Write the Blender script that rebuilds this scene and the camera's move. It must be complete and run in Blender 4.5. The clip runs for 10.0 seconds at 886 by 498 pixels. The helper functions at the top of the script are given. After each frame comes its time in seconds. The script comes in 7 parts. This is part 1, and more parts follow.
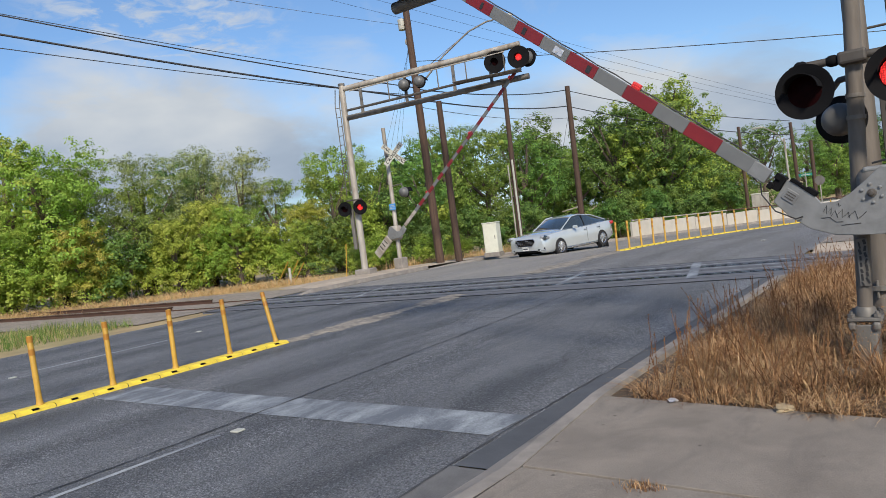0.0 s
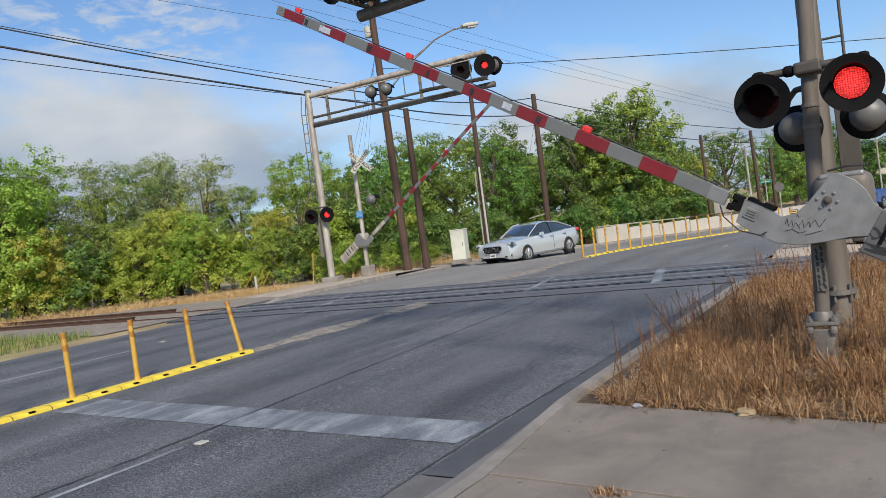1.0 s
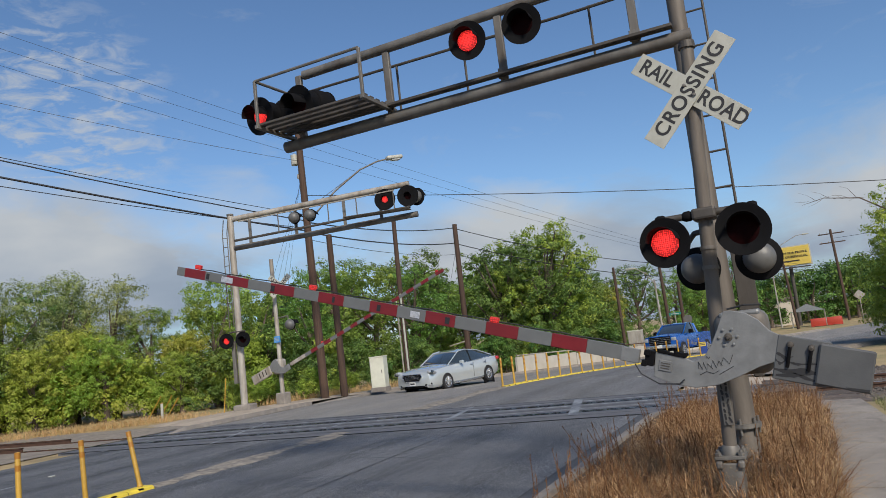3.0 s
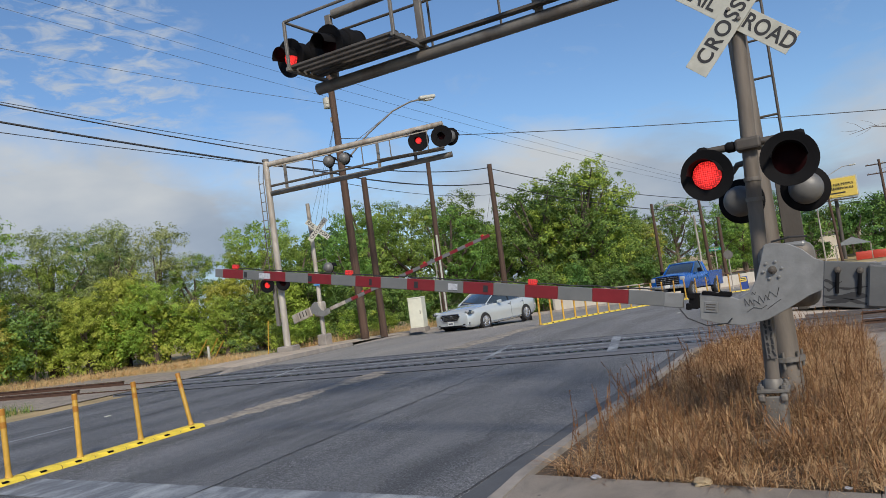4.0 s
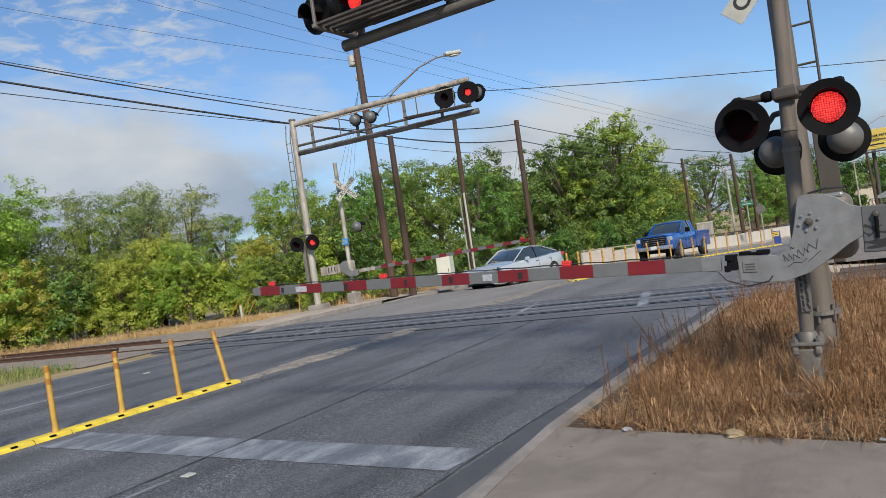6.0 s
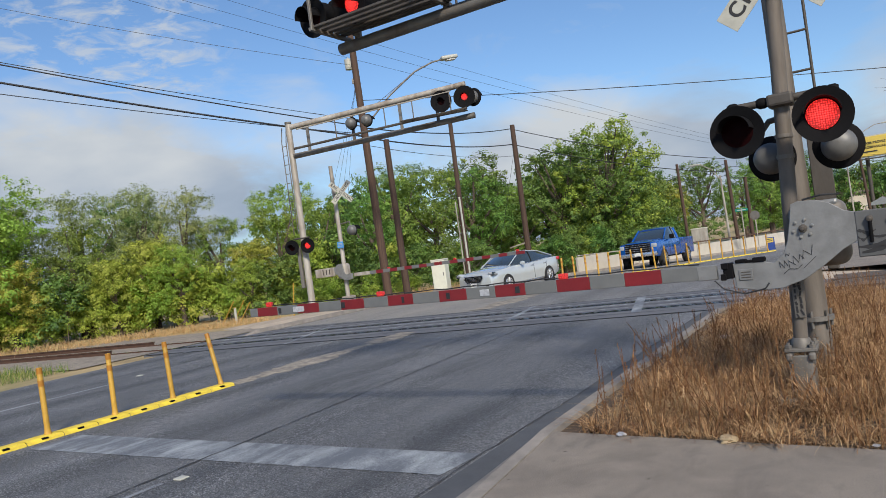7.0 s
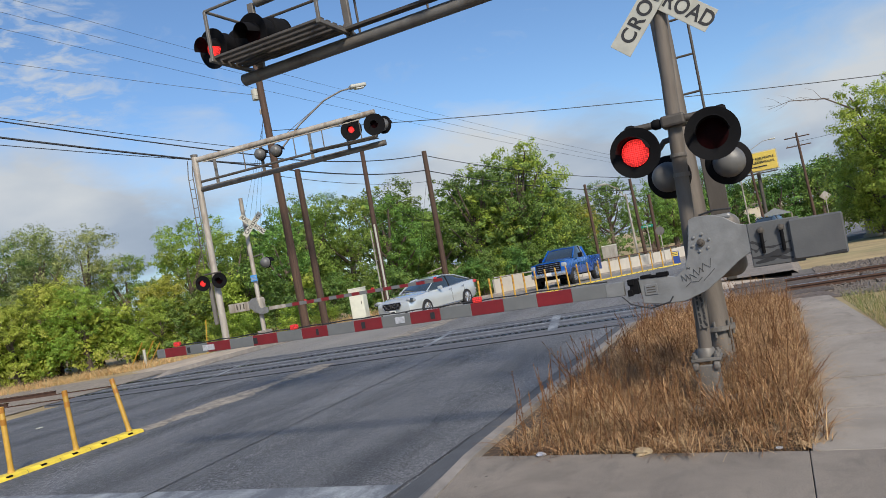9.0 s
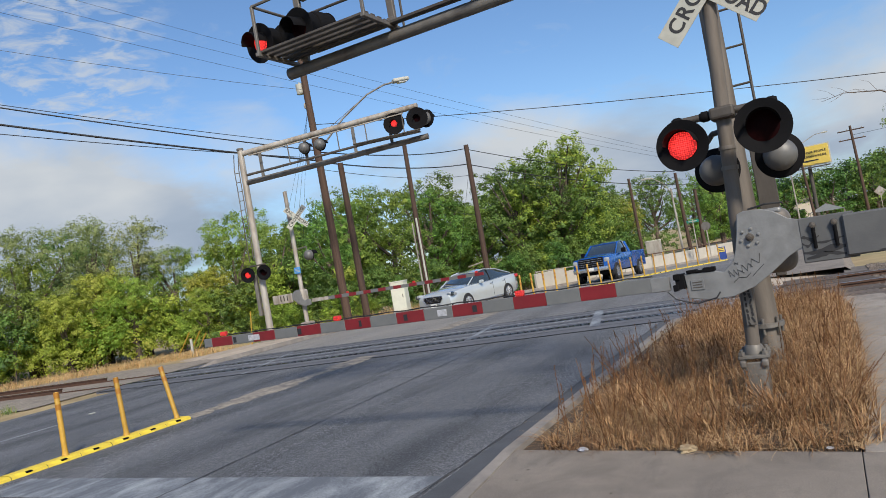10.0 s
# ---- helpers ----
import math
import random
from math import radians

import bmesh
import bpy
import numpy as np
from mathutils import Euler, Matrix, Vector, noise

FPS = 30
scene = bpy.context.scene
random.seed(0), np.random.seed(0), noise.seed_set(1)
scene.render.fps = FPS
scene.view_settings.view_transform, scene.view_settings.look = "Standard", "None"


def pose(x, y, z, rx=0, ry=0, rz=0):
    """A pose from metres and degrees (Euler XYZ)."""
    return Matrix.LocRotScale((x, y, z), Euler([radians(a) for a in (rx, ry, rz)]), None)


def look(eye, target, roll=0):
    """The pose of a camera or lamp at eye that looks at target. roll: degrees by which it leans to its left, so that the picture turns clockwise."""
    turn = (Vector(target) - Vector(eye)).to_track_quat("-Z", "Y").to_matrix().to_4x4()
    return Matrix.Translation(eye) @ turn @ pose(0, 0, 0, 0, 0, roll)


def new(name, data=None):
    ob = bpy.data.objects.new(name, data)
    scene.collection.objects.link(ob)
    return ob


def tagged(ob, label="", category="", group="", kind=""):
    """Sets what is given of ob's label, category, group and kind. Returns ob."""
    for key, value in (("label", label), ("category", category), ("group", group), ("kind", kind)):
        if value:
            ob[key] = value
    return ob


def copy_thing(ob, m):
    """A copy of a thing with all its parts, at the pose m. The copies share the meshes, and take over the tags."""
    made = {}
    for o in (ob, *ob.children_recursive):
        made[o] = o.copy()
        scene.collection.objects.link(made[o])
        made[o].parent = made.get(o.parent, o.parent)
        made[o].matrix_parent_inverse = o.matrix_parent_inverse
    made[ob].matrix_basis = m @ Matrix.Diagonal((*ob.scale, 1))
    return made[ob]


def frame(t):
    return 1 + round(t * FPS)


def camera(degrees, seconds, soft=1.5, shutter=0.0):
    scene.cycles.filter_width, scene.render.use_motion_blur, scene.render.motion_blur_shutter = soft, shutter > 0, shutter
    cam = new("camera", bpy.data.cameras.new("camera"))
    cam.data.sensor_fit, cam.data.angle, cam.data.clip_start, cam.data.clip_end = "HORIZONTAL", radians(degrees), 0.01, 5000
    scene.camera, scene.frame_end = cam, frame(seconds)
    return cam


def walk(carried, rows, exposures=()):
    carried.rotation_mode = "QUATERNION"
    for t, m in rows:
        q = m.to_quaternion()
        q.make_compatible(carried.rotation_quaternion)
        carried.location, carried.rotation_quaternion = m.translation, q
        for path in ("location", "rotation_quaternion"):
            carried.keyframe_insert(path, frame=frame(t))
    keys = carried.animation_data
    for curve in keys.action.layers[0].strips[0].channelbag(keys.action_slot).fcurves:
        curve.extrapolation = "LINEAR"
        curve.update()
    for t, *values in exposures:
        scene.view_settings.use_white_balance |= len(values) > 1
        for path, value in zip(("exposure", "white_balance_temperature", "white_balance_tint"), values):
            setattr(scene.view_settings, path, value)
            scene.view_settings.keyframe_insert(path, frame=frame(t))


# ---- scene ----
cam = camera(62.6, 10.0, soft=0.5)

PATH = [
    (0, (1.173, -0.048, 1.596), (0.008, 1.576, 1.527), -7.2),
    (0.5, (1.173, -0.049, 1.599), (-0.034, 1.543, 1.518), -7.6),
    (1, (1.183, -0.037, 1.601), (0.092, 1.638, 1.540), -7.4),
    (1.5, (1.199, 0.013, 1.613), (0.291, 1.795, 1.638), -8.0),
    (2, (1.221, 0.025, 1.611), (0.372, 1.829, 1.758), -9.0),
    (2.2, (1.231, 0.005, 1.618), (0.388, 1.805, 1.809), -8.6),
    (3.3, (1.222, -0.083, 1.637), (0.341, 1.695, 1.889), -5.9),
    (3.5, (1.202, -0.056, 1.636), (0.29, 1.714, 1.829), -6.3),
    (4, (1.203, -0.046, 1.622), (0.231, 1.699, 1.729), -7.6),
    (4.5, (1.198, -0.044, 1.612), (0.184, 1.678, 1.687), -8.3),
    (5, (1.195, -0.051, 1.612), (0.158, 1.659, 1.637), -8.4),
    (5.5, (1.187, -0.061, 1.608), (0.136, 1.641, 1.611), -8.2),
    (7, (1.182, -0.067, 1.607), (0.144, 1.643, 1.62), -7.8),
    (7.5, (1.204, -0.066, 1.61), (0.257, 1.695, 1.651), -8.9),
    (8, (1.216, -0.024, 1.612), (0.382, 1.793, 1.664), -9.6),
    (8.5, (1.213, -0.022, 1.609), (0.403, 1.806, 1.649), -10.0),
    (9, (1.208, -0.019, 1.611), (0.377, 1.8, 1.659), -10.5),
    (9.5, (1.208, -0.009, 1.609), (0.348, 1.797, 1.665), -10.5),
    (10, (1.197, -0.027, 1.604), (0.264, 1.741, 1.656), -10.0),
]
walk(cam, [(t, look(eye, target, roll)) for t, eye, target, roll in PATH], ((0, 0.0), (1, 0.0), (2.2, -0.14), (3.3, -0.30), (3.5, -0.28), (4.0, -0.18), (4.5, -0.09), (5.5, -0.05), (10, -0.03)))

# ---- world, sun, exposure ----
SUN_AZ = math.atan2(0.66, -0.70)      # compass-like angle from +Y towards +X
SUN_EL = radians(38)
sun_dir = Vector((math.sin(SUN_AZ) * math.cos(SUN_EL), math.cos(SUN_AZ) * math.cos(SUN_EL), math.sin(SUN_EL)))

world = bpy.data.worlds.new("sky")
scene.world = world
world.use_nodes = True
wt = world.node_tree
wt.nodes.clear()


def node(tree, kind, **values):
    n = tree.nodes.new(kind)
    for key, value in values.items():
        if key in n.inputs:
            n.inputs[key].default_value = value
    return n


def link(tree, a, b):
    tree.links.new(a, b)


def ramp(tree, source, stops, interpolation="LINEAR"):
    n = tree.nodes.new("ShaderNodeValToRGB")
    n.color_ramp.interpolation = interpolation
    el = n.color_ramp.elements
    while len(el) < len(stops):
        el.new(0.5)
    for e, (p, c) in zip(el, stops):
        e.position = p
        e.color = (c, c, c, 1) if isinstance(c, (int, float)) else (*c, 1)
    link(tree, source, n.inputs["Fac"])
    return n.outputs["Color"]


def mathn(tree, op, a, b=0.0, clamp=False):
    n = tree.nodes.new("ShaderNodeMath")
    n.operation, n.use_clamp = op, clamp
    for k, v in enumerate((a, b)):
        if isinstance(v, (int, float)):
            n.inputs[k].default_value = v
        else:
            link(tree, v, n.inputs[k])
    return n.outputs[0]


def mixc(tree, fac, a, b, mode="MIX"):
    n = tree.nodes.new("ShaderNodeMix")
    n.data_type, n.blend_type = "RGBA", mode
    for k, v in ((0, fac), (6, a), (7, b)):
        if isinstance(v, (int, float)):
            n.inputs[k].default_value = v
        elif isinstance(v, tuple):
            n.inputs[k].default_value = (*v, 1)
        else:
            link(tree, v, n.inputs[k])
    return n.outputs[2]


def noise_tex(tree, vec, scale, detail=4.0, rough=0.55, distort=0.0):
    n = node(tree, "ShaderNodeTexNoise", Scale=scale, Detail=detail, Roughness=rough, Distortion=distort)
    link(tree, vec, n.inputs["Vector"])
    return n.outputs["Fac"]


def mapping(tree, vec, scale=(1, 1, 1), loc=(0, 0, 0), rot=(0, 0, 0)):
    n = node(tree, "ShaderNodeMapping", Scale=scale, Location=loc, Rotation=rot)
    link(tree, vec, n.inputs["Vector"])
    return n.outputs[0]


def towards(tree, vec, way):
    """Cosine of the angle between a direction and one fixed way."""
    n = tree.nodes.new("ShaderNodeVectorMath")
    n.operation = "DOT_PRODUCT"
    link(tree, vec, n.inputs[0])
    n.inputs[1].default_value = Vector(way).normalized()
    return n.outputs["Value"]


def build_sky():
    t = wt
    tc = t.nodes.new("ShaderNodeTexCoord").outputs["Generated"]
    sky = t.nodes.new("ShaderNodeTexSky")
    sky.sky_type, sky.sun_disc = "NISHITA", False
    sky.sun_elevation, sky.sun_rotation = SUN_EL, SUN_AZ
    sky.air_density, sky.dust_density, sky.ozone_density = 1.0, 0.4, 2.0
    sep = t.nodes.new("ShaderNodeSeparateXYZ")
    link(t, tc, sep.inputs[0])
    up = sep.outputs["Z"]
    big = noise_tex(t, mapping(t, tc, (2.2, 2.2, 5.2), (1.7, 0.3, 0.15)), 1.0, 6.0, 0.56, 0.3)
    fine = noise_tex(t, mapping(t, tc, (5, 5, 13), (0.3, 4.4, 0.9), (0, 0.25, 0.5)), 1.6, 8.0, 0.62, 0.7)
    low = ramp(t, up, [(0.0, 0.62), (0.12, 0.55), (0.2, 0.36), (0.29, 0.08), (0.5, 0.0)])
    # cumulus heads that rise from the bank, and one field of small high clouds
    heads = None
    for way, near in (((-0.751, 0.621, 0.200), 0.988), ((-0.655, 0.714, 0.235), 0.994), ((-0.83, 0.52, 0.19), 0.985), ((0.10, 0.98, 0.145), 0.990), ((-0.30, 0.94, 0.13), 0.980), ((0.6, 0.7, 0.2), 0.97), ((0.2, -0.95, 0.2), 0.95)):
        lobe = ramp(t, towards(t, tc, way), [(near, 0.0), (near + 0.5 * (1 - near), 0.55), (1.0, 1.0)])
        heads = lobe if heads is None else mathn(t, "MAXIMUM", heads, lobe)
    bank = mathn(t, "MULTIPLY", mathn(t, "SUBTRACT", mathn(t, "ADD", mathn(t, "ADD", mathn(t, "ADD", big, mathn(t, "MULTIPLY", heads, 0.22)), mathn(t, "MULTIPLY", fine, 0.30)), low), 1.05), 3.6, True)
    speck = noise_tex(t, mapping(t, tc, (9, 9, 26), (2.3, 1.4, 0.2), (0, 0.2, 0.4)), 2.2, 6.0, 0.6, 0.5)
    field = ramp(t, towards(t, tc, (-0.775, 0.555, 0.305)), [(0.986, 0.0), (0.996, 1.0)])
    puffs = mathn(t, "MULTIPLY", mathn(t, "MULTIPLY", mathn(t, "SUBTRACT", speck, 0.47), 6.0, True), field)
    wisps = mathn(t, "MULTIPLY", mathn(t, "SUBTRACT", fine, 0.60), 4.0, True)
    high = ramp(t, up, [(0.15, 0.0), (0.27, 0.6), (0.6, 0.4), (1.0, 0.2)])
    wisps = mathn(t, "MAXIMUM", mathn(t, "MULTIPLY", mathn(t, "MULTIPLY", wisps, high), 0.6), mathn(t, "MULTIPLY", puffs, 0.7))
    cover = mathn(t, "MAXIMUM", bank, wisps)
    shade = noise_tex(t, mapping(t, tc, (3, 3, 7), (5.1, 2.2, 0)), 1.5, 5.0, 0.5)
    tone = ramp(t, mathn(t, "ADD", mathn(t, "MULTIPLY", shade, 0.7), mathn(t, "ADD", mathn(t, "MULTIPLY", up, 1.0), mathn(t, "MULTIPLY", heads, 0.12))),
                [(0.28, (0.34, 0.435, 0.575)), (0.45, (0.48, 0.575, 0.71)), (0.68, (0.76, 0.81, 0.86))])
    bg1 = node(t, "ShaderNodeBackground", Strength=0.13)
    tint = mixc(t, 1.0, sky.outputs[0], (0.81, 0.97, 1.13), "MULTIPLY")
    link(t, tint, bg1.inputs["Color"])
    bg2 = node(t, "ShaderNodeBackground", Strength=0.81)
    link(t, tone, bg2.inputs["Color"])
    mix = t.nodes.new("ShaderNodeMixShader")
    link(t, cover, mix.inputs[0])
    link(t, bg1.outputs[0], mix.inputs[1])
    link(t, bg2.outputs[0], mix.inputs[2])
    out = t.nodes.new("ShaderNodeOutputWorld")
    link(t, mix.outputs[0], out.inputs[0])


build_sky()
sun_data = bpy.data.lights.new("sun", "SUN")
sun_data.energy, sun_data.angle, sun_data.color = 5.0, radians(9), (1.0, 0.90, 0.76)
sun = new("sun", sun_data)
sun.matrix_world = look(sun_dir * 60, (0, 0, 0))

# ---- materials ----


def material(name, color, rough=0.6, metal=0.0, vary=0.15, scale=6.0, dirt=None, dirt_amount=0.0, dirt_scale=1.5,
             bump=0.15, bump_scale=60.0, random_tint=0.0, spec=0.5, stretch=(1, 1, 1), coat=0.0):
    m = bpy.data.materials.new(name)
    m.use_nodes = True
    t = m.node_tree
    p = t.nodes["Principled BSDF"]
    tc = t.nodes.new("ShaderNodeTexCoord").outputs["Object"]
    vec = mapping(t, tc, stretch)
    n1 = noise_tex(t, vec, scale, 5.0, 0.6)
    lo = tuple(max(0.0, c * (1 - vary)) for c in color)
    hi = tuple(min(1.0, c * (1 + vary)) for c in color)
    col = mixc(t, ramp(t, n1, [(0.3, 0.0), (0.7, 1.0)]), lo, hi)
    if dirt:
        n2 = noise_tex(t, vec, dirt_scale, 6.0, 0.65, 0.4)
        fac = mathn(t, "MULTIPLY", ramp(t, n2, [(0.45, 0.0), (0.68, 1.0)]), dirt_amount)
        col = mixc(t, fac, col, dirt)
    if random_tint:
        info = t.nodes.new("ShaderNodeObjectInfo")
        k = mathn(t, "ADD", mathn(t, "MULTIPLY", info.outputs["Random"], 2 * random_tint), 1 - random_tint)
        hsv = node(t, "ShaderNodeHueSaturation")
        link(t, col, hsv.inputs["Color"])
        link(t, k, hsv.inputs["Value"])
        col = hsv.outputs[0]
    link(t, col, p.inputs["Base Color"])
    p.inputs["Roughness"].default_value = rough
    p.inputs["Metallic"].default_value = metal
    p.inputs["Specular IOR Level"].default_value = spec
    p.inputs["Coat Weight"].default_value = coat
    p.inputs["Coat Roughness"].default_value = 0.06
    rr = mathn(t, "ADD", mathn(t, "MULTIPLY", n1, 0.24), rough - 0.12, True)
    link(t, rr, p.inputs["Roughness"])
    if bump:
        b = node(t, "ShaderNodeBump", Strength=bump, Distance=0.01)
        link(t, noise_tex(t, vec, bump_scale, 3.0), b.inputs["Height"])
        link(t, b.outputs[0], p.inputs["Normal"])
    return m


def glowing(name, color, strength, dark=(0.02, 0.0, 0.0)):
    """A light-emitting array of small diodes behind a clear face."""
    m = bpy.data.materials.new(name)
    m.use_nodes = True
    t = m.node_tree
    p = t.nodes["Principled BSDF"]
    tc = t.nodes.new("ShaderNodeTexCoord").outputs["Object"]
    v = node(t, "ShaderNodeTexVoronoi", Scale=62.0, Randomness=0.25)
    link(t, tc, v.inputs["Vector"])
    spot = ramp(t, v.outputs["Distance"], [(0.22, 1.0), (0.55, 0.16)])
    p.inputs["Base Color"].default_value = (*dark, 1)
    p.inputs["Emission Color"].default_value = (*color, 1)
    link(t, mathn(t, "MULTIPLY", spot, strength), p.inputs["Emission Strength"])
    return m


def asphalt_material(name, dust=0.0):
    """Worn asphalt; dust: how much pale grit lies ground into it."""
    m = bpy.data.materials.new(name)
    m.use_nodes = True
    t = m.node_tree
    p = t.nodes["Principled BSDF"]
    tc = t.nodes.new("ShaderNodeTexCoord").outputs["Object"]
    sep = t.nodes.new("ShaderNodeSeparateXYZ")
    link(t, tc, sep.inputs[0])
    warp = noise_tex(t, mapping(t, tc, (0.5, 0.08, 1)), 1.0, 3.0)
    x = mathn(t, "ADD", sep.outputs["X"], mathn(t, "MULTIPLY", warp, 0.7))
    # oil and tyre bands that run along the lanes
    band = mathn(t, "ADD", mathn(t, "MULTIPLY", mathn(t, "SINE", mathn(t, "MULTIPLY", mathn(t, "ADD", x, 0.75), 2 * math.pi / 1.68)), 0.5), 0.5)
    streak = noise_tex(t, mapping(t, tc, (3.0, 0.10, 1)), 1.0, 6.0, 0.6)
    patch = noise_tex(t, tc, 0.35, 5.0, 0.6, 0.5)
    grain = noise_tex(t, tc, 48.0, 4.0, 0.8)
    vor = node(t, "ShaderNodeTexVoronoi", Scale=55.0)
    link(t, tc, vor.inputs["Vector"])
    base = mixc(t, ramp(t, patch, [(0.3, 0.0), (0.7, 1.0)]), (0.085, 0.089, 0.098), (0.135, 0.140, 0.150))
    base = mixc(t, mathn(t, "MULTIPLY", ramp(t, band, [(0.35, 0.0), (1.0, 1.0)]), mathn(t, "MULTIPLY", ramp(t, streak, [(0.3, 0.45), (0.65, 1.0)]), 0.95)), base, (0.040, 0.042, 0.047))
    base = mixc(t, mathn(t, "MULTIPLY", ramp(t, streak, [(0.5, 0.0), (0.75, 1.0)]), 0.4), base, (0.17, 0.172, 0.178))
    base = mixc(t, ramp(t, grain, [(0.53, 0.0), (0.68, 0.8)]), base, (0.30, 0.305, 0.32))
    base = mixc(t, ramp(t, grain, [(0.33, 0.7), (0.47, 0.0)]), base, (0.022, 0.024, 0.029))
    chip = node(t, "ShaderNodeTexVoronoi", Scale=80.0)
    link(t, tc, chip.inputs["Vector"])
    pick = t.nodes.new("ShaderNodeSeparateColor")
    link(t, chip.outputs["Color"], pick.inputs[0])
    show = noise_tex(t, mapping(t, tc, (0.8, 0.22, 1), (3.1, 0.4, 0)), 1.0, 4.0, 0.6, 0.4)
    base = mixc(t, mathn(t, "MULTIPLY", ramp(t, pick.outputs[0], [(0.70, 0.0), (0.78, 1.0)]), ramp(t, show, [(0.40, 0.08), (0.64, 0.75)])), base, (0.36, 0.37, 0.385))
    base = mixc(t, mathn(t, "MULTIPLY", ramp(t, pick.outputs[1], [(0.72, 0.0), (0.80, 1.0)]), 0.55), base, (0.02, 0.022, 0.026))
    mott = noise_tex(t, mapping(t, tc, (1.6, 0.5, 1)), 1.0, 7.0, 0.7, 0.6)
    base = mixc(t, ramp(t, mott, [(0.52, 0.0), (0.72, 0.45)]), base, (0.19, 0.195, 0.205))
    base = mixc(t, ramp(t, mott, [(0.28, 0.55), (0.46, 0.0)]), base, (0.03, 0.032, 0.037))
    crack = node(t, "ShaderNodeTexVoronoi", Scale=0.33)
    crack.feature = "DISTANCE_TO_EDGE"
    wob = node(t, "ShaderNodeTexNoise", Scale=2.5, Detail=5.0)
    link(t, tc, wob.inputs["Vector"])
    cv = mixc(t, 0.22, tc, wob.outputs["Color"])
    link(t, cv, crack.inputs["Vector"])
    line = mathn(t, "MULTIPLY", ramp(t, crack.outputs["Distance"], [(0.0, 1.0), (0.004, 0.0)]), ramp(t, patch, [(0.48, 0.0), (0.6, 0.8)]))
    base = mixc(t, line, base, (0.012, 0.013, 0.016))
    if dust:
        drift = noise_tex(t, mapping(t, tc, (0.9, 0.18, 1), (1.3, 2.1, 0)), 1.0, 5.0, 0.6, 0.4)
        base = mixc(t, mathn(t, "MULTIPLY", ramp(t, drift, [(0.3, 0.55), (0.65, 1.0)]), dust), base, (0.32, 0.295, 0.26))
    link(t, base, p.inputs["Base Color"])
    p.inputs["Roughness"].default_value = 0.8
    link(t, mathn(t, "ADD", mathn(t, "MULTIPLY", streak, 0.25), 0.62), p.inputs["Roughness"])
    b = node(t, "ShaderNodeBump", Strength=0.9, Distance=0.012)
    link(t, mathn(t, "ADD", vor.outputs["Distance"], grain), b.inputs["Height"])
    link(t, b.outputs[0], p.inputs["Normal"])
    return m


def paint_on_road(name, color, keep):
    """Worn road paint: the asphalt shows where the paint has gone."""
    m = bpy.data.materials.new(name)
    m.use_nodes = True
    t = m.node_tree
    p = t.nodes["Principled BSDF"]
    tc = t.nodes.new("ShaderNodeTexCoord").outputs["Object"]
    wear = noise_tex(t, mapping(t, tc, (2.2, 0.9, 1)), 1.3, 8.0, 0.68, 0.3)
    grain = noise_tex(t, tc, 70.0, 3.0, 0.7)
    f = mathn(t, "ADD", mathn(t, "MULTIPLY", wear, 0.75), mathn(t, "MULTIPLY", grain, 0.35))
    f = ramp(t, f, [(0.30 + keep * 0.25, 0.85), (0.58 + keep * 0.3, 0.03)])
    col = mixc(t, f, (0.10, 0.11, 0.13), color)
    link(t, col, p.inputs["Base Color"])
    p.inputs["Roughness"].default_value = 0.75
    b = node(t, "ShaderNodeBump", Strength=0.4, Distance=0.006)
    link(t, grain, b.inputs["Height"])
    link(t, b.outputs[0], p.inputs["Normal"])
    return m


def leaf_material(name, dark, light, tip, glow=0.28):
    m = bpy.data.materials.new(name)
    m.use_nodes = True
    t = m.node_tree
    p = t.nodes["Principled BSDF"]
    geo = t.nodes.new("ShaderNodeNewGeometry")
    tc = t.nodes.new("ShaderNodeTexCoord").outputs["Object"]
    r = geo.outputs["Random Per Island"]
    big = noise_tex(t, tc, 0.9, 3.0)
    col = mixc(t, r, dark, light)
    col = mixc(t, ramp(t, big, [(0.48, 0.0), (0.68, 0.85)]), col, tip)
    sprig = noise_tex(t, tc, 2.7, 2.0)
    col = mixc(t, ramp(t, sprig, [(0.33, 0.6), (0.48, 0.0)]), col, dark)
    info = t.nodes.new("ShaderNodeObjectInfo")
    hsv = node(t, "ShaderNodeHueSaturation")
    link(t, mathn(t, "ADD", mathn(t, "MULTIPLY", info.outputs["Random"], 0.06), 0.47), hsv.inputs["Hue"])
    link(t, mathn(t, "ADD", mathn(t, "MULTIPLY", r, 0.5), 0.75), hsv.inputs["Value"])
    link(t, col, hsv.inputs["Color"])
    link(t, hsv.outputs[0], p.inputs["Base Color"])
    p.inputs["Roughness"].default_value = 0.55
    p.inputs["Specular IOR Level"].default_value = 0.3
    tr = t.nodes.new("ShaderNodeBsdfTranslucent")
    link(t, mixc(t, 0.5, hsv.outputs[0], (0.28, 0.38, 0.07)), tr.inputs["Color"])
    mix = t.nodes.new("ShaderNodeMixShader")
    mix.inputs[0].default_value = glow
    link(t, p.outputs[0], mix.inputs[1])
    link(t, tr.outputs[0], mix.inputs[2])
    out = t.nodes["Material Output"]
    link(t, mix.outputs[0], out.inputs["Surface"])
    return m


def glass_material(name, color, rough=0.03):
    m = bpy.data.materials.new(name)
    m.use_nodes = True
    p = m.node_tree.nodes["Principled BSDF"]
    p.inputs["Base Color"].default_value = (*color, 1)
    p.inputs["Roughness"].default_value = rough
    p.inputs["Coat Weight"].default_value = 1.0
    p.inputs["Specular IOR Level"].default_value = 0.7
    return m


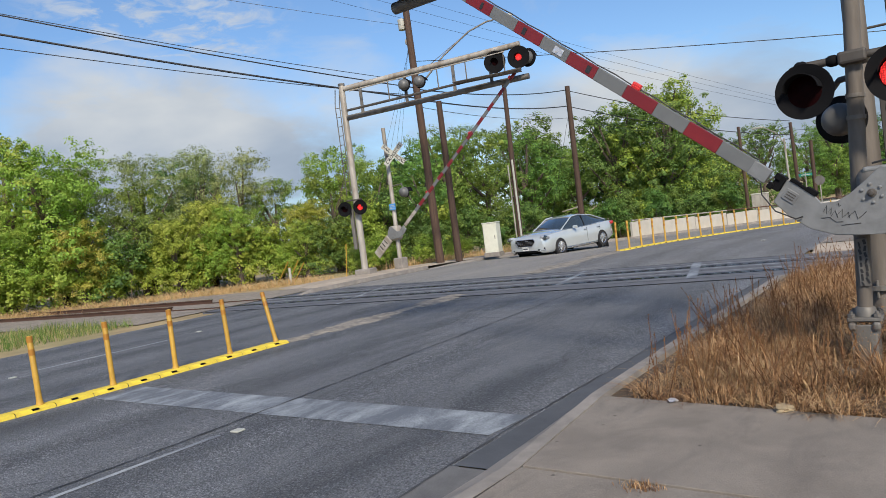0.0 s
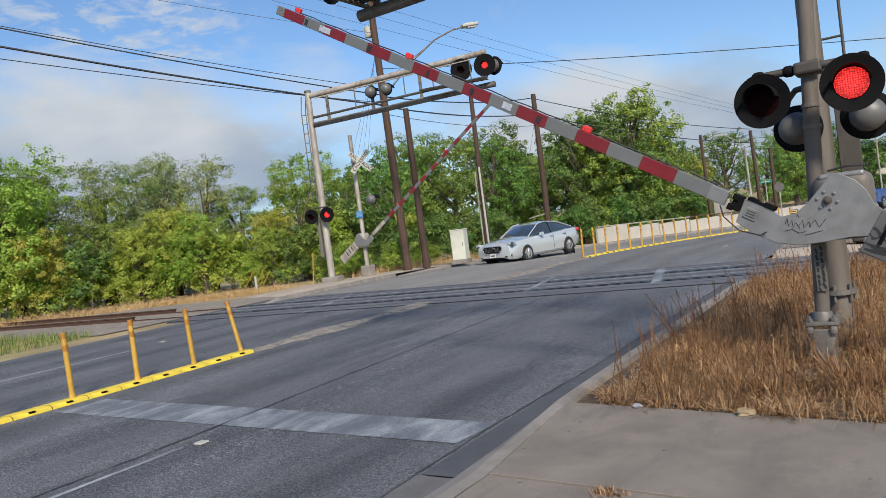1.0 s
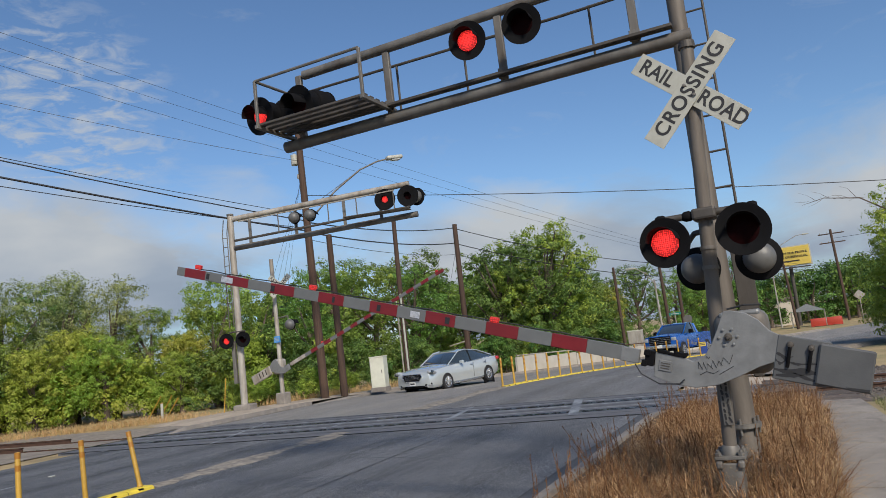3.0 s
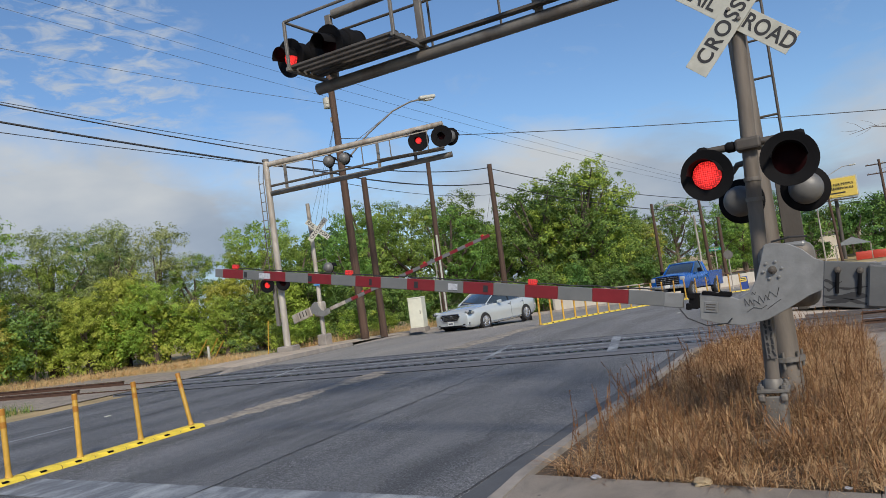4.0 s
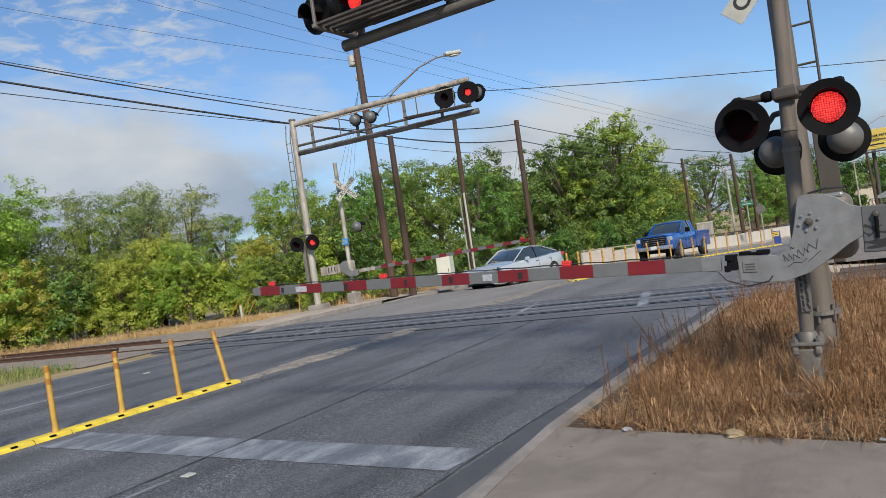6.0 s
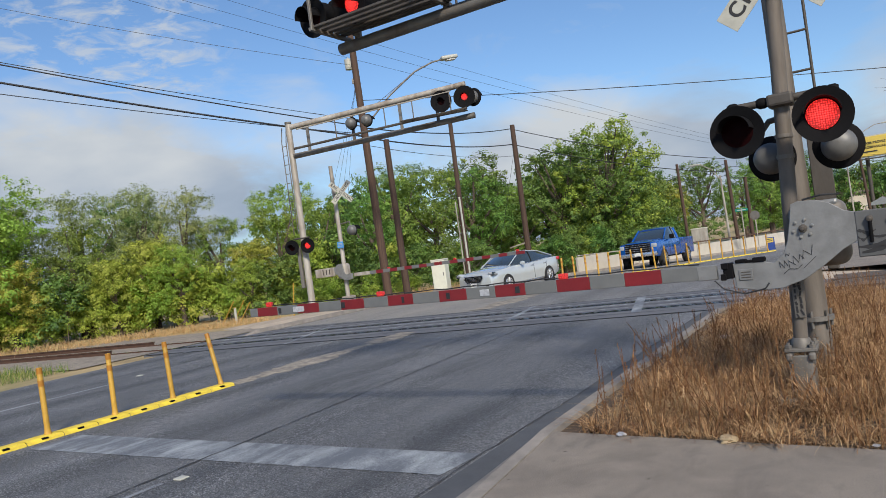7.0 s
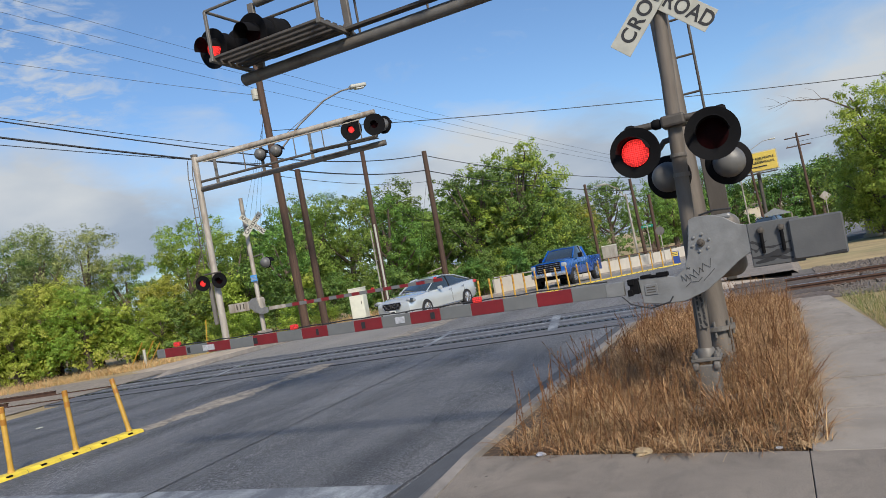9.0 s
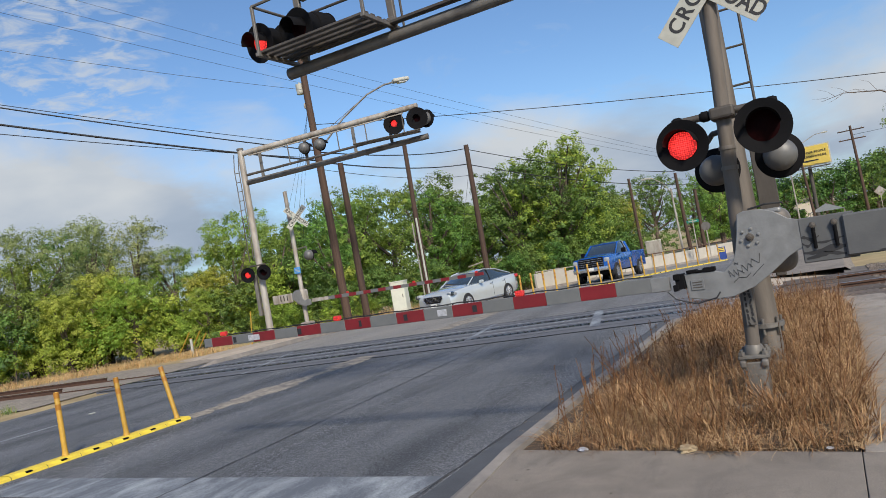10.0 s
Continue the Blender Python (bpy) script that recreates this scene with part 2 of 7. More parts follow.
M_asphalt = asphalt_material("asphalt")
M_asphalt_dusty = asphalt_material("dusty_asphalt", 0.75)
M_asphalt_far = asphalt_material("far_asphalt", 0.3)
M_white_paint = paint_on_road("worn_white_paint", (0.46, 0.50, 0.52), 0.08)
M_mark = paint_on_road("lane_paint", (0.50, 0.53, 0.55), 0.45)
def concrete_material(name, color, stain):
    """Cast concrete: clouded stains, fine grain, scattered dark specks and pits."""
    m = material(name, color, 0.86, vary=0.13, scale=2.2, dirt=stain, dirt_amount=0.75, dirt_scale=1.5, bump=0.4, bump_scale=95)
    t = m.node_tree
    p = t.nodes["Principled BSDF"]
    old = p.inputs["Base Color"].links[0].from_socket
    tc = t.nodes.new("ShaderNodeTexCoord").outputs["Object"]
    v = node(t, "ShaderNodeTexVoronoi", Scale=5.0)
    link(t, tc, v.inputs["Vector"])
    speck = ramp(t, v.outputs["Distance"], [(0.05, 0.9), (0.075, 0.0)])
    where = ramp(t, noise_tex(t, tc, 1.7, 3.0, 0.6), [(0.40, 0.0), (0.50, 1.0)])
    col = mixc(t, mathn(t, "MULTIPLY", speck, where), old, (0.05, 0.042, 0.035))
    fine = noise_tex(t, tc, 130.0, 3.0, 0.75)
    col = mixc(t, ramp(t, fine, [(0.34, 0.55), (0.48, 0.0)]), col, (0.10, 0.086, 0.072))
    col = mixc(t, ramp(t, fine, [(0.56, 0.0), (0.70, 0.5)]), col, (0.38, 0.345, 0.30))
    scuff = noise_tex(t, mapping(t, tc, (2.6, 1.2, 1), (0.7, 0.2, 0)), 1.0, 8.0, 0.72, 0.8)
    col = mixc(t, ramp(t, scuff, [(0.53, 0.0), (0.68, 0.6)]), col, (0.115, 0.10, 0.088))
    link(t, col, p.inputs["Base Color"])
    return m


M_concrete = concrete_material("concrete", (0.222, 0.192, 0.160), (0.135, 0.115, 0.096))
M_walk = concrete_material("pale_walk_concrete", (0.31, 0.275, 0.235), (0.21, 0.185, 0.155))
M_gutter = material("gutter_concrete", (0.075, 0.08, 0.09), 0.85, vary=0.2, scale=3.0, dirt=(0.05, 0.053, 0.06), dirt_amount=0.7, bump=0.3, bump_scale=80)
M_apron = material("apron_concrete", (0.135, 0.132, 0.130), 0.85, vary=0.25, scale=3.0, dirt=(0.07, 0.07, 0.072), dirt_amount=0.7, bump=0.4, bump_scale=70)
M_kerb = material("kerb_concrete", (0.25, 0.225, 0.20), 0.88, vary=0.2, scale=4.0, dirt=(0.12, 0.11, 0.10), dirt_amount=0.6, bump=0.4, bump_scale=60)
M_tar = material("faded_tar_seam", (0.042, 0.044, 0.048), 0.9, vary=0.4, scale=5, dirt=(0.085, 0.088, 0.095), dirt_amount=0.9, dirt_scale=4, bump=0.2)
M_grit = material("grit", (0.26, 0.23, 0.19), 0.95, vary=0.4, scale=9, dirt=(0.10, 0.098, 0.10), dirt_amount=0.9, dirt_scale=3.5, bump=0.8, bump_scale=35)
M_column = material("brown_stained_steel", (0.155, 0.135, 0.115), 0.65, 0.25, vary=0.25, scale=5, dirt=(0.055, 0.042, 0.032), dirt_amount=0.8, dirt_scale=2.0, bump=0.15, stretch=(1, 1, 0.2))
M_joint = material("joint_dirt", (0.05, 0.045, 0.04), 0.95, bump=0.2)
M_soil = material("dry_soil", (0.085, 0.060, 0.040), 0.95, vary=0.3, scale=3.0, dirt=(0.05, 0.038, 0.026), dirt_amount=0.6, dirt_scale=0.9, bump=0.6, bump_scale=25)
M_field = material("dry_grass_field", (0.36, 0.27, 0.14), 0.95, vary=0.3, scale=0.8, dirt=(0.17, 0.19, 0.07), dirt_amount=0.55, dirt_scale=0.25, bump=0.8, bump_scale=30)
M_shoulder = material("sandy_shoulder", (0.40, 0.335, 0.265), 0.95, vary=0.2, scale=1.4, dirt=(0.22, 0.19, 0.15), dirt_amount=0.5, dirt_scale=0.6, bump=0.5, bump_scale=45)
M_ballast = material("ballast_bed", (0.13, 0.115, 0.10), 0.95, vary=0.3, scale=12, bump=0.9, bump_scale=18)
M_gravel = material("sandy_gravel", (0.25, 0.215, 0.175), 0.95, vary=0.3, scale=5, dirt=(0.14, 0.12, 0.10), dirt_amount=0.6, dirt_scale=1.2, bump=0.8, bump_scale=22)
M_stone = material("ballast_stone", (0.145, 0.122, 0.105), 0.9, vary=0.35, scale=9, bump=0.4, bump_scale=40, random_tint=0.2)
M_rail = material("rail_steel_rusty", (0.085, 0.045, 0.030), 0.75, 0.2, vary=0.3, scale=14, bump=0.3)
M_railtop = material("rail_head_polished", (0.45, 0.45, 0.46), 0.28, 1.0, vary=0.1, scale=20, bump=0.05)
M_panel = material("crossing_panel", (0.105, 0.11, 0.125), 0.85, vary=0.25, scale=3, dirt=(0.17, 0.165, 0.16), dirt_amount=0.5, bump=0.3, bump_scale=50, stretch=(0.3, 3, 1))
M_rubber = material("black_rubber", (0.006, 0.006, 0.007), 0.9, vary=0.3, bump=0.2, spec=0.1)
M_steel = material("weathered_galvanised_steel", (0.17, 0.16, 0.145), 0.6, 0.35, vary=0.2, scale=5, dirt=(0.085, 0.065, 0.05), dirt_amount=0.8, dirt_scale=2.2, bump=0.15, stretch=(1, 1, 0.25))
M_steel_dark = material("stained_steel", (0.085, 0.076, 0.066), 0.62, 0.3, vary=0.25, scale=6, dirt=(0.04, 0.03, 0.025), dirt_amount=0.6, dirt_scale=3, bump=0.15, stretch=(1, 1, 0.3))
M_steel_light = material("silver_painted_steel", (0.40, 0.37, 0.325), 0.55, 0.15, vary=0.18, scale=4, dirt=(0.17, 0.125, 0.085), dirt_amount=0.8, dirt_scale=2.4, bump=0.1, stretch=(1, 1, 0.3))
M_alu = material("grey_gate_casting", (0.21, 0.215, 0.215), 0.5, 0.25, vary=0.12, scale=7, dirt=(0.12, 0.12, 0.12), dirt_amount=0.5, dirt_scale=5, bump=0.12)
M_cw = material("grey_counterweight_paint", (0.095, 0.098, 0.10), 0.55, 0.1, vary=0.12, scale=5, dirt=(0.06, 0.06, 0.065), dirt_amount=0.5, bump=0.1)
M_dome = material("light_grey_lamp_dome", (0.13, 0.13, 0.128), 0.5, 0.2, vary=0.12, scale=8, dirt=(0.07, 0.07, 0.068), dirt_amount=0.5, bump=0.08)
M_black = material("matt_black_paint", (0.005, 0.005, 0.006), 0.8, vary=0.3, bump=0.08, spec=0.15)
M_lens = material("unlit_red_lens", (0.009, 0.0012, 0.0015), 0.5, vary=0.3, scale=30, bump=0.1, spec=0.04)
M_led = glowing("lit_red_diodes", (1.0, 0.035, 0.03), 2.8)
M_armlamp = glowing("lit_red_marker", (1.0, 0.04, 0.03), 0.7, (0.3, 0.02, 0.02))
M_red = material("red_reflective_sheeting", (0.165, 0.010, 0.014), 0.45, vary=0.18, scale=9, dirt=(0.13, 0.018, 0.02), dirt_amount=0.5, bump=0.05)
M_armgrey = material("dull_white_sheeting", (0.135, 0.14, 0.14), 0.5, vary=0.1, scale=8, dirt=(0.11, 0.115, 0.115), dirt_amount=0.5, bump=0.05)
M_sign = material("white_sign_sheeting", (0.42, 0.42, 0.37), 0.5, vary=0.06, scale=6, dirt=(0.28, 0.275, 0.23), dirt_amount=0.5, dirt_scale=5, bump=0.03)
M_ink = material("black_sign_ink", (0.02, 0.02, 0.022), 0.6, bump=0)
M_blue = material("blue_sign", (0.07, 0.27, 0.62), 0.5, bump=0)
M_wood = material("creosoted_pole_wood", (0.055, 0.032, 0.022), 0.85, vary=0.35, scale=9, dirt=(0.10, 0.062, 0.042), dirt_amount=0.5, dirt_scale=3, bump=0.6, bump_scale=30, stretch=(4, 4, 0.25), random_tint=0.2)
M_wire = material("cable", (0.02, 0.021, 0.024), 0.6, bump=0)
M_yellow = material("yellow_plastic", (0.47, 0.275, 0.036), 0.55, vary=0.15, scale=10, dirt=(0.30, 0.17, 0.03), dirt_amount=0.55, dirt_scale=7, bump=0.08, random_tint=0.1)
M_yellow_base = material("yellow_rubber_kerb", (0.74, 0.56, 0.05), 0.65, vary=0.15, scale=8, dirt=(0.33, 0.26, 0.06), dirt_amount=0.5, dirt_scale=6, bump=0.2)
M_amber = material("amber_reflector_band", (0.34, 0.15, 0.02), 0.35, bump=0.05)
M_white_con = material("white_concrete_barrier", (0.43, 0.405, 0.355), 0.85, vary=0.1, scale=2, dirt=(0.42, 0.37, 0.30), dirt_amount=0.5, bump=0.2)
M_cab = material("pale_cabinet_paint", (0.60, 0.60, 0.50), 0.6, vary=0.06, scale=4, dirt=(0.42, 0.41, 0.33), dirt_amount=0.4, bump=0.05)


def blade_material(name, a, b, c):
    m = bpy.data.materials.new(name)
    m.use_nodes = True
    t = m.node_tree
    p = t.nodes["Principled BSDF"]
    r = t.nodes.new("ShaderNodeNewGeometry").outputs["Random Per Island"]
    link(t, ramp(t, r, [(0.0, a), (0.5, b), (1.0, c)]), p.inputs["Base Color"])
    p.inputs["Roughness"].default_value = 0.75
    p.inputs["Specular IOR Level"].default_value = 0.25
    return m


M_drygrass = blade_material("dry_grass_blades", (0.10, 0.046, 0.021), (0.26, 0.136, 0.061), (0.54, 0.36, 0.19))
M_seed = blade_material("seed_heads_brown", (0.09, 0.04, 0.018), (0.16, 0.075, 0.032), (0.24, 0.13, 0.055))
M_strawgrass = blade_material("straw_grass_blades", (0.42, 0.25, 0.10), (0.60, 0.40, 0.20), (0.34, 0.28, 0.11))
M_straw_bed = blade_material("bleached_straw", (0.40, 0.26, 0.13), (0.55, 0.39, 0.22), (0.30, 0.18, 0.085))
M_verge = blade_material("drying_verge_blades", (0.20, 0.20, 0.07), (0.075, 0.125, 0.03), (0.42, 0.31, 0.16))
M_plank = material("crossing_timber", (0.115, 0.092, 0.078), 0.9, vary=0.35, scale=6, dirt=(0.05, 0.04, 0.034), dirt_amount=0.7, dirt_scale=3, bump=0.5, bump_scale=40, stretch=(0.3, 4, 4), random_tint=0.25)
M_greengrass = blade_material("green_grass_blades", (0.05, 0.10, 0.02), (0.12, 0.19, 0.04), (0.35, 0.30, 0.12))
M_leaf_a = leaf_material("bright_green_leaves", (0.27, 0.36, 0.055), (0.40, 0.52, 0.085), (0.52, 0.55, 0.11), 0.45)
M_leaf_b = leaf_material("mid_green_leaves", (0.075, 0.145, 0.032), (0.235, 0.37, 0.072), (0.34, 0.45, 0.08), 0.34)
M_leaf_c = leaf_material("grey_green_needles", (0.21, 0.26, 0.115), (0.36, 0.42, 0.17), (0.41, 0.45, 0.15), 0.4)
# darker copy of the mid green: the wood's deep shade is in the colour
M_leaf_shaded = leaf_material("shade_darkened_leaves", (0.042, 0.095, 0.026), (0.165, 0.285, 0.062), (0.25, 0.36, 0.07))
M_leaf_d = leaf_material("yellow_green_leaves", (0.34, 0.38, 0.06), (0.49, 0.52, 0.09), (0.58, 0.55, 0.13), 0.45)
M_bark = material("bark", (0.12, 0.09, 0.07), 0.9, vary=0.35, scale=8, bump=0.6, bump_scale=25, stretch=(2, 2, 0.4))
M_car = material("pale_silver_car_paint", (0.52, 0.555, 0.56), 0.22, 0.35, vary=0.03, scale=3, bump=0, coat=1.0)
M_truck = material("bright_blue_car_paint", (0.003, 0.078, 0.35), 0.25, 0.2, vary=0.06, scale=3, bump=0, coat=1.0)
M_suv = material("dark_blue_car_paint", (0.015, 0.02, 0.035), 0.25, 0.3, vary=0.05, scale=3, bump=0, coat=1.0)
M_glass = glass_material("tinted_car_glass", (0.028, 0.037, 0.040), 0.02)
M_tyre = material("tyre_rubber", (0.015, 0.015, 0.016), 0.85, bump=0.2)
M_chrome = material("bright_alloy", (0.62, 0.62, 0.63), 0.25, 0.9, vary=0.06, bump=0)
M_headlamp = material("headlamp_glass", (0.42, 0.44, 0.46), 0.1, 0.3, vary=0.1, scale=30, bump=0, coat=1.0)
M_taillamp = material("tail_lamp_plastic", (0.38, 0.02, 0.02), 0.2, bump=0, coat=1.0)
M_plate = material("number_plate", (0.68, 0.68, 0.66), 0.5, bump=0)
M_bill = material("yellow_billboard", (0.62, 0.46, 0.09), 0.6, vary=0.06, bump=0)
M_orange = material("red_plastic_barrier", (0.42, 0.05, 0.03), 0.5, vary=0.1, bump=0)
M_wallpaint = material("pale_stucco", (0.58, 0.52, 0.44), 0.9, vary=0.08, scale=1, bump=0.2)
M_roof = material("dark_roof", (0.16, 0.14, 0.13), 0.9, vary=0.15, scale=2, bump=0.3)
M_green_sign = material("green_street_sign", (0.01, 0.22, 0.16), 0.5, bump=0)
M_bin = material("blue_plastic_bin", (0.02, 0.05, 0.22), 0.5, bump=0.05)
M_tent = material("grey_canvas", (0.16, 0.17, 0.165), 0.8, bump=0.1)
M_trash = material("crumpled_paper", (0.36, 0.28, 0.17), 0.8, vary=0.2, scale=14, bump=0.5, bump_scale=20)
M_foil = material("silver_wrapper", (0.60, 0.60, 0.62), 0.35, 0.5, vary=0.3, scale=30, bump=0.6, bump_scale=30)
M_bulb = material("lamp_lens_grey", (0.55, 0.56, 0.55), 0.3, bump=0)
M_brick = material("pale_brick_wall", (0.40, 0.30, 0.22), 0.9, vary=0.2, scale=3, bump=0.3)

# ---- geometry helpers ----


def part(name, bm, mat, parent=None, label="", smooth=False, m=None):
    """Links a bmesh as one mesh object, under a thing or a part."""
    me = bpy.data.meshes.new(name)
    if smooth:
        for f in bm.faces:
            f.smooth = True
    bm.to_mesh(me)
    bm.free()
    me.materials.append(mat)
    if smooth:
        me.set_sharp_from_angle(angle=radians(40))
    ob = new(name, me)
    if parent is not None:
        ob.parent = parent
    if m is not None:
        ob.matrix_basis = m
    if label:
        ob["label"] = label
    return ob


def thing(name, m, label, category, group="", kind=""):
    ob = new(name)
    ob.empty_display_size = 0.1
    ob.matrix_basis = m
    return tagged(ob, label, category, group, kind)


def box(bm, c, s, m=None, bevel=0.0, seg=1):
    r = bmesh.ops.create_cube(bm, size=1.0, matrix=Matrix.Translation(c) @ Matrix.Diagonal((*s, 1)))
    vs = r["verts"]
    if bevel:
        es = list({e for v in vs for e in v.link_edges})
        out = bmesh.ops.bevel(bm, geom=es, offset=bevel, segments=seg, affect="EDGES", profile=0.5)
        vs = list({v for f in out["faces"] for v in f.verts} | {v for v in vs if v.is_valid})
    if m is not None:
        bmesh.ops.transform(bm, matrix=m, verts=vs)
    return bm


def boxed(c, s, bevel=0.0, m=None, seg=1):
    return box(bmesh.new(), c, s, m, bevel, seg)


def tube(bm, pts, r, seg=12, caps=True):
    """A round bar through the points; r is one radius or one for each point."""
    pts = [Vector(p) for p in pts]
    rs = r if isinstance(r, (list, tuple)) else [r] * len(pts)
    rings = []
    side = None
    for i, p in enumerate(pts):
        d = (pts[min(i + 1, len(pts) - 1)] - pts[max(i - 1, 0)]).normalized()
        if side is None:
            side = d.orthogonal().normalized()
        side = (side - d * side.dot(d)).normalized()
        up = d.cross(side)
        rings.append([bm.verts.new(p + (side * math.cos(a) + up * math.sin(a)) * rs[i]) for a in (2 * math.pi * k / seg for k in range(seg))])
    for a, b in zip(rings, rings[1:]):
        for k in range(seg):
            bm.faces.new((a[k], a[(k + 1) % seg], b[(k + 1) % seg], b[k]))
    if caps:
        bm.faces.new(list(reversed(rings[0])))
        bm.faces.new(rings[-1])
    return bm


def tubed(pts, r, seg=12):
    return tube(bmesh.new(), pts, r, seg)


def lathe(bm, profile, m=None, seg=28, arc=(0, 2 * math.pi)):
    """Turns (radius, along) pairs about the local Y axis."""
    full = abs(arc[1] - arc[0] - 2 * math.pi) < 1e-6
    n = seg if full else seg + 1
    rows = []
    for r, y in profile:
        rows.append([bm.verts.new((r * math.cos(a), y, r * math.sin(a))) for a in (arc[0] + (arc[1] - arc[0]) * k / seg for k in range(n))])
    for a, b in zip(rows, rows[1:]):
        for k in range(seg):
            bm.faces.new((a[k], b[k], b[(k + 1) % n], a[(k + 1) % n]))
    bmesh.ops.remove_doubles(bm, verts=[v for row in rows for v in row], dist=1e-5)
    if m is not None:
        bmesh.ops.transform(bm, matrix=m, verts=[v for row in rows for v in row if v.is_valid])
    return bm


def plate(outline, thick, bevel=0.0):
    """A flat plate in the XZ plane from its outline, with thickness along Y."""
    bm = bmesh.new()
    f = bm.faces.new([bm.verts.new((x, 0, z)) for x, z in outline])
    out = bmesh.ops.extrude_face_region(bm, geom=[f])
    bmesh.ops.translate(bm, vec=(0, thick, 0), verts=[v for v in out["geom"] if isinstance(v, bmesh.types.BMVert)])
    bmesh.ops.recalc_face_normals(bm, faces=bm.faces)
    if bevel:
        bmesh.ops.bevel(bm, geom=list(bm.edges), offset=bevel, segments=1, affect="EDGES")
    return bm


def grid_strip(rows):
    """A sheet through rows of points."""
    bm = bmesh.new()
    vs = [[bm.verts.new(p) for p in row] for row in rows]
    for a, b in zip(vs, vs[1:]):
        for k in range(len(a) - 1):
            bm.faces.new((a[k], a[k + 1], b[k + 1], b[k]))
    bmesh.ops.recalc_face_normals(bm, faces=bm.faces)
    return bm


def lettering(text, size, thick, name, mat, parent, m, label=""):
    cu = bpy.data.curves.new(name, "FONT")
    cu.body, cu.size, cu.extrude, cu.align_x, cu.align_y = text, size, thick, "CENTER", "CENTER"
    cu.offset = size * 0.022
    cu.space_character = 1.12 if len(text) > 5 else 1.05
    tmp = bpy.data.objects.new("letters", cu)
    me = bpy.data.meshes.new_from_object(tmp)
    bpy.data.objects.remove(tmp)
    me.materials.clear()
    me.materials.append(mat)
    ob = new(name, me)
    ob.parent, ob.matrix_basis = parent, m
    if label:
        ob["label"] = label
    return ob


# ---- the lie of the land ----


def level(y):
    """Height of the road: level to the crossing, then gently down to the far junction."""
    if y < 20:
        return 0.0
    if y < 24:
        return -0.0035 * (y - 20) ** 2
    return max(-0.95, -0.056 - 0.032 * (y - 24))


R_BEND, Y_BEND, BEND = 46.0, 23.0, radians(28)


def median(s):
    """Point and heading of the road's middle at s metres past y = 0."""
    if s < Y_BEND:
        return Vector((-8.05, s)), 0.0
    a = min((s - Y_BEND) / R_BEND, BEND)
    p = Vector((-8.05 + R_BEND * (1 - math.cos(a)), Y_BEND + R_BEND * math.sin(a)))
    rest = s - Y_BEND - a * R_BEND
    return p + Vector((math.sin(a), math.cos(a))) * rest, a


def beside(s, off, dz=0.0):
    p, a = median(s)
    x, y = p.x + off * math.cos(a), p.y - off * math.sin(a)
    return (x, y, level(y) + dz)


STATIONS = [-60, -30, -10, 0, 10, 18, 20, 21, 22, 23, 24] + [24 + 2 * k for k in range(1, 24)] + [80, 100, 140, 200, 300]

# ground: one sheet to the horizon
edges = sorted(set([-2500, -900, -400, -200, -120, -80, -60] + list(range(-50, 101, 5)) + [120, 160, 220, 400, 900, 2500]))
gy = sorted(set(edges + [-2, 2, 7, 12, 18, 21, 22, 23, 24, 26, 28, 32, 34, 36, 38, 42, 44, 46, 48, 52, 54, 56, 58]))
ground = part("ground", grid_strip([[(x, y, level(y) - 0.045) for x in edges] for y in gy]), M_field)
tagged(ground, "dry grassy ground with bare earth patches", "ground", kind="structure")

road = part("road", grid_strip([[beside(s, o) for o in (-6.9, -3.5, 0, 3.4, 6.40)] for s in [s for s in STATIONS if s < 17] + [16.6]]), M_asphalt)
for o0, o1, mat, label in ((-6.9, 0.0, M_asphalt_dusty, "pale dusty asphalt lanes beyond the tracks"), (0.0, 6.4, M_asphalt_far, "worn grey asphalt lanes beyond the tracks")):
    lanes = part("road", grid_strip([[beside(s, o0 + (o1 - o0) * k / 3) for k in range(4)] for s in [16.6] + [s for s in STATIONS if s > 17]]), mat)
    tagged(lanes, label, "road", kind="structure")
tagged(road, "worn grey asphalt road with dark tyre bands", "road", kind="structure")
gutter = part("gutter", grid_strip([[beside(s, o, 0.004) for o in (6.36, 6.7)] for s in (3.76, 5, 9, 12.6, 13.3)]), M_gutter)
tagged(gutter, "stained grey concrete gutter beside the kerb", "gutter", kind="structure")

apron = part("gutter", grid_strip([[beside(s, o, 0.004) for o in (6.34, 6.7)] for s in (-60, -10, 0, 3.74)]), M_apron)
tagged(apron, "worn pale concrete gutter apron", "gutter", kind="structure")

# near kerb: a real step along the planting bed
kerb_rows = []
# height, outer face and inner edge along the kerb: it drops and flares towards the dropped crossing
for y, h, xo, xi in ((-60, 0.118, -1.47, -1.112), (-2, 0.118, -1.47, -1.112), (2.6, 0.118, -1.45, -1.112), (3.55, 0.120, -1.425, -1.066), (4.24, 0.126, -1.40, -1.126),
                     (4.8, 0.13, -1.38, -1.172), (5.15, 0.132, -1.365, -1.20), (6.0, 0.138, -1.36, -1.20), (8, 0.14, -1.36, -1.20), (12.2, 0.13, -1.36, -1.20), (12.9, 0.06, -1.36, -1.20)):
    slope = min(0.05, max(0.012, (5.3 - y) * 0.03)) if y < 5.3 else 0.012
    kerb_rows.append([(xo, y, 0.0), (xo + slope * 2.0, y, h * (0.78 if y > 5 else 0.55)), (xo + slope * 2.0 + 0.03, y, h * (0.97 if y > 5 else 0.70)), (xi - 0.10, y, h), (xi, y, h), (xi + 0.012, y, h - 0.13)])
kerb = part("kerb", grid_strip(kerb_rows), M_kerb)
tagged(kerb, "weathered concrete kerb with chipped edge", "kerb", kind="structure")
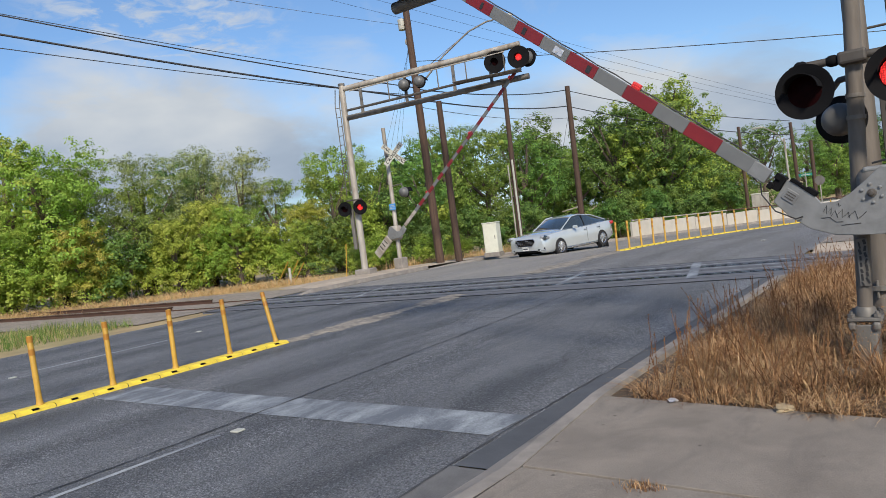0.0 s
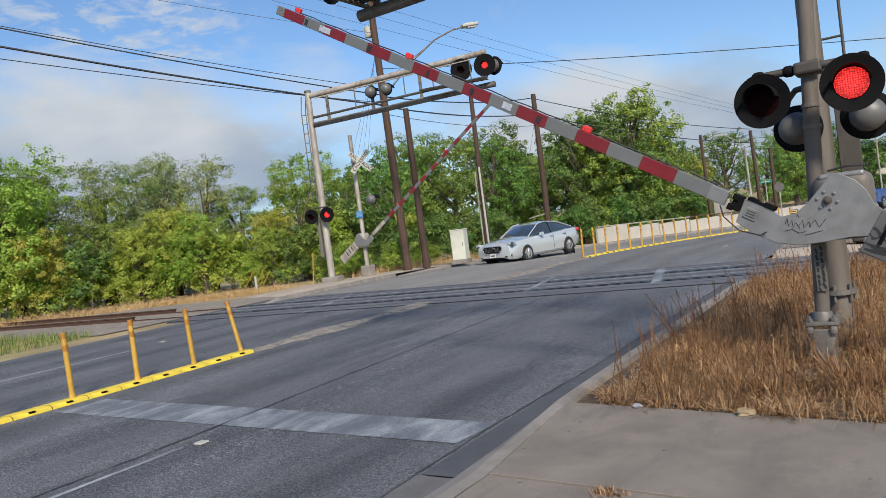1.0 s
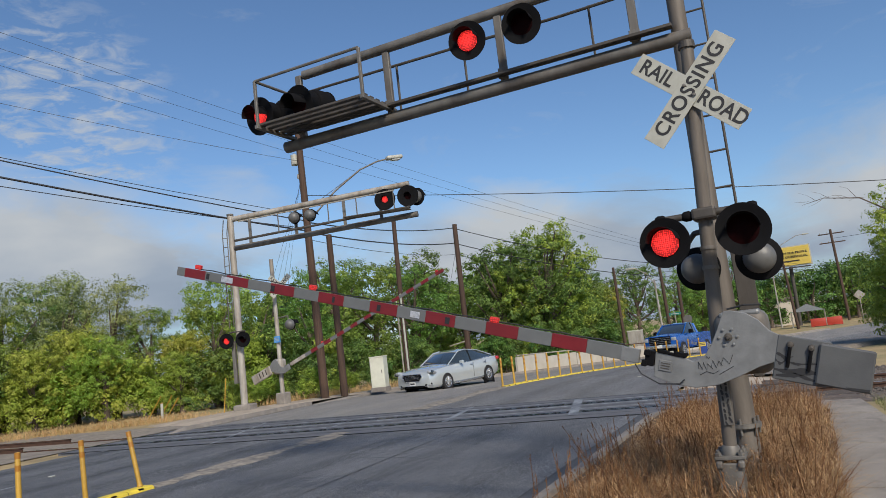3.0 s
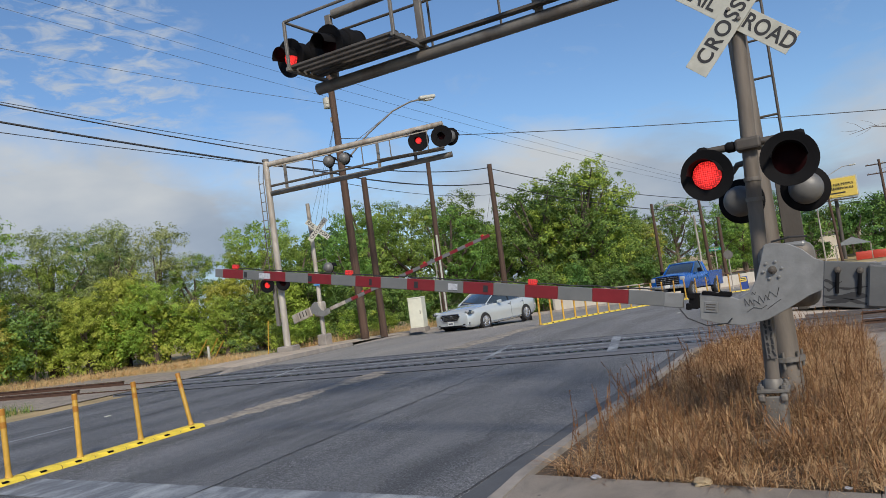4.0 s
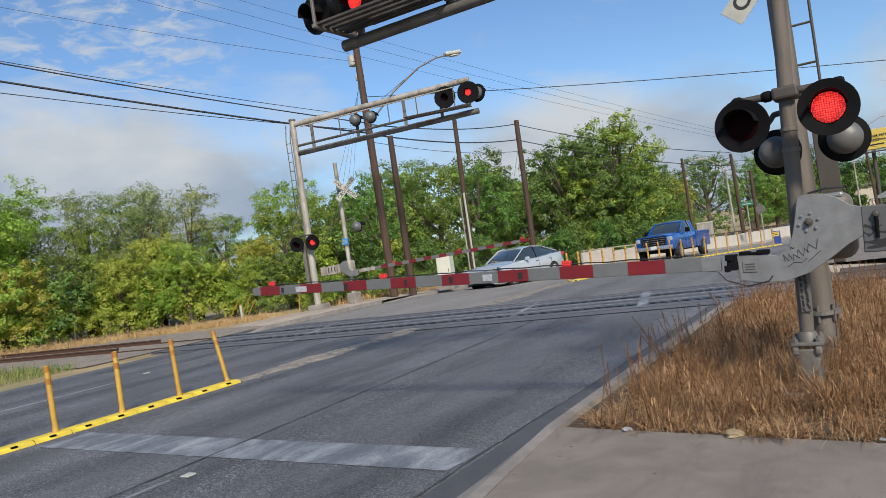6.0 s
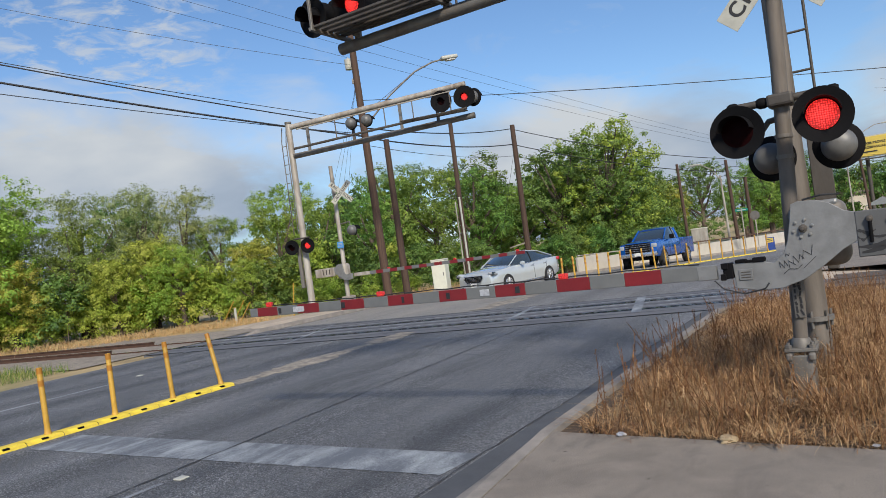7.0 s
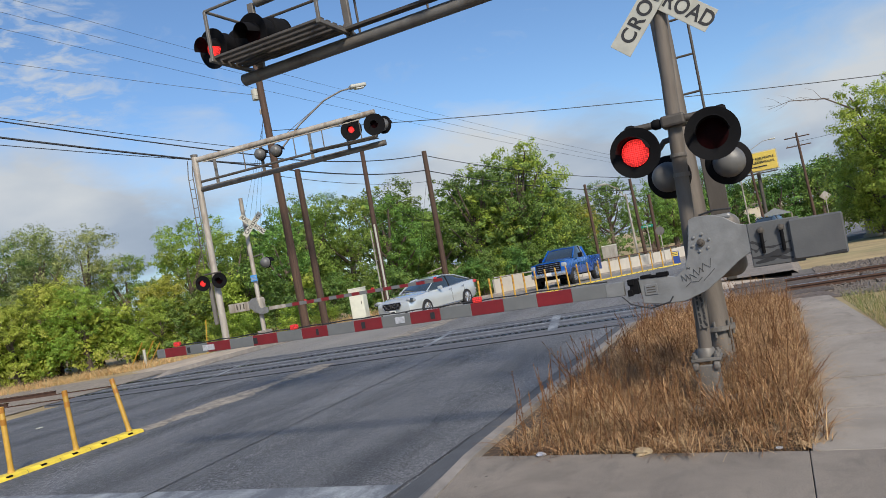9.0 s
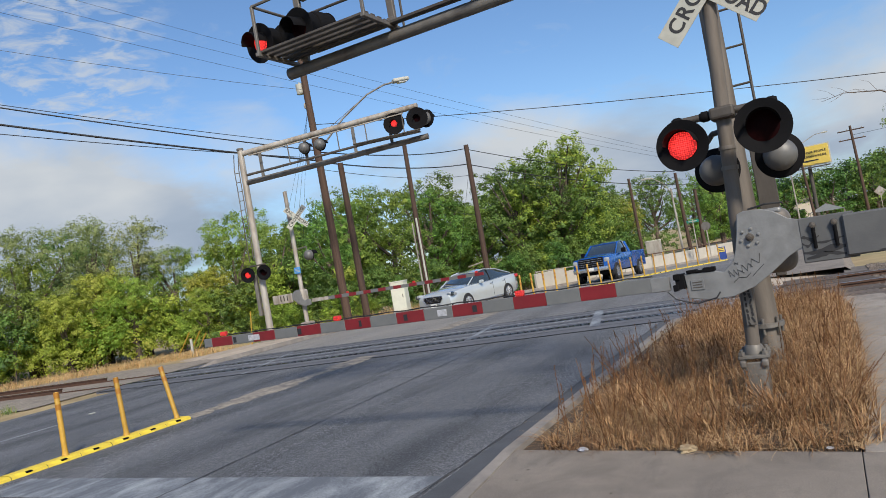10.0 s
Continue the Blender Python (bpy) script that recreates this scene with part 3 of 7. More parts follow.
for s0, s1, o, sign in ((17.6, 70, 6.4, 1), (15.0, 21.5, -7.0, -1), (21.5, 70, -6.95, -1)):
    rows = []
    for k in range(25):
        s = s0 + (s1 - s0) * k / 24
        h = 0.12 * min(1.0, 0.1 + 0.45 * k)
        rows.append([beside(s, o), beside(s, o + sign * 0.03, h), beside(s, o + sign * 0.16, h), beside(s, o + sign * 0.18, -0.04)])
    tagged(part("kerb", grid_strip(rows), M_kerb), "far weathered concrete kerb", "kerb", kind="structure")

# sandy strips on the far side and beyond the tracks
for s0, s1, a, b in ((18.4, 36, -7.1, -10.8), (36, 70, -7.1, -9.0), (17.8, 70, 6.55, 8.6)):
    rows = [[beside(s0 - 1.5, a, -0.05), beside(s0 - 1.5, (a + b) / 2, -0.05), beside(s0 - 1.5, b * 1.1, -0.05)]]
    rows += [[beside(s0 + (s1 - s0) * k / 14, a, 0.10), beside(s0 + (s1 - s0) * k / 14, (a + b) / 2, 0.11), beside(s0 + (s1 - s0) * k / 14, b * 1.1, -0.05)] for k in range(15)]
    tagged(part("pavement", grid_strip(rows), M_shoulder), "sandy worn pavement strip beside the road", "pavement", kind="structure")

# slabs of the near pavement, each a piece with open joints
pavement = new("pavement")
tagged(pavement, "stained concrete pavement slabs with open joints", "pavement", kind="structure")


def slab(corners, z, mat=M_concrete, depth=0.11):
    bm = bmesh.new()
    top = [bm.verts.new((x, y, z)) for x, y in corners]
    f = bm.faces.new(top)
    if f.normal.z < 0:
        f.normal_flip()
    bmesh.ops.recalc_face_normals(bm, faces=bm.faces)
    out = bmesh.ops.extrude_face_region(bm, geom=[f])
    bmesh.ops.translate(bm, vec=(0, 0, -depth), verts=[v for v in out["geom"] if isinstance(v, bmesh.types.BMVert)])
    bmesh.ops.recalc_face_normals(bm, faces=bm.faces)
    bmesh.ops.bevel(bm, geom=[e for e in bm.edges if sum(v.co.z > z - 0.01 for v in e.verts) == 2], offset=0.003, segments=1, affect="EDGES")
    return part("slab", bm, mat, pavement)


def bed_edge(x):
    return 5.10 - 0.135 * (x + 1.19)


G = 0.011
slab([(-1.048, 3.56 + G), (1.14, 3.42 + G), (1.14, bed_edge(1.14)), (-1.185, bed_edge(-1.18)), (-1.108, 4.24)], 0.13)
slab([(1.145, 3.42 + G), (3.6, 3.36 + G), (3.6, 4.55), (1.145, 4.78)], 0.13)
slab([(-1.10, 1.2), (1.14, 1.2), (1.14, 3.42 - G), (-1.048, 3.56 - G)], 0.126)
slab([(1.145, 1.2), (3.6, 1.2), (3.6, 3.36 - G), (1.145, 3.42 - G)], 0.127)
slab([(-1.10, -3), (3.6, -3), (3.6, 1.2 - G), (-1.10, 1.2 - G)], 0.128)
walk_edges = [(4.78, 1.16, 2.35), (5.75, 1.17, 2.28), (6.72, 1.19, 2.20), (7.70, 1.19, 2.12), (8.75, 1.18, 2.04), (9.85, 1.15, 1.96), (11.0, 1.08, 1.86), (12.5, 0.95, 1.72)]
for (y0, a0, b0), (y1, a1, b1) in zip(walk_edges, walk_edges[1:]):
    slab([(a0, y0 + G), (b0, y0 + G - 0.12 * (b0 - a0)), (b1, y1 - G - 0.12 * (b1 - a1)), (a1, y1 - G)], 0.13 - 0.004 * (y0 % 2 > 1), M_walk)
joint_bed = part("pavement_bed", boxed((1.19, 0.85, 0.05), (4.72, 7.7, 0.13)), M_joint)
walk_bed = part("pavement_bed", grid_strip([[(a + 0.01, y, 0.113), (b - 0.01, y - 0.12 * (b - a), 0.113)] for y, a, b in walk_edges]), M_joint)
tagged(walk_bed, "dark earth under the pavement joints", "pavement", kind="structure")
tagged(joint_bed, "dark earth under the pavement joints", "pavement", kind="structure")
bed = part("planting_bed", grid_strip([[(-1.2, y, 0.085), (0.0, y, 0.11), (1.2, y, 0.1)] for y in (4.6, 6, 8, 10, 12.4)] + [[(-1.36, 12.9, 0.02), (0.0, 12.9, 0.03), (1.2, 12.9, 0.03)], [(-1.36, 14.2, 0.004), (0.0, 14.2, 0.004), (1.2, 14.2, 0.004)]]), M_soil)
tagged(bed, "bare earth of the kerbside bed", "soil", kind="structure")
far_walk = part("pavement", grid_strip([[beside(s, 6.6, 0.115), beside(s, 9.4, 0.115), beside(s, 9.7, -0.12)] for s in (18.0, 20, 23, 26, 30, 36, 42, 50)]), M_concrete)
tagged(far_walk, "pale concrete pavement beyond the tracks", "pavement", kind="structure")

# verge to the right of the pavement
verge = part("verge", grid_strip([[(1.75, y, 0.10), (4, y, 0.12), (9, y, 0.16), (30, y, 0.18)] for y in (3, 6, 9, 12.2)]), M_field)
tagged(verge, "patchy grass verge", "verge", kind="structure")

# ---- railway ----
SKEW = 0.064


def rail_y(x, off):
    return 14.25 + SKEW * x + off


def rail(name, off, x0, x1, height):
    prof = [(-0.065, 0), (-0.065, 0.012), (-0.012, 0.03), (-0.012, 0.11), (-0.034, 0.12), (-0.034, 0.15), (0.034, 0.15), (0.034, 0.12), (0.012, 0.11), (0.012, 0.03), (0.065, 0.012), (0.065, 0)]
    rows = []
    for k in range(9):
        x = x0 + (x1 - x0) * k / 8
        rows.append([(x, rail_y(x, off) + a, height - 0.15 + b) for a, b in prof])
    ob = part(name, grid_strip(rows), M_rail, None)
    tagged(ob, "rusty steel rail with polished head", "rail", "rails of the track", "structure")
    head = [[(x, rail_y(x, off) - 0.027, height + 0.002), (x, rail_y(x, off) + 0.027, height + 0.002)] for x in (x0, (x0 + x1) / 2, x1)]
    part("rail_head", grid_strip(head), M_railtop, ob, "polished running surface")


for off in (0.0, 1.47):
    rail("rail", off, -60, -18.6, 0.11)
    rail("rail", off, -18.6, 1.15, 0.012)
    rail("rail", off, 1.15, 40, 0.15)

crossing = new("crossing_surface")
tagged(crossing, "worn railway crossing panels with rubber flangeways", "crossing", kind="structure")
for k, (a, b) in enumerate(((-1.05, -0.10), (0.13, 0.74), (0.75, 1.36), (1.58, 2.6))):
    for j in range(6):
        x0, x1 = -15.9 + j * 2.95, -15.9 + (j + 1) * 2.95 - 0.03
        bm = bmesh.new()
        vs = [bm.verts.new((x, rail_y(x, o), z)) for z in (-0.05, 0.011) for x, o in ((x0, a), (x1, a), (x1, b), (x0, b))]
        for q in ((4, 5, 6, 7), (0, 1, 5, 4), (1, 2, 6, 5), (2, 3, 7, 6), (3, 0, 4, 7)):
            bm.faces.new([vs[i] for i in q])
        part("panel", bm, M_panel, crossing)
for off in (0.075, -0.075, 1.545, 1.395):
    part("flangeway", grid_strip([[(x, rail_y(x, off) - 0.055, 0.0135), (x, rail_y(x, off) + 0.055, 0.0135)] for x in (-16, 1.8)]), M_rubber, crossing, "black rubber flangeway")

for off, w, mat, label in ((-1.06, 0.04, M_tar, "dark joint at the panel edge"), (-0.58, 0.035, M_tar, "worn seam between the panels"), (0.45, 0.05, M_mark, "pale scuffed panel edge"), (0.745, 0.04, M_tar, "worn seam between the panels"), (1.08, 0.06, M_mark, "pale scuffed panel edge"), (1.92, 0.06, M_mark, "pale scuffed panel edge"), (2.08, 0.05, M_tar, "worn seam between the panels"), (2.61, 0.05, M_rubber, "dark joint at the panel edge")):
    part("panel_seam", grid_strip([[(x, rail_y(x, off) - w / 2, 0.0145), (x, rail_y(x, off) + w / 2, 0.0145)] for x in (-15.8, -8, 1.3)]), mat, crossing, label)

for name, x0, x1, h in (("ballast_bed", 1.3, 45, 0.05), ("ballast_bed", -70, -16.4, -0.02)):
    rows = []
    for k in range(13):
        x = x0 + (x1 - x0) * k / 12
        rows.append([(x, rail_y(x, -2.6), -0.02), (x, rail_y(x, -1.3), h), (x, rail_y(x, 2.7), h), (x, rail_y(x, 4.4), h * 0.6)])
    tagged(part(name, grid_strip(rows), M_ballast if x0 > 0 else M_gravel), "grey stone ballast of the railway", "ballast", kind="structure")

rng = random.Random(11)


def stones(count, x0, x1, o0, o1, z, size):
    verts, faces = [], []
    for _ in range(count):
        x = x0 + (x1 - x0) * rng.random() ** 1.4
        c = Vector((x, rail_y(x, rng.uniform(o0, o1)), z))
        s = size * rng.uniform(0.6, 1.3)
        e = Euler((rng.random() * 6, rng.random() * 6, rng.random() * 6)).to_matrix()
        n = len(verts)
        for v in ((1, 0, 0), (-1, 0, 0), (0, 0.8, 0), (0, -0.9, 0), (0.2, 0, 0.7), (0, 0.1, -0.7)):
            verts.append(c + e @ (Vector(v) * s))
        for f in ((0, 2, 4), (2, 1, 4), (1, 3, 4), (3, 0, 4), (2, 0, 5), (1, 2, 5), (3, 1, 5), (0, 3, 5)):
            faces.append([n + i for i in f])
    me = bpy.data.meshes.new("ballast_stones")
    me.from_pydata(verts, [], faces)
    me.materials.append(M_stone)
    return tagged(new("ballast_stones", me), "loose grey ballast stones between the rails", "ballast", kind="stuff")


stones(9000, 1.75, 12, -2.3, 4.2, 0.055, 0.030)
timber_deck = new("timber_deck")
tagged(timber_deck, "weathered timber planks laid between the pavement and the rails", "crossing", kind="structure")
for k, o in enumerate([-1.82 + 0.235 * j for j in range(7)] + [0.22, 0.455, 0.69, 0.925, 1.16] + [1.72 + 0.235 * j for j in range(4)]):
    x0, x1 = 0.15 + 0.04 * (k % 3), 1.86 - 0.05 * (k % 4)
    bm = bmesh.new()
    vs = [bm.verts.new((x, rail_y(x, oo), z)) for z in (-0.06, 0.084 + 0.004 * (k % 3)) for x, oo in ((x0, o), (x1, o), (x1, o + 0.222), (x0, o + 0.222))]
    for q in ((4, 5, 6, 7), (0, 1, 5, 4), (1, 2, 6, 5), (2, 3, 7, 6), (3, 0, 4, 7)):
        bm.faces.new([vs[i] for i in q])
    part("plank", bm, M_plank, timber_deck)
sleepers = []
sleeper_bm = boxed((0, 0, 0), (0.22, 2.5, 0.14), 0.01)
sleeper_me = bpy.data.meshes.new("sleeper")
sleeper_bm.to_mesh(sleeper_me)
sleeper_bm.free()
sleeper_me.materials.append(M_wood)
for k in range(16):
    x = 2.0 + 0.52 * k
    ob = new("sleeper", sleeper_me)
    ob.matrix_basis = pose(x, rail_y(x, 0.735), -0.02, 0, 0, math.degrees(SKEW))
    tagged(ob, "dark weathered timber sleeper under the rails", "sleeper", "sleepers of the track")

# ---- road markings ----
M_Z = 0.005


def marking(name, corners, mat, label, category="road marking"):
    n = 6
    a, b, c, d = [Vector(p) for p in corners]
    rows = []
    for k in range(n + 1):
        f = k / n
        p, q = a.lerp(b, f), d.lerp(c, f)
        rows.append([(p.x, p.y, level(p.y) + M_Z), (q.x, q.y, level(q.y) + M_Z)])
    return tagged(part(name, grid_strip(rows), mat), label, category)


marking("stop_line", ((-7.60, 4.56), (-1.80, 4.38), (-1.74, 4.90), (-7.52, 5.16)), M_white_paint, "worn faded white stop line on the asphalt")
marking("lane_line", ((-4.30, 0.2), (-4.30, 3.85), (-4.24, 3.85), (-4.24, 0.2)), M_mark, "thin white lane line on the asphalt")
marking("lane_line", ((-11.72, 5.7), (-11.72, 8.4), (-11.64, 8.4), (-11.64, 5.7)), M_mark, "thin white lane line on the asphalt")
for (x0, y0), (x1, y1), w in (((-3.12, 13.5), (-3.85, 16.45), 0.20), ((-5.93, 13.7), (-6.5, 16.4), 0.14), ((-11.1, 12.4), (-12.6, 16.0), 0.10), ((-14.3, 12.1), (-13.8, 15.6), 0.10), ((-9.0, 14.0), (-9.3, 15.6), 0.08)):
    marking("crossing_line", ((x0, y0), (x1, y1), (x1 + w, y1), (x0 + w, y0)), M_white_paint, "faded white line across the track panels").location.z = 0.012


def seam_line(points, w, label, seed):
    """A wavering tarred joint."""
    r = random.Random(seed)
    rows = []
    for (x0, y0), (x1, y1) in zip(points, points[1:]):
        n = max(2, int(math.hypot(x1 - x0, y1 - y0) / 0.15))
        for k in range(n):
            f = k / n
            x, y = x0 + (x1 - x0) * f + r.uniform(-0.012, 0.012), y0 + (y1 - y0) * f
            ww = w * r.uniform(0.3, 1.3)
            rows.append([(x - ww / 2, y, level(y) + 0.008), (x + ww / 2, y, level(y) + 0.008)])
    tagged(part("road_seam", grid_strip(rows), M_tar), label, "seam")


seam_line([(-4.42, -2), (-4.46, 3.4), (-4.95, 13.2)], 0.027, "dark wavering tarred seam between the lanes", 1)
seam_line([(-1.68, -2), (-1.70, 3.0), (-1.74, 4.5), (-1.66, 7.0), (-1.65, 12.6)], 0.024, "dark cracked joint along the gutter", 2)


def grit(y0, y1, xa, xb, seed, wide=1.0):
    """Pale broken strip with ragged edges on the median."""
    r = random.Random(seed)
    rows = []
    n = int((y1 - y0) / 0.12)
    for k in range(n + 1):
        y = y0 + (y1 - y0) * k / n
        x = xa + (xb - xa) * k / n
        w = (0.17 + 0.05 * math.sin(y * 2.1) + r.uniform(-0.05, 0.05)) * wide
        rows.append([(x - w * 1.1 + r.uniform(-0.03, 0.03), y, level(y) + 0.003), (x - w * 0.5, y, level(y) + 0.012 + r.uniform(0, 0.012)), (x + w * 0.5, y, level(y) + 0.012 + r.uniform(0, 0.012)), (x + w * 1.1 + r.uniform(-0.03, 0.03), y, level(y) + 0.003)])
    tagged(part("grit_strip", grid_strip(rows), M_grit), "pale strip of grit and broken paving on the median", "grit")


grit(7.95, 13.0, -7.95, -7.95, 1, 1.5)
grit(16.8, 22.6, -8.25, -8.1, 2, 1.9)


def road_stud(x, y):
    bm = bmesh.new()
    box(bm, (0, 0, 0.009), (0.10, 0.10, 0.018), bevel=0.007)
    ob = part("road_stud", bm, M_sign, None, m=pose(x, y, level(y)))
    tagged(ob, "small white reflective road stud on the asphalt", "road stud", "road studs")


for x, y in ((-4.18, 3.98), (-11.4, 5.27), (-11.88, 9.15), (-4.2, -1.5), (-3.5, 22.0), (-2.2, 24.5)):
    road_stud(x, y)

# ---- median delineators ----


def delineator(x, y, lean=(0, 0), z=0.0, tall=1.0):
    t = thing("delineator_post", pose(x, y, z + 0.05, lean[0], lean[1], 0), "yellow flexible delineator post on the median strip", "delineator", "delineator posts")
    post = lathe(bmesh.new(), [(0.0, 0.0), (0.048, 0.0), (0.036, 0.05), (0.034, 0.10), (0.034, 0.82), (0.028, 0.835), (0.0, 0.835)], pose(0, 0, 0, 90) @ Matrix.Diagonal((1, tall, 1, 1)), 14)
    part("post", post, M_yellow, t, smooth=True)
    for h in (0.60, 0.755):
        part("reflector_band", lathe(bmesh.new(), [(0.0355, h), (0.0362, h), (0.0362, h + 0.075), (0.0355, h + 0.075)], pose(0, 0, 0, 90), 14), M_amber, t, "dull amber reflective band")
    return t


for x, y, lean in ((-7.95, 4.07, (0, -2)), (-7.95, 5.0, (0, -1)), (-7.95, 5.93, (-1, -1)), (-7.95, 6.87, (0, -3)), (-7.95, 7.78, (0, -13))):
    delineator(x, y, lean)


def median_strip(points):
    """Low yellow rubber kerb in modules with dark notches."""
    t = thing("median_kerb", Matrix(), "yellow modular rubber median kerb with dark notches", "median kerb")
    mod = None
    for (x0, y0, z0), (x1, y1, z1) in zip(points, points[1:]):
        d = Vector((x1 - x0, y1 - y0))
        n = d.length
        if mod is None:
            prof = [(-0.14, 0.0), (-0.13, 0.03), (-0.09, 0.052), (0.09, 0.052), (0.13, 0.03), (0.14, 0.0)]
            mod = grid_strip([[(a, b, c) for a, c in prof] for b in (0, n * 0.98)])
            me = bpy.data.meshes.new("module")
            mod.to_mesh(me)
            mod.free()
            me.materials.append(M_yellow_base)
            notch = box(boxed((0.11, n * 0.5, 0.036), (0.06, n * 0.17, 0.02), 0.004), (-0.11, n * 0.5, 0.036), (0.06, n * 0.17, 0.02), bevel=0.004)
            nme = bpy.data.meshes.new("notch")
            notch.to_mesh(nme)
            notch.free()
            nme.materials.append(M_rubber)
        m = pose(x0, y0, z0, 0, 0, -math.degrees(math.atan2(d.x, d.y)))
        for name, data in (("module", me), ("notch", nme)):
            ob = new(name, data)
            ob.parent, ob.matrix_basis = t, m
    return t


median_strip([(-7.93, 7.90 - 0.465 * k, 0.002) for k in range(0, 18)])
fence_pts = [beside(22.45 + 0.54 * k, 0.0, -0.02) for k in range(0, 38)]
median_strip(fence_pts)
for k in range(0, 37, 2):
    p = beside(22.45 + 0.54 * k, 0.0, -0.02)
    delineator(p[0], p[1], (rng.uniform(-2, 2), rng.uniform(-2, 2)), p[2], 1.12)

# low white parapet with a rail on the outer side of the road
parapet = thing("parapet_wall", Matrix(), "low grey-white concrete parapet with a pipe rail on top", "parapet wall")
s = 36.4
k = 0
while s < 58:
    n = 2.4
    a, b = beside(s, -7.9, 0.08), beside(s + n - 0.05, -7.9, 0.08)
    d = Vector((b[0] - a[0], b[1] - a[1]))
    h = 0.74 if k else 0.86
    m = pose(a[0], a[1], (a[2] + b[2]) / 2, 0, 0, math.degrees(math.atan2(d.y, d.x)))
    part("panel", boxed((d.length / 2, 0, h / 2), (d.length, 0.16, h), 0.015), M_white_con, parapet, m=m)
    part("stanchion", tubed([(0.1, 0, h), (0.1, 0, h + 0.17)], 0.025, 8), M_steel, parapet, m=m)
    s += n
    k += 1
part("top_rail", tubed([beside(36.5 + 2.4 * j, -7.9, 0.99) for j in range(4)], 0.035, 8), M_steel_light, parapet, "pale pipe rail")
part("top_rail", tubed([beside(43.7 + 2.4 * j, -7.9, 0.99) for j in range(7)], 0.035, 8), M_rail, parapet, "rusty brown pipe rail")

# ---- signal lamps ----


def signal_head(parent, x, y, z, yaw=0.0, tilt=0.0, size=0.202, led=True, visor=True, name="signal_head", deep=False):
    """A round lamp that faces -Y at yaw 0: background disc, hood, lens and the diode face. Returns the diode face."""
    m = pose(x, y, z, tilt, 0, yaw)
    disc = lathe(bmesh.new(), [(0.10, -0.012), (size - 0.02, -0.03), (size, -0.034), (size, -0.022), (size - 0.02, -0.016), (0.10, 0.004)], None, 36)
    head = part(name, disc, M_black, parent, "matt black round background disc", True, m)
    drum = [(0.19, -0.01), (0.19, 0.15), (0.17, 0.20), (0.10, 0.23), (0.0, 0.235)] if deep else [(0.128, -0.01), (0.128, 0.03), (0.118, 0.08), (0.088, 0.12), (0.045, 0.14), (0.0, 0.145)]
    part("housing", lathe(bmesh.new(), drum, None, 28), M_black if deep else M_dome, head, "domed lamp housing", True)
    part("lens", lathe(bmesh.new(), [(0.120, -0.008), (0.116, -0.016), (0.07, -0.024), (0.0, -0.027)], None, 28), M_lens, head, "unlit dark red lens", True)
    if visor:
        bm = lathe(bmesh.new(), [(0.125, -0.015), (0.124, -0.21 if deep else -0.17), (0.119, -0.21 if deep else -0.17), (0.120, -0.015)], None, 24, (radians(-5 if deep else 5), radians(185 if deep else 175)))
        bmesh.ops.transform(bm, matrix=Matrix.Shear("XZ", 4, (0, 0)), verts=bm.verts)
        part("visor", bm, M_black, head, "black half-round hood", True)
    if not led:
        return head, None
    face = part("diode_face", lathe(bmesh.new(), [(0.110, 0.0), (0.106, -0.006), (0.065, -0.011), (0.0, -0.013)], None, 28), M_led, head, "red light-emitting diode face", True)
    face.location = (0, -0.018, 0)
    return head, face


FACES = {"left": [], "right": []}


def rear_head(parent, x, y, z, yaw=180.0, size=0.185, k=1.0):
    """A lamp seen from behind: the grey dome before its black disc."""
    head, _ = signal_head(parent, x, y, z, yaw, 0, size, led=False)
    head.scale = (k, k, k)
    return head


def crossbuck(parent, x, y, z, yaw=0.0, lean=0.0, s=1.0, mat=None):
    """Two crossed blades with the crossing's words."""
    base = pose(x, y, z, 0, lean, yaw)
    for a, yy, words in ((-44, -0.004, (("CROSSING", 0.0),)), (46, 0.012, (("RAIL", -0.37), ("ROAD", 0.37)))):
        m = base @ pose(0, yy, 0, 0, a, 0)
        blade = part("crossbuck_blade", boxed((0, 0, 0), (1.22 * s, 0.006, 0.225 * s), 0.0015), mat or M_sign, parent, "white sign blade with black letters", m=m)
        for text, at in words:
            lettering(text, 0.205 * s if len(text) < 5 else 0.20 * s, 0.0006, "lettering", M_ink, blade, pose(at * s, -0.0045, 0, 90, 0, 0) @ Matrix.Diagonal((0.86 if len(text) < 5 else 0.98, 1, 1, 1)))
    for dx, dz in ((-0.03, 0.05), (0.03, -0.05)):
        part("bolt", lathe(bmesh.new(), [(0.0, -0.02), (0.013, -0.018), (0.016, -0.006)], None, 8), M_steel, parent, m=base @ pose(dx, -0.004, dz))


# ---- near gate mast ----
PX, PY, PZ = 0.656, 5.95, 1.432        # gate pivot
mast = thing("gate_mast", pose(0.55, 6.2, 0.1), "grey steel crossing gate mast with red flashing lamps and crossbuck sign", "crossing signal", "crossing signals")
lean = 0.050


def on(z):
    return (0.028 + lean * (z - 1.9), 0.0, z - 0.1)


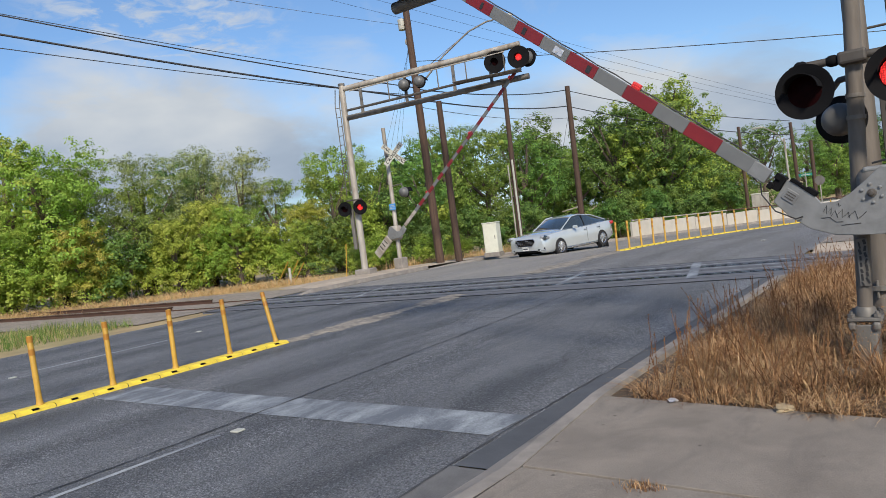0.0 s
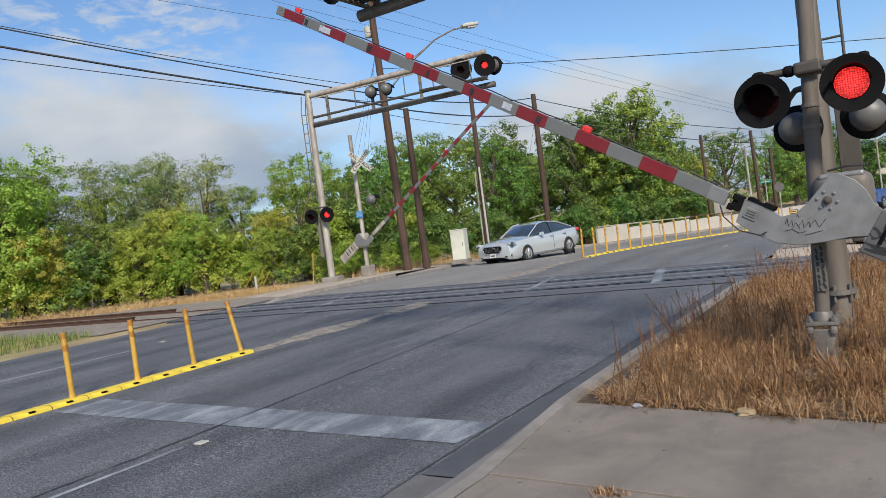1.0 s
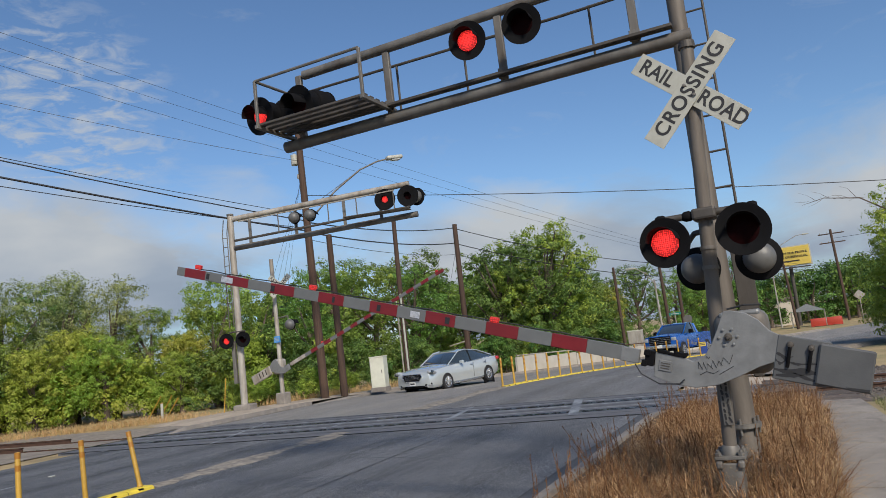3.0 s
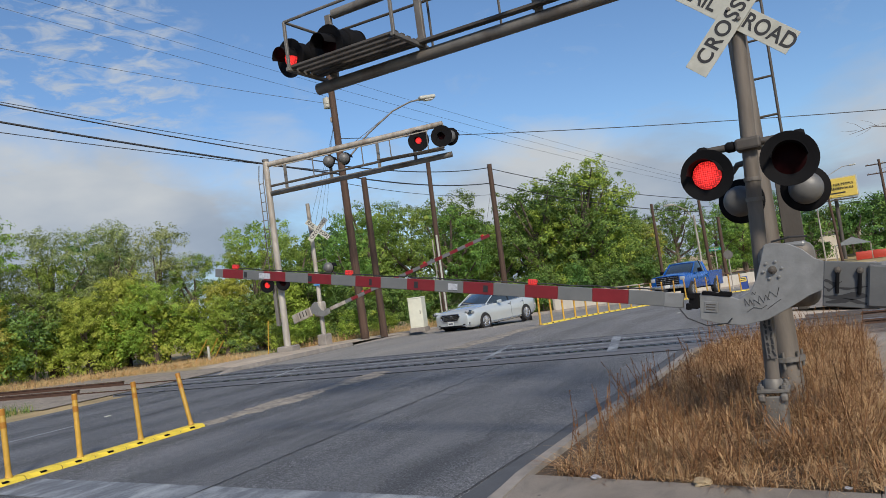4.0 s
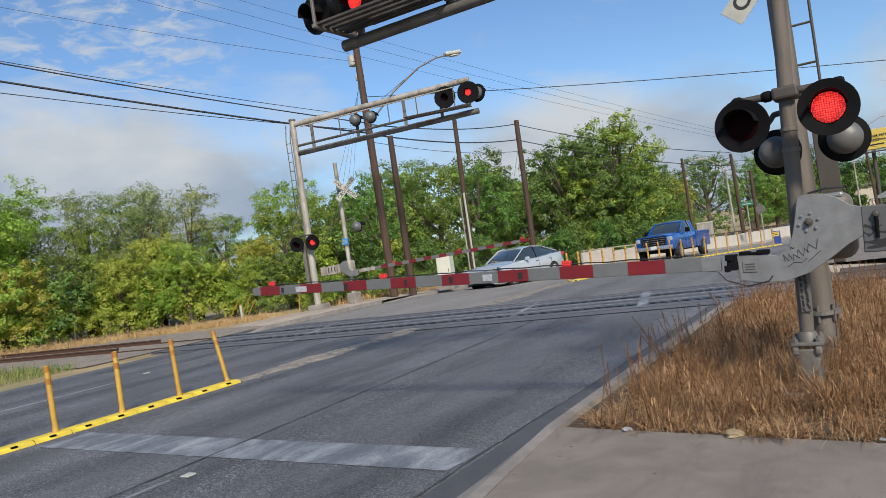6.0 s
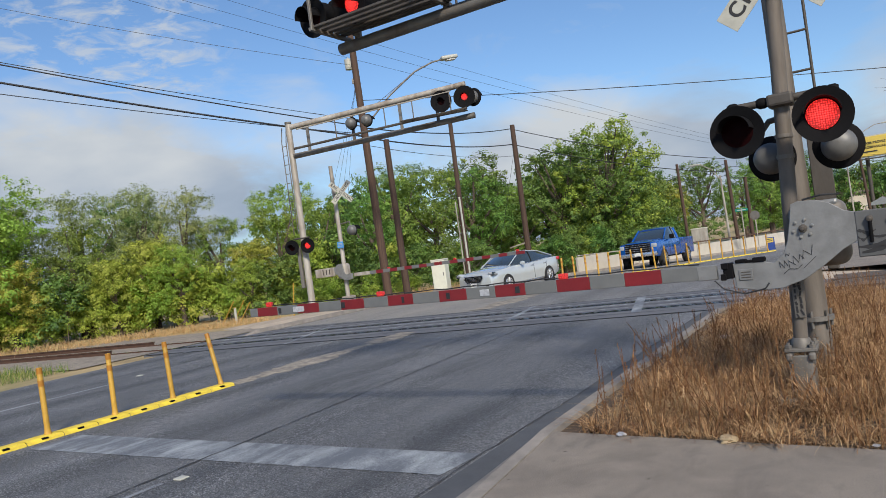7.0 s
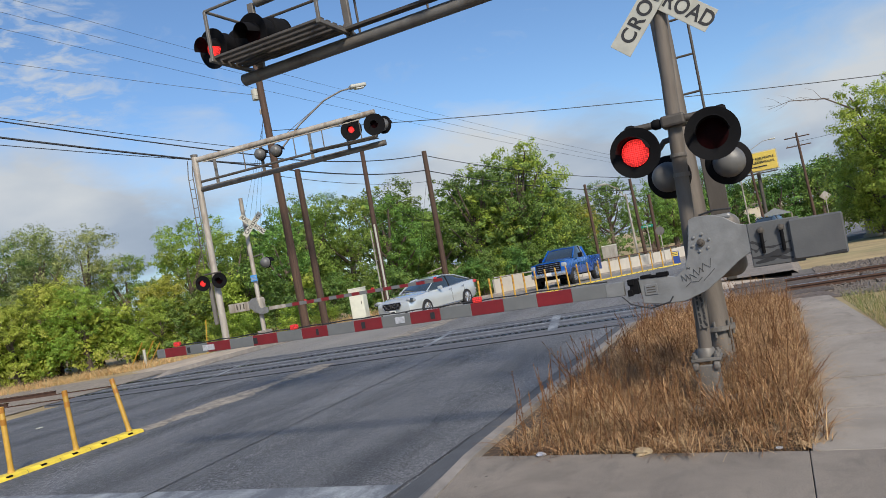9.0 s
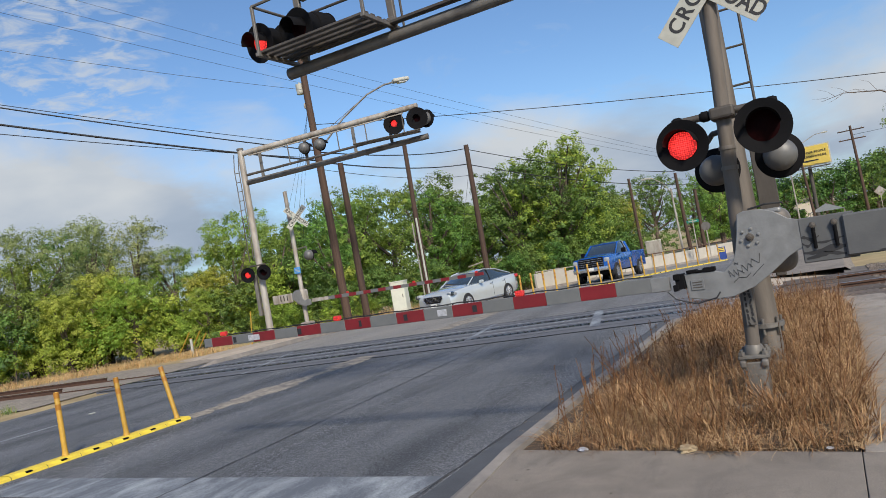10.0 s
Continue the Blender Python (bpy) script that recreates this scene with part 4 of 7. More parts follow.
part("post", tubed([on(0.50), on(0.9), on(1.35), on(2.4), on(3.84)], [0.052, 0.054, 0.057, 0.058, 0.054], 20), M_column, mast, "stained steel post", True)
part("post_cap", tubed([on(3.84), on(3.90)], [0.07, 0.064], 20), M_steel_dark, mast)
FX = on(0.5)[0]
part("sleeve", tubed([on(0.50), on(0.56), on(0.58)], [0.075, 0.072, 0.06], 20), M_steel, mast, "", True)
foot = bmesh.new()
box(foot, (FX, 0, 0.02), (0.40, 0.40, 0.04), bevel=0.008)
part("foot_plate", foot, M_steel, mast)
part("hinge_plate", boxed((FX, 0, 0.395), (0.23, 0.22, 0.03), 0.006), M_steel, mast)
for sx in (-1, 1):
    part("foot_web", plate([(-0.13, 0.0), (0.13, 0.0), (0.10, 0.38), (-0.10, 0.38)], 0.016), M_steel, mast, m=pose(FX + sx * 0.085 - 0.008 * sx, 0, 0.02, 0, 0, 90))
for sx in (-1, 1):
    for sy in (-1, 1):
        bm = tubed([(FX + sx * 0.085, sy * 0.085, 0.36), (FX + sx * 0.085, sy * 0.085, 0.455)], 0.014, 8)
        tube(bm, [(FX + sx * 0.085, sy * 0.085, 0.412), (FX + sx * 0.085, sy * 0.085, 0.436)], 0.027, 6)
        part("bolt", bm, M_steel, mast)
for z in (1.98, 2.14):
    part("clamp_band", tubed([on(z), on(z + 0.03)], [0.066, 0.066], 20), M_steel, mast)
part("warning_plate", boxed((0.0, -0.064, 0.92), (0.075, 0.010, 0.36), 0.004), M_steel, mast, "worn strip with black strokes", m=pose(-0.012, 0, -0.1))
for k in range(14):
    part("plain_bar", boxed((0, 0, 0), (rng.uniform(0.012, 0.02), 0.004, rng.uniform(0.03, 0.055)), 0.0015), M_ink, mast, m=pose(-0.012 + (0.018 if k % 2 else -0.016), -0.0715, 0.66 + 0.024 * k, 0, rng.uniform(-25, 25), 0))
part("foot_cover", boxed((FX, -0.112, 0.19), (0.155, 0.02, 0.34), 0.01, seg=2), M_steel, mast, "stained steel cover of the foot")
for sx in (-0.08, 0.08):
    part("foot_lug", boxed((FX + sx, -0.125, 0.35), (0.05, 0.05, 0.06), 0.015, seg=2), M_steel, mast)

# lamp arm
ax = 0.055
arm = bmesh.new()
tube(arm, [(ax - 0.36, -0.06, 2.33), (ax + 0.36, -0.06, 2.33)], 0.03, 12)
tube(arm, [(ax - 0.36, -0.06, 2.33), (ax - 0.405, -0.06, 2.315), (ax - 0.42, -0.06, 2.27), (ax - 0.42, -0.06, 2.12)], 0.031, 12)
tube(arm, [(ax + 0.36, -0.06, 2.33), (ax + 0.385, -0.06, 2.30), (ax + 0.39, -0.06, 2.12)], 0.031, 12)
part("lamp_arm", arm, M_steel_dark, mast, "pipe arm of the lamps", True)
for fx, fz in ((ax - 0.345, 2.33), (ax - 0.42, 2.25), (ax - 0.13, 2.33), (ax + 0.36, 2.325), (ax + 0.39, 2.24)):
    part("pipe_fitting", lathe(bmesh.new(), [(0.0, -0.045), (0.03, -0.042), (0.043, -0.02), (0.043, 0.02), (0.03, 0.042), (0.0, 0.045)], pose(fx, -0.06, fz, 0, 0, 90) if fz > 2.3 else pose(fx, -0.06, fz, 90), 14), M_black, mast, "dark cast pipe fitting", True)
part("lamp_arm_clamp", boxed((ax, -0.01, 2.33), (0.19, 0.22, 0.095), 0.02, seg=2), M_steel_dark, mast)
h, f = signal_head(mast, ax - 0.31, -0.22, 2.125, -4)
FACES["left"].append(f)
h, f = signal_head(mast, ax + 0.285, -0.32, 2.13, 4)
FACES["right"].append(f)
h = rear_head(mast, ax - 0.15, 0.22, 1.91, 172)
h = rear_head(mast, ax + 0.34, 0.22, 1.93, 188)
part("rear_arm", tubed([(ax - 0.17, 0.10, 2.14), (ax - 0.12, 0.12, 2.2), (ax, 0.0, 2.2)], 0.024, 10), M_steel_dark, mast, "", True)
crossbuck(mast, 0.098, -0.085, 3.36, 0, -4, 0.84)

# gate machine
mech = bmesh.new()
box(mech, (PX - 0.55 + 0.09, 0.0, PZ - 0.1 - 0.06), (0.40, 0.30, 0.50), bevel=0.09, seg=4)
part("gate_machine", mech, M_steel, mast, "rounded cast gate machine housing", True)
part("machine_lid", boxed((PX - 0.55 + 0.09, -0.01, PZ - 0.1 + 0.165), (0.30, 0.25, 0.05), 0.02, seg=2), M_alu, mast)
part("machine_cable", tubed([(PX - 0.55 + 0.0, -0.05, PZ + 0.11), (PX - 0.42, -0.06, PZ + 0.13), (PX - 0.30, -0.02, PZ + 0.12)], 0.008, 6), M_wire, mast)

# moving gate arm; its own space has the pivot at the origin
crescent = [(-0.065, 0.186), (-0.02, 0.203), (0.10, 0.20), (0.19, 0.165), (0.275, 0.10), (0.37, 0.07), (0.37, -0.115), (0.25, -0.18), (0.12, -0.28), (-0.02, -0.375),
            (-0.18, -0.43), (-0.35, -0.435), (-0.507, -0.405), (-0.52, -0.215), (-0.36, -0.20), (-0.227, -0.235), (-0.15, -0.17), (-0.114, -0.078), (-0.085, 0.06)]
PIVOT = Vector((PX - 0.55, PY - 6.2 - 0.03, PZ - 0.1))
gate = part("gate_arm", plate(crescent, 0.035, 0.004), M_alu, mast, "lowering red and white striped gate arm on a cast bracket", m=Matrix.Translation(PIVOT))
part("pivot_cap", lathe(bmesh.new(), [(0.0, -0.045), (0.014, -0.042), (0.017, -0.02), (0.028, -0.018), (0.031, 0.0)], None, 18), M_steel_dark, gate, "", True)
for k in range(6):
    a = radians(60 * k + 15)
    part("bracket_bolt", lathe(bmesh.new(), [(0.0, -0.014), (0.010, -0.012), (0.012, 0.0)], None, 8), M_alu, gate, m=pose(0.066 * math.cos(a), 0, 0.066 * math.sin(a)))
part("maker_plate", boxed((-0.43, -0.004, -0.305), (0.10, 0.008, 0.085), 0.003), M_alu, gate)
for k in range(3):
    part("plain_bar", boxed((-0.43, -0.0095, -0.285 - 0.02 * k), (0.07, 0.003, 0.007)), M_steel_dark, gate)
# scratched scrawl: plain strokes, no words
def squiggle(x0, z0, x1, z1, n, amp, seed):
    r = random.Random(seed)
    pts = []
    for k in range(n):
        f = k / (n - 1)
        a = amp * (1 if k % 2 else -1) * r.uniform(0.4, 1.0)
        pts.append((x0 + (x1 - x0) * f - a * 0.35 + r.uniform(-0.006, 0.006), -0.002, z0 + (z1 - z0) * f + a))
    part("scrawl_stroke", tubed(pts, 0.0026, 4), M_ink, gate)


squiggle(-0.19, -0.26, -0.13, -0.25, 5, 0.035, 1)
squiggle(-0.135, -0.25, -0.09, -0.235, 3, 0.03, 2)
squiggle(-0.10, -0.23, -0.02, -0.20, 5, 0.042, 3)
squiggle(-0.03, -0.20, 0.06, -0.17, 4, 0.045, 4)
squiggle(-0.17, -0.315, -0.03, -0.27, 4, 0.012, 5)
squiggle(-0.03, -0.29, 0.07, -0.215, 2, 0.004, 6)
squiggle(-0.135, -0.185, -0.11, -0.18, 4, 0.012, 7)
cw1 = boxed((0.52, 0.02, -0.085), (0.36, 0.05, 0.33), 0.006)
part("counterweight", cw1, M_cw, gate, "grey counterweight plate with black drips")
part("counterweight", boxed((0.80, -0.005, -0.085), (0.36, 0.06, 0.30), 0.012), M_cw, gate, "grey counterweight plate")
for dx in (0.43, 0.57):
    part("u_bolt", tubed([(dx, -0.012, 0.02), (dx, -0.03, 0.0), (dx, -0.012, -0.15)], 0.013, 8), M_black, gate)
    part("bolt_head", lathe(bmesh.new(), [(0.0, -0.045), (0.02, -0.04), (0.024, -0.005)], None, 10), M_steel_dark, gate, m=pose(dx, 0, 0.02))
def drip(x0, x1, z, w, seed):
    """A ragged run of black paint across a plate."""
    r = random.Random(seed)
    n = 12
    up, low = [], []
    for k in range(n + 1):
        f = k / n
        x = x0 + (x1 - x0) * f
        t = w * (0.25 + 0.75 * math.sin(math.pi * min(1, 0.08 + f))) * r.uniform(0.45, 1.15)
        zz = z + 0.012 * math.sin(6 * f + seed)
        up.append((x, zz + t * 0.4))
        low.append((x, zz - t * 0.7))
    part("black_drip", plate(low + up[::-1], 0.003), M_ink, gate, "run of black paint", m=pose(0, -0.0065, 0))


drip(0.345, 0.46, -0.07, 0.030, 1)
drip(0.345, 0.42, -0.115, 0.022, 2)
drip(0.40, 0.695, -0.10, 0.020, 3)
drip(0.345, 0.70, -0.165, 0.050, 4)
drip(0.36, 0.66, -0.205, 0.030, 5)
part("black_drip", plate([(0.82, -0.215), (0.97, -0.205), (0.965, -0.222), (0.84, -0.232)], 0.003), M_ink, gate, "run of black paint", m=pose(0, -0.037, 0))
clamp = boxed((-0.555, 0.02, -0.265), (0.07, 0.10, 0.12), 0.004)
box(clamp, (-0.575, -0.02, -0.225), (0.05, 0.05, 0.045), bevel=0.004)
box(clamp, (-0.59, -0.02, -0.31), (0.04, 0.05, 0.05), bevel=0.004)
part("arm_clamp", clamp, M_black, gate, "dark clamp at the arm's root")
lump = boxed((-0.33, 0.03, -0.20), (0.09, 0.08, 0.035), 0.005)
box(lump, (-0.46, 0.03, -0.20), (0.08, 0.08, 0.025), bevel=0.004)
box(lump, (-0.40, 0.02, -0.205), (0.06, 0.06, 0.02), bevel=0.006)
part("arm_clamp_top", lump, M_rubber, gate)
ARM0, ARM1 = -0.62, -5.68
N_SEG = 16
root = -0.77
part("arm_root", boxed(((ARM0 + root) / 2 - 0.02, 0.02, -0.27), (root - ARM0 - 0.04 if root > ARM0 else ARM0 - root, 0.045, 0.115), 0.005), M_alu, gate, "dull aluminium root of the arm")
for k in range(N_SEG):
    x0, x1 = ARM1 + (root - ARM1) * k / N_SEG, ARM1 + (root - ARM1) * (k + 1) / N_SEG
    h = 0.098 + 0.018 * k / N_SEG
    part("stripe", boxed(((x0 + x1) / 2, 0.02, -0.265), (x1 - x0 - 0.001, 0.04, h), 0.003), M_red if k % 2 == 0 else M_armgrey, gate, "red sheeting" if k % 2 == 0 else "dull white sheeting")
part("arm_tip", boxed((ARM1 - 0.06, 0.02, -0.265), (0.118, 0.04, 0.094), 0.004), M_armgrey, gate, "bare grey end of the arm")
part("arm_cable", tubed([(ARM1 + 0.2 + (root - ARM1 - 0.2) * k / 24, 0.02, -0.205 + 0.008 * (k % 2) + 0.009 * k / 24) for k in range(25)], 0.006, 5), M_wire, gate)
part("root_cable", tubed([(-0.66, -0.03, -0.33), (-0.60, -0.03, -0.40), (-0.45, -0.03, -0.45), (-0.30, -0.03, -0.42), (-0.27, -0.02, -0.38)], 0.006, 6), M_wire, gate)
for x in (-5.50, -3.93, -1.93):
    part("arm_lamp", boxed((x, 0.02, -0.185), (0.085, 0.04, 0.05), 0.01, seg=2), M_armlamp, gate, "small lit red arm lamp")
for x, w in ((-5.05, 0.16), (-3.65, 0.03), (-2.72, 0.10), (-5.33, 0.04), (-4.42, 0.05), (-3.12, 0.04), (-2.38, 0.045)):
    part("sticker", boxed((x, -0.0025, -0.265), (w, 0.003, 0.06)), M_ink if w < 0.06 else M_foil, gate, "small unreadable sticker")

# ---- cantilever structure over the near lanes ----
CX, CY = 0.545, 7.25
cant = thing("cantilever_signal", pose(CX, CY, 0.1), "weathered steel cantilever over the road with red flashing lamps", "crossing signal", "crossing signals")
part("column", tubed([(0, 0, 0.05), (0, 0, 2.0), (0.0, 0, 5.4)], [0.112, 0.09, 0.08], 24), M_column, cant, "stained steel column", True)
part("base_flange", tubed([(0, 0, 0.46), (0, 0, 0.50)], 0.15, 24), M_steel, cant)
for k in range(6):
    a = radians(60 * k + 20)
    part("anchor_bolt", tubed([(0.128 * math.cos(a), 0.128 * math.sin(a), 0.40), (0.128 * math.cos(a), 0.128 * math.sin(a), 0.55)], 0.013, 8), M_steel, cant)
part("footing", tubed([(0, 0, -0.06), (0, 0, 0.06)], 0.3, 20), M_kerb, cant)
part("lower_pipe", tubed([(0.1, -0.04, 4.22), (-4.85, -0.04, 4.20)], 0.072, 18), M_steel, cant, "lower pipe of the arm", True)
part("upper_pipe", tubed([(0.1, -0.04, 5.08), (-4.49, -0.04, 5.06)], 0.058, 18), M_steel, cant, "upper pipe of the arm", True)
for x in (-0.42, -1.85, -3.29, -4.57):
    part("arm_upright", boxed((x, -0.04, 4.64), (0.085, 0.055, 0.86), 0.006), M_steel, cant)
    part("gusset", boxed((x, -0.075, 4.36), (0.11, 0.012, 0.12), 0.004), M_steel, cant)
part("walkway_edge", boxed((-2.2, -0.13, 4.33), (4.3, 0.10, 0.035), 0.005), M_steel_dark, cant)
part("hand_rail", tubed([(-4.7, 0.22, 4.95), (-1.2, 0.22, 4.92), (0.1, 0.2, 4.93)], 0.018, 8), M_steel_dark, cant)
for x in (-0.9, -2.4, -3.3):
    part("rail_post", tubed([(x, 0.22, 4.3), (x, 0.22, 4.94)], 0.015, 6), M_steel_dark, cant)
for k in range(5):
    part("walkway_bar", boxed((-4.02, -0.62 + 0.13 * k, 4.34), (1.5, 0.07, 0.03), 0.004), M_steel_dark, cant, "walkway plank bar")
for x in (-4.77, -3.29):
    part("walkway_bearer", boxed((x, -0.32, 4.31), (0.05, 0.75, 0.045), 0.004), M_steel, cant)
    part("guard_post", boxed((x, -0.66, 4.59), (0.035, 0.035, 0.58), 0.004), M_steel, cant)
part("guard_rail", tubed([(-4.77, -0.66, 4.88), (-3.29, -0.66, 4.88)], 0.018, 8), M_steel, cant)
part("guard_rail", tubed([(-4.77, -0.66, 4.88), (-4.77, 0.1, 4.9)], 0.018, 8), M_steel, cant)
for x, yaw, key in ((-4.95, -9, "left"), (-4.36, -9, "right"), (-2.10, 4, "left"), (-1.48, 4, "right")):
    h, f = signal_head(cant, x, -0.36, 4.56 if x < -3 else 4.70, yaw, 6, size=0.235 if x < -3 else 0.21, deep=x < -3)
    FACES[key].append(f)
part("lamp_bar", tubed([(-5.15, -0.1, 4.74), (-4.2, -0.1, 4.74)], 0.025, 8), M_steel_dark, cant)
for x in (-4.74, -4.28):
    signal_head(cant, x, 0.0, 4.6, 172, 0, 0.2, led=False, deep=True)
# ladder up the column
for dx in (0.05, 0.24):
    part("ladder_rail", tubed([(dx, 0.10, 2.0), (dx, 0.10, 5.6)], 0.013, 8), M_steel_dark, cant)
for k in range(9):
    part("rung", tubed([(0.05, 0.10, 2.35 + 0.36 * k), (0.24, 0.10, 2.35 + 0.36 * k)], 0.011, 8), M_steel_dark, cant)
part("ladder_guard", boxed((0.21, -0.02, 1.66), (0.17, 0.035, 1.07), 0.006), M_steel_dark, cant, "flat dark ladder guard plate")
part("junction_box", boxed((0.20, -0.02, 0.98), (0.09, 0.08, 0.15), 0.01), M_steel_dark, cant)

# ---- far cantilever and far gate ----
far_c = thing("cantilever_signal", pose(-17.0, 20.2, 0.05, 0, 0, 13.4), "sunlit grey steel cantilever with red lamps across the road", "crossing signal", "crossing signals")
part("column", tubed([(0, 0, 0.0), (0, 0, 3.0), (0, 0, 7.05)], [0.125, 0.118, 0.108], 20), M_steel_light, far_c, "silver painted column", True)
part("column_cap", tubed([(0, 0, 7.05), (0, 0, 7.12)], 0.125, 20), M_steel, far_c)
part("footing", boxed((0.02, 0, 0.08), (0.62, 0.62, 0.34), 0.03), M_kerb, far_c)
# upper pipe gets the lighter steel for the sunlight on it, lower the duller
part("upper_pipe", tubed([(0.1, 0, 6.92), (6.85, 0, 7.16)], 0.10, 16), M_steel_light, far_c, "", True)
part("lower_pipe", tubed([(0.1, 0, 5.84), (7.05, 0, 6.06)], 0.10, 16), M_steel, far_c, "", True)
part("walkway_edge", tubed([(0.3, -0.35, 6.05), (6.9, -0.35, 6.28)], 0.045, 8), M_steel_dark, far_c)
for x in (0.75, 2.55, 4.4, 5.75):
    part("arm_upright", boxed((x, 0, 6.42 + 0.034 * x), (0.10, 0.07, 1.05), 0.006), M_steel, far_c)
for x in (2.05, 3.95, 5.0, 6.35):
    part("guard_post", tubed([(x, -0.38, 6.02 + 0.033 * x), (x, -0.38, 6.72 + 0.033 * x)], 0.022, 6), M_steel, far_c)
part("guard_rail", tubed([(0.5, -0.38, 6.72), (6.4, -0.38, 6.93)], 0.022, 6), M_steel_light, far_c)
for k in range(4):
    part("walkway_bar", boxed((5.75, -0.72 + 0.14 * k, 6.20), (2.3, 0.09, 0.03), 0.004, pose(0, 0, 0)), M_steel_dark, far_c, "walkway plank bar")
for x, yaw, key in ((6.04, 16, "left"), (6.86, 16, "right")):
    h, f = signal_head(far_c, x, -0.35, 6.66, yaw - 13, 0, 0.37)
    FACES[key].append(f)
for x in (2.62, 3.22):
    rear_head(far_c, x, -0.25, 6.56, 168, 0.15, 1.5)
rear_head(far_c, 7.05, 0.05, 6.68, 160, 0.18, 1.7)
for x, key in ((-0.34, "left"), (0.30, "right")):
    h, f = signal_head(far_c, x, -0.30, 2.52, 16 - 13, 0, 0.275)
    FACES[key].append(f)
part("lamp_arm", tubed([(-0.34, -0.1, 2.82), (0.30, -0.1, 2.82)], 0.03, 8), M_steel_dark, far_c)
part("cable_box", boxed((-0.22, -0.05, 1.75), (0.12, 0.14, 1.5), 0.01), M_steel, far_c)
for dx in (-0.36, -0.18):
    part("ladder_rail", tubed([(dx, 0.0, 3.0), (dx, 0.0, 6.4), (dx + 0.08, 0, 6.95)], 0.018, 6), M_steel, far_c)
for k in range(10):
    part("rung", tubed([(-0.36, 0, 3.2 + 0.34 * k), (-0.18, 0, 3.2 + 0.34 * k)], 0.014, 6), M_steel, far_c)

far_m = thing("gate_mast", pose(-16.5, 21.7, 0.05), "silver steel gate mast with crossbuck sign across the road", "crossing signal", "crossing signals")
part("post", tubed([(0, 0, 0.3), (0, 0, 3.0), (-0.02, 0, 5.45)], [0.085, 0.08, 0.075], 16), M_steel_light, far_m, "", True)
part("pedestal", boxed((0.02, 0, 0.22), (0.40, 0.40, 0.48), 0.03), M_kerb, far_m)
crossbuck(far_m, 0.44, -0.14, 4.38, 50, -4, 0.86, M_sign)
part("sign_bracket", tubed([(0, -0.05, 4.35), (0.42, -0.10, 4.35)], 0.02, 8), M_steel, far_m)
part("info_sign", boxed((0.05, -0.12, 2.42), (0.30, 0.012, 0.24), 0.004), M_blue, far_m, "small blue information sign")
for k in range(3):
    part("plain_bar", boxed((0.05, -0.129, 2.47 - 0.05 * k), (0.22, 0.003, 0.018)), M_sign, far_m)
rear_head(far_m, 0.52, 0.15, 2.92, 172, 0.14, 1.5)
part("rear_arm", tubed([(0, 0.02, 3.2), (0.5, 0.05, 3.25), (0.52, 0.05, 3.05)], 0.025, 8), M_steel, far_m)
part("gate_machine", boxed((-0.08, 0.05, 1.42), (0.42, 0.36, 0.56), 0.09, seg=3), M_steel_light, far_m, "", True)
far_gate = part("gate_arm", plate([(-x, z) for x, z in reversed(crescent)], 0.04, 0.004), M_alu, far_m, "lowering red and white striped gate arm", m=Matrix.Translation((0.0, -0.22, 1.50)))
part("counterweight", boxed((-0.80, 0.02, -0.06), (0.95, 0.07, 0.34), 0.012), M_steel_light, far_gate, "pale counterweight plates")
for k in range(3):
    part("counterweight_bolt", boxed((-0.55 - 0.16 * k, -0.02, -0.04), (0.04, 0.02, 0.2), 0.004), M_steel_dark, far_gate)
part("arm_root", boxed((0.95, 0.02, -0.27), (0.75, 0.05, 0.13), 0.005), M_steel_light, far_gate)
FSEG = 20
for k in range(FSEG):
    x0, x1 = 1.3 + 6.35 * k / FSEG, 1.3 + 6.35 * (k + 1) / FSEG
    part("stripe", boxed(((x0 + x1) / 2, 0.02, -0.27), (x1 - x0 - 0.001, 0.04, 0.125 - 0.02 * k / FSEG), 0.003), M_red if k % 2 else M_armgrey, far_gate, "red sheeting" if k % 2 else "dull white sheeting")
for x in (2.2, 5.0, 7.4):
    part("arm_lamp", boxed((x, 0.02, -0.185), (0.10, 0.05, 0.06), 0.012), M_armlamp, far_gate, "small lit red arm lamp")

# ---- poles, cables, cabinet ----


def pole(x, y, z, h, r, lean=0.0, label="tall brown wooden utility pole", mat=None):
    t = thing("utility_pole", pose(x, y, z), label, "utility pole", "utility poles")
    part("shaft", tubed([(0, 0, 0), (lean * 0.5, 0, h * 0.5), (lean, 0, h)], [r, r * 0.88, r * 0.75], 14), mat or M_wood, t, "", True)
    return t


pa = pole(-15.85, 23.4, 0.02, 10.9, 0.17, -0.15)
for k, (dx, z) in enumerate(((-0.35, 9.55), (-0.3, 8.9))):
    part("insulator", lathe(bmesh.new(), [(0.0, -0.12), (0.05, -0.1), (0.06, 0.0), (0.04, 0.1), (0.0, 0.12)], pose(dx, 0, z, 90), 10), M_steel_light, pa)
part("transformer", lathe(bmesh.new(), [(0, -0.22), (0.15, -0.2), (0.16, 0.2), (0.05, 0.24), (0, 0.3)], pose(-0.42, 0, 9.6, 90), 14), M_sign, pa, "small white pole-top can", True)
lamp_arm = [(0.0, 0, 7.0), (0.75, 0.9, 8.2), (1.5, 1.8, 9.1), (2.0, 2.4, 9.45), (2.35, 2.75, 9.55)]
part("lamp_arm", tubed(lamp_arm, 0.035, 8), M_steel, pa, "curved street lamp arm", True)
part("lamp_brace", tubed([(0.0, 0, 7.5), (1.4, 1.7, 9.0)], 0.012, 6), M_steel, pa)
lh = bmesh.new()
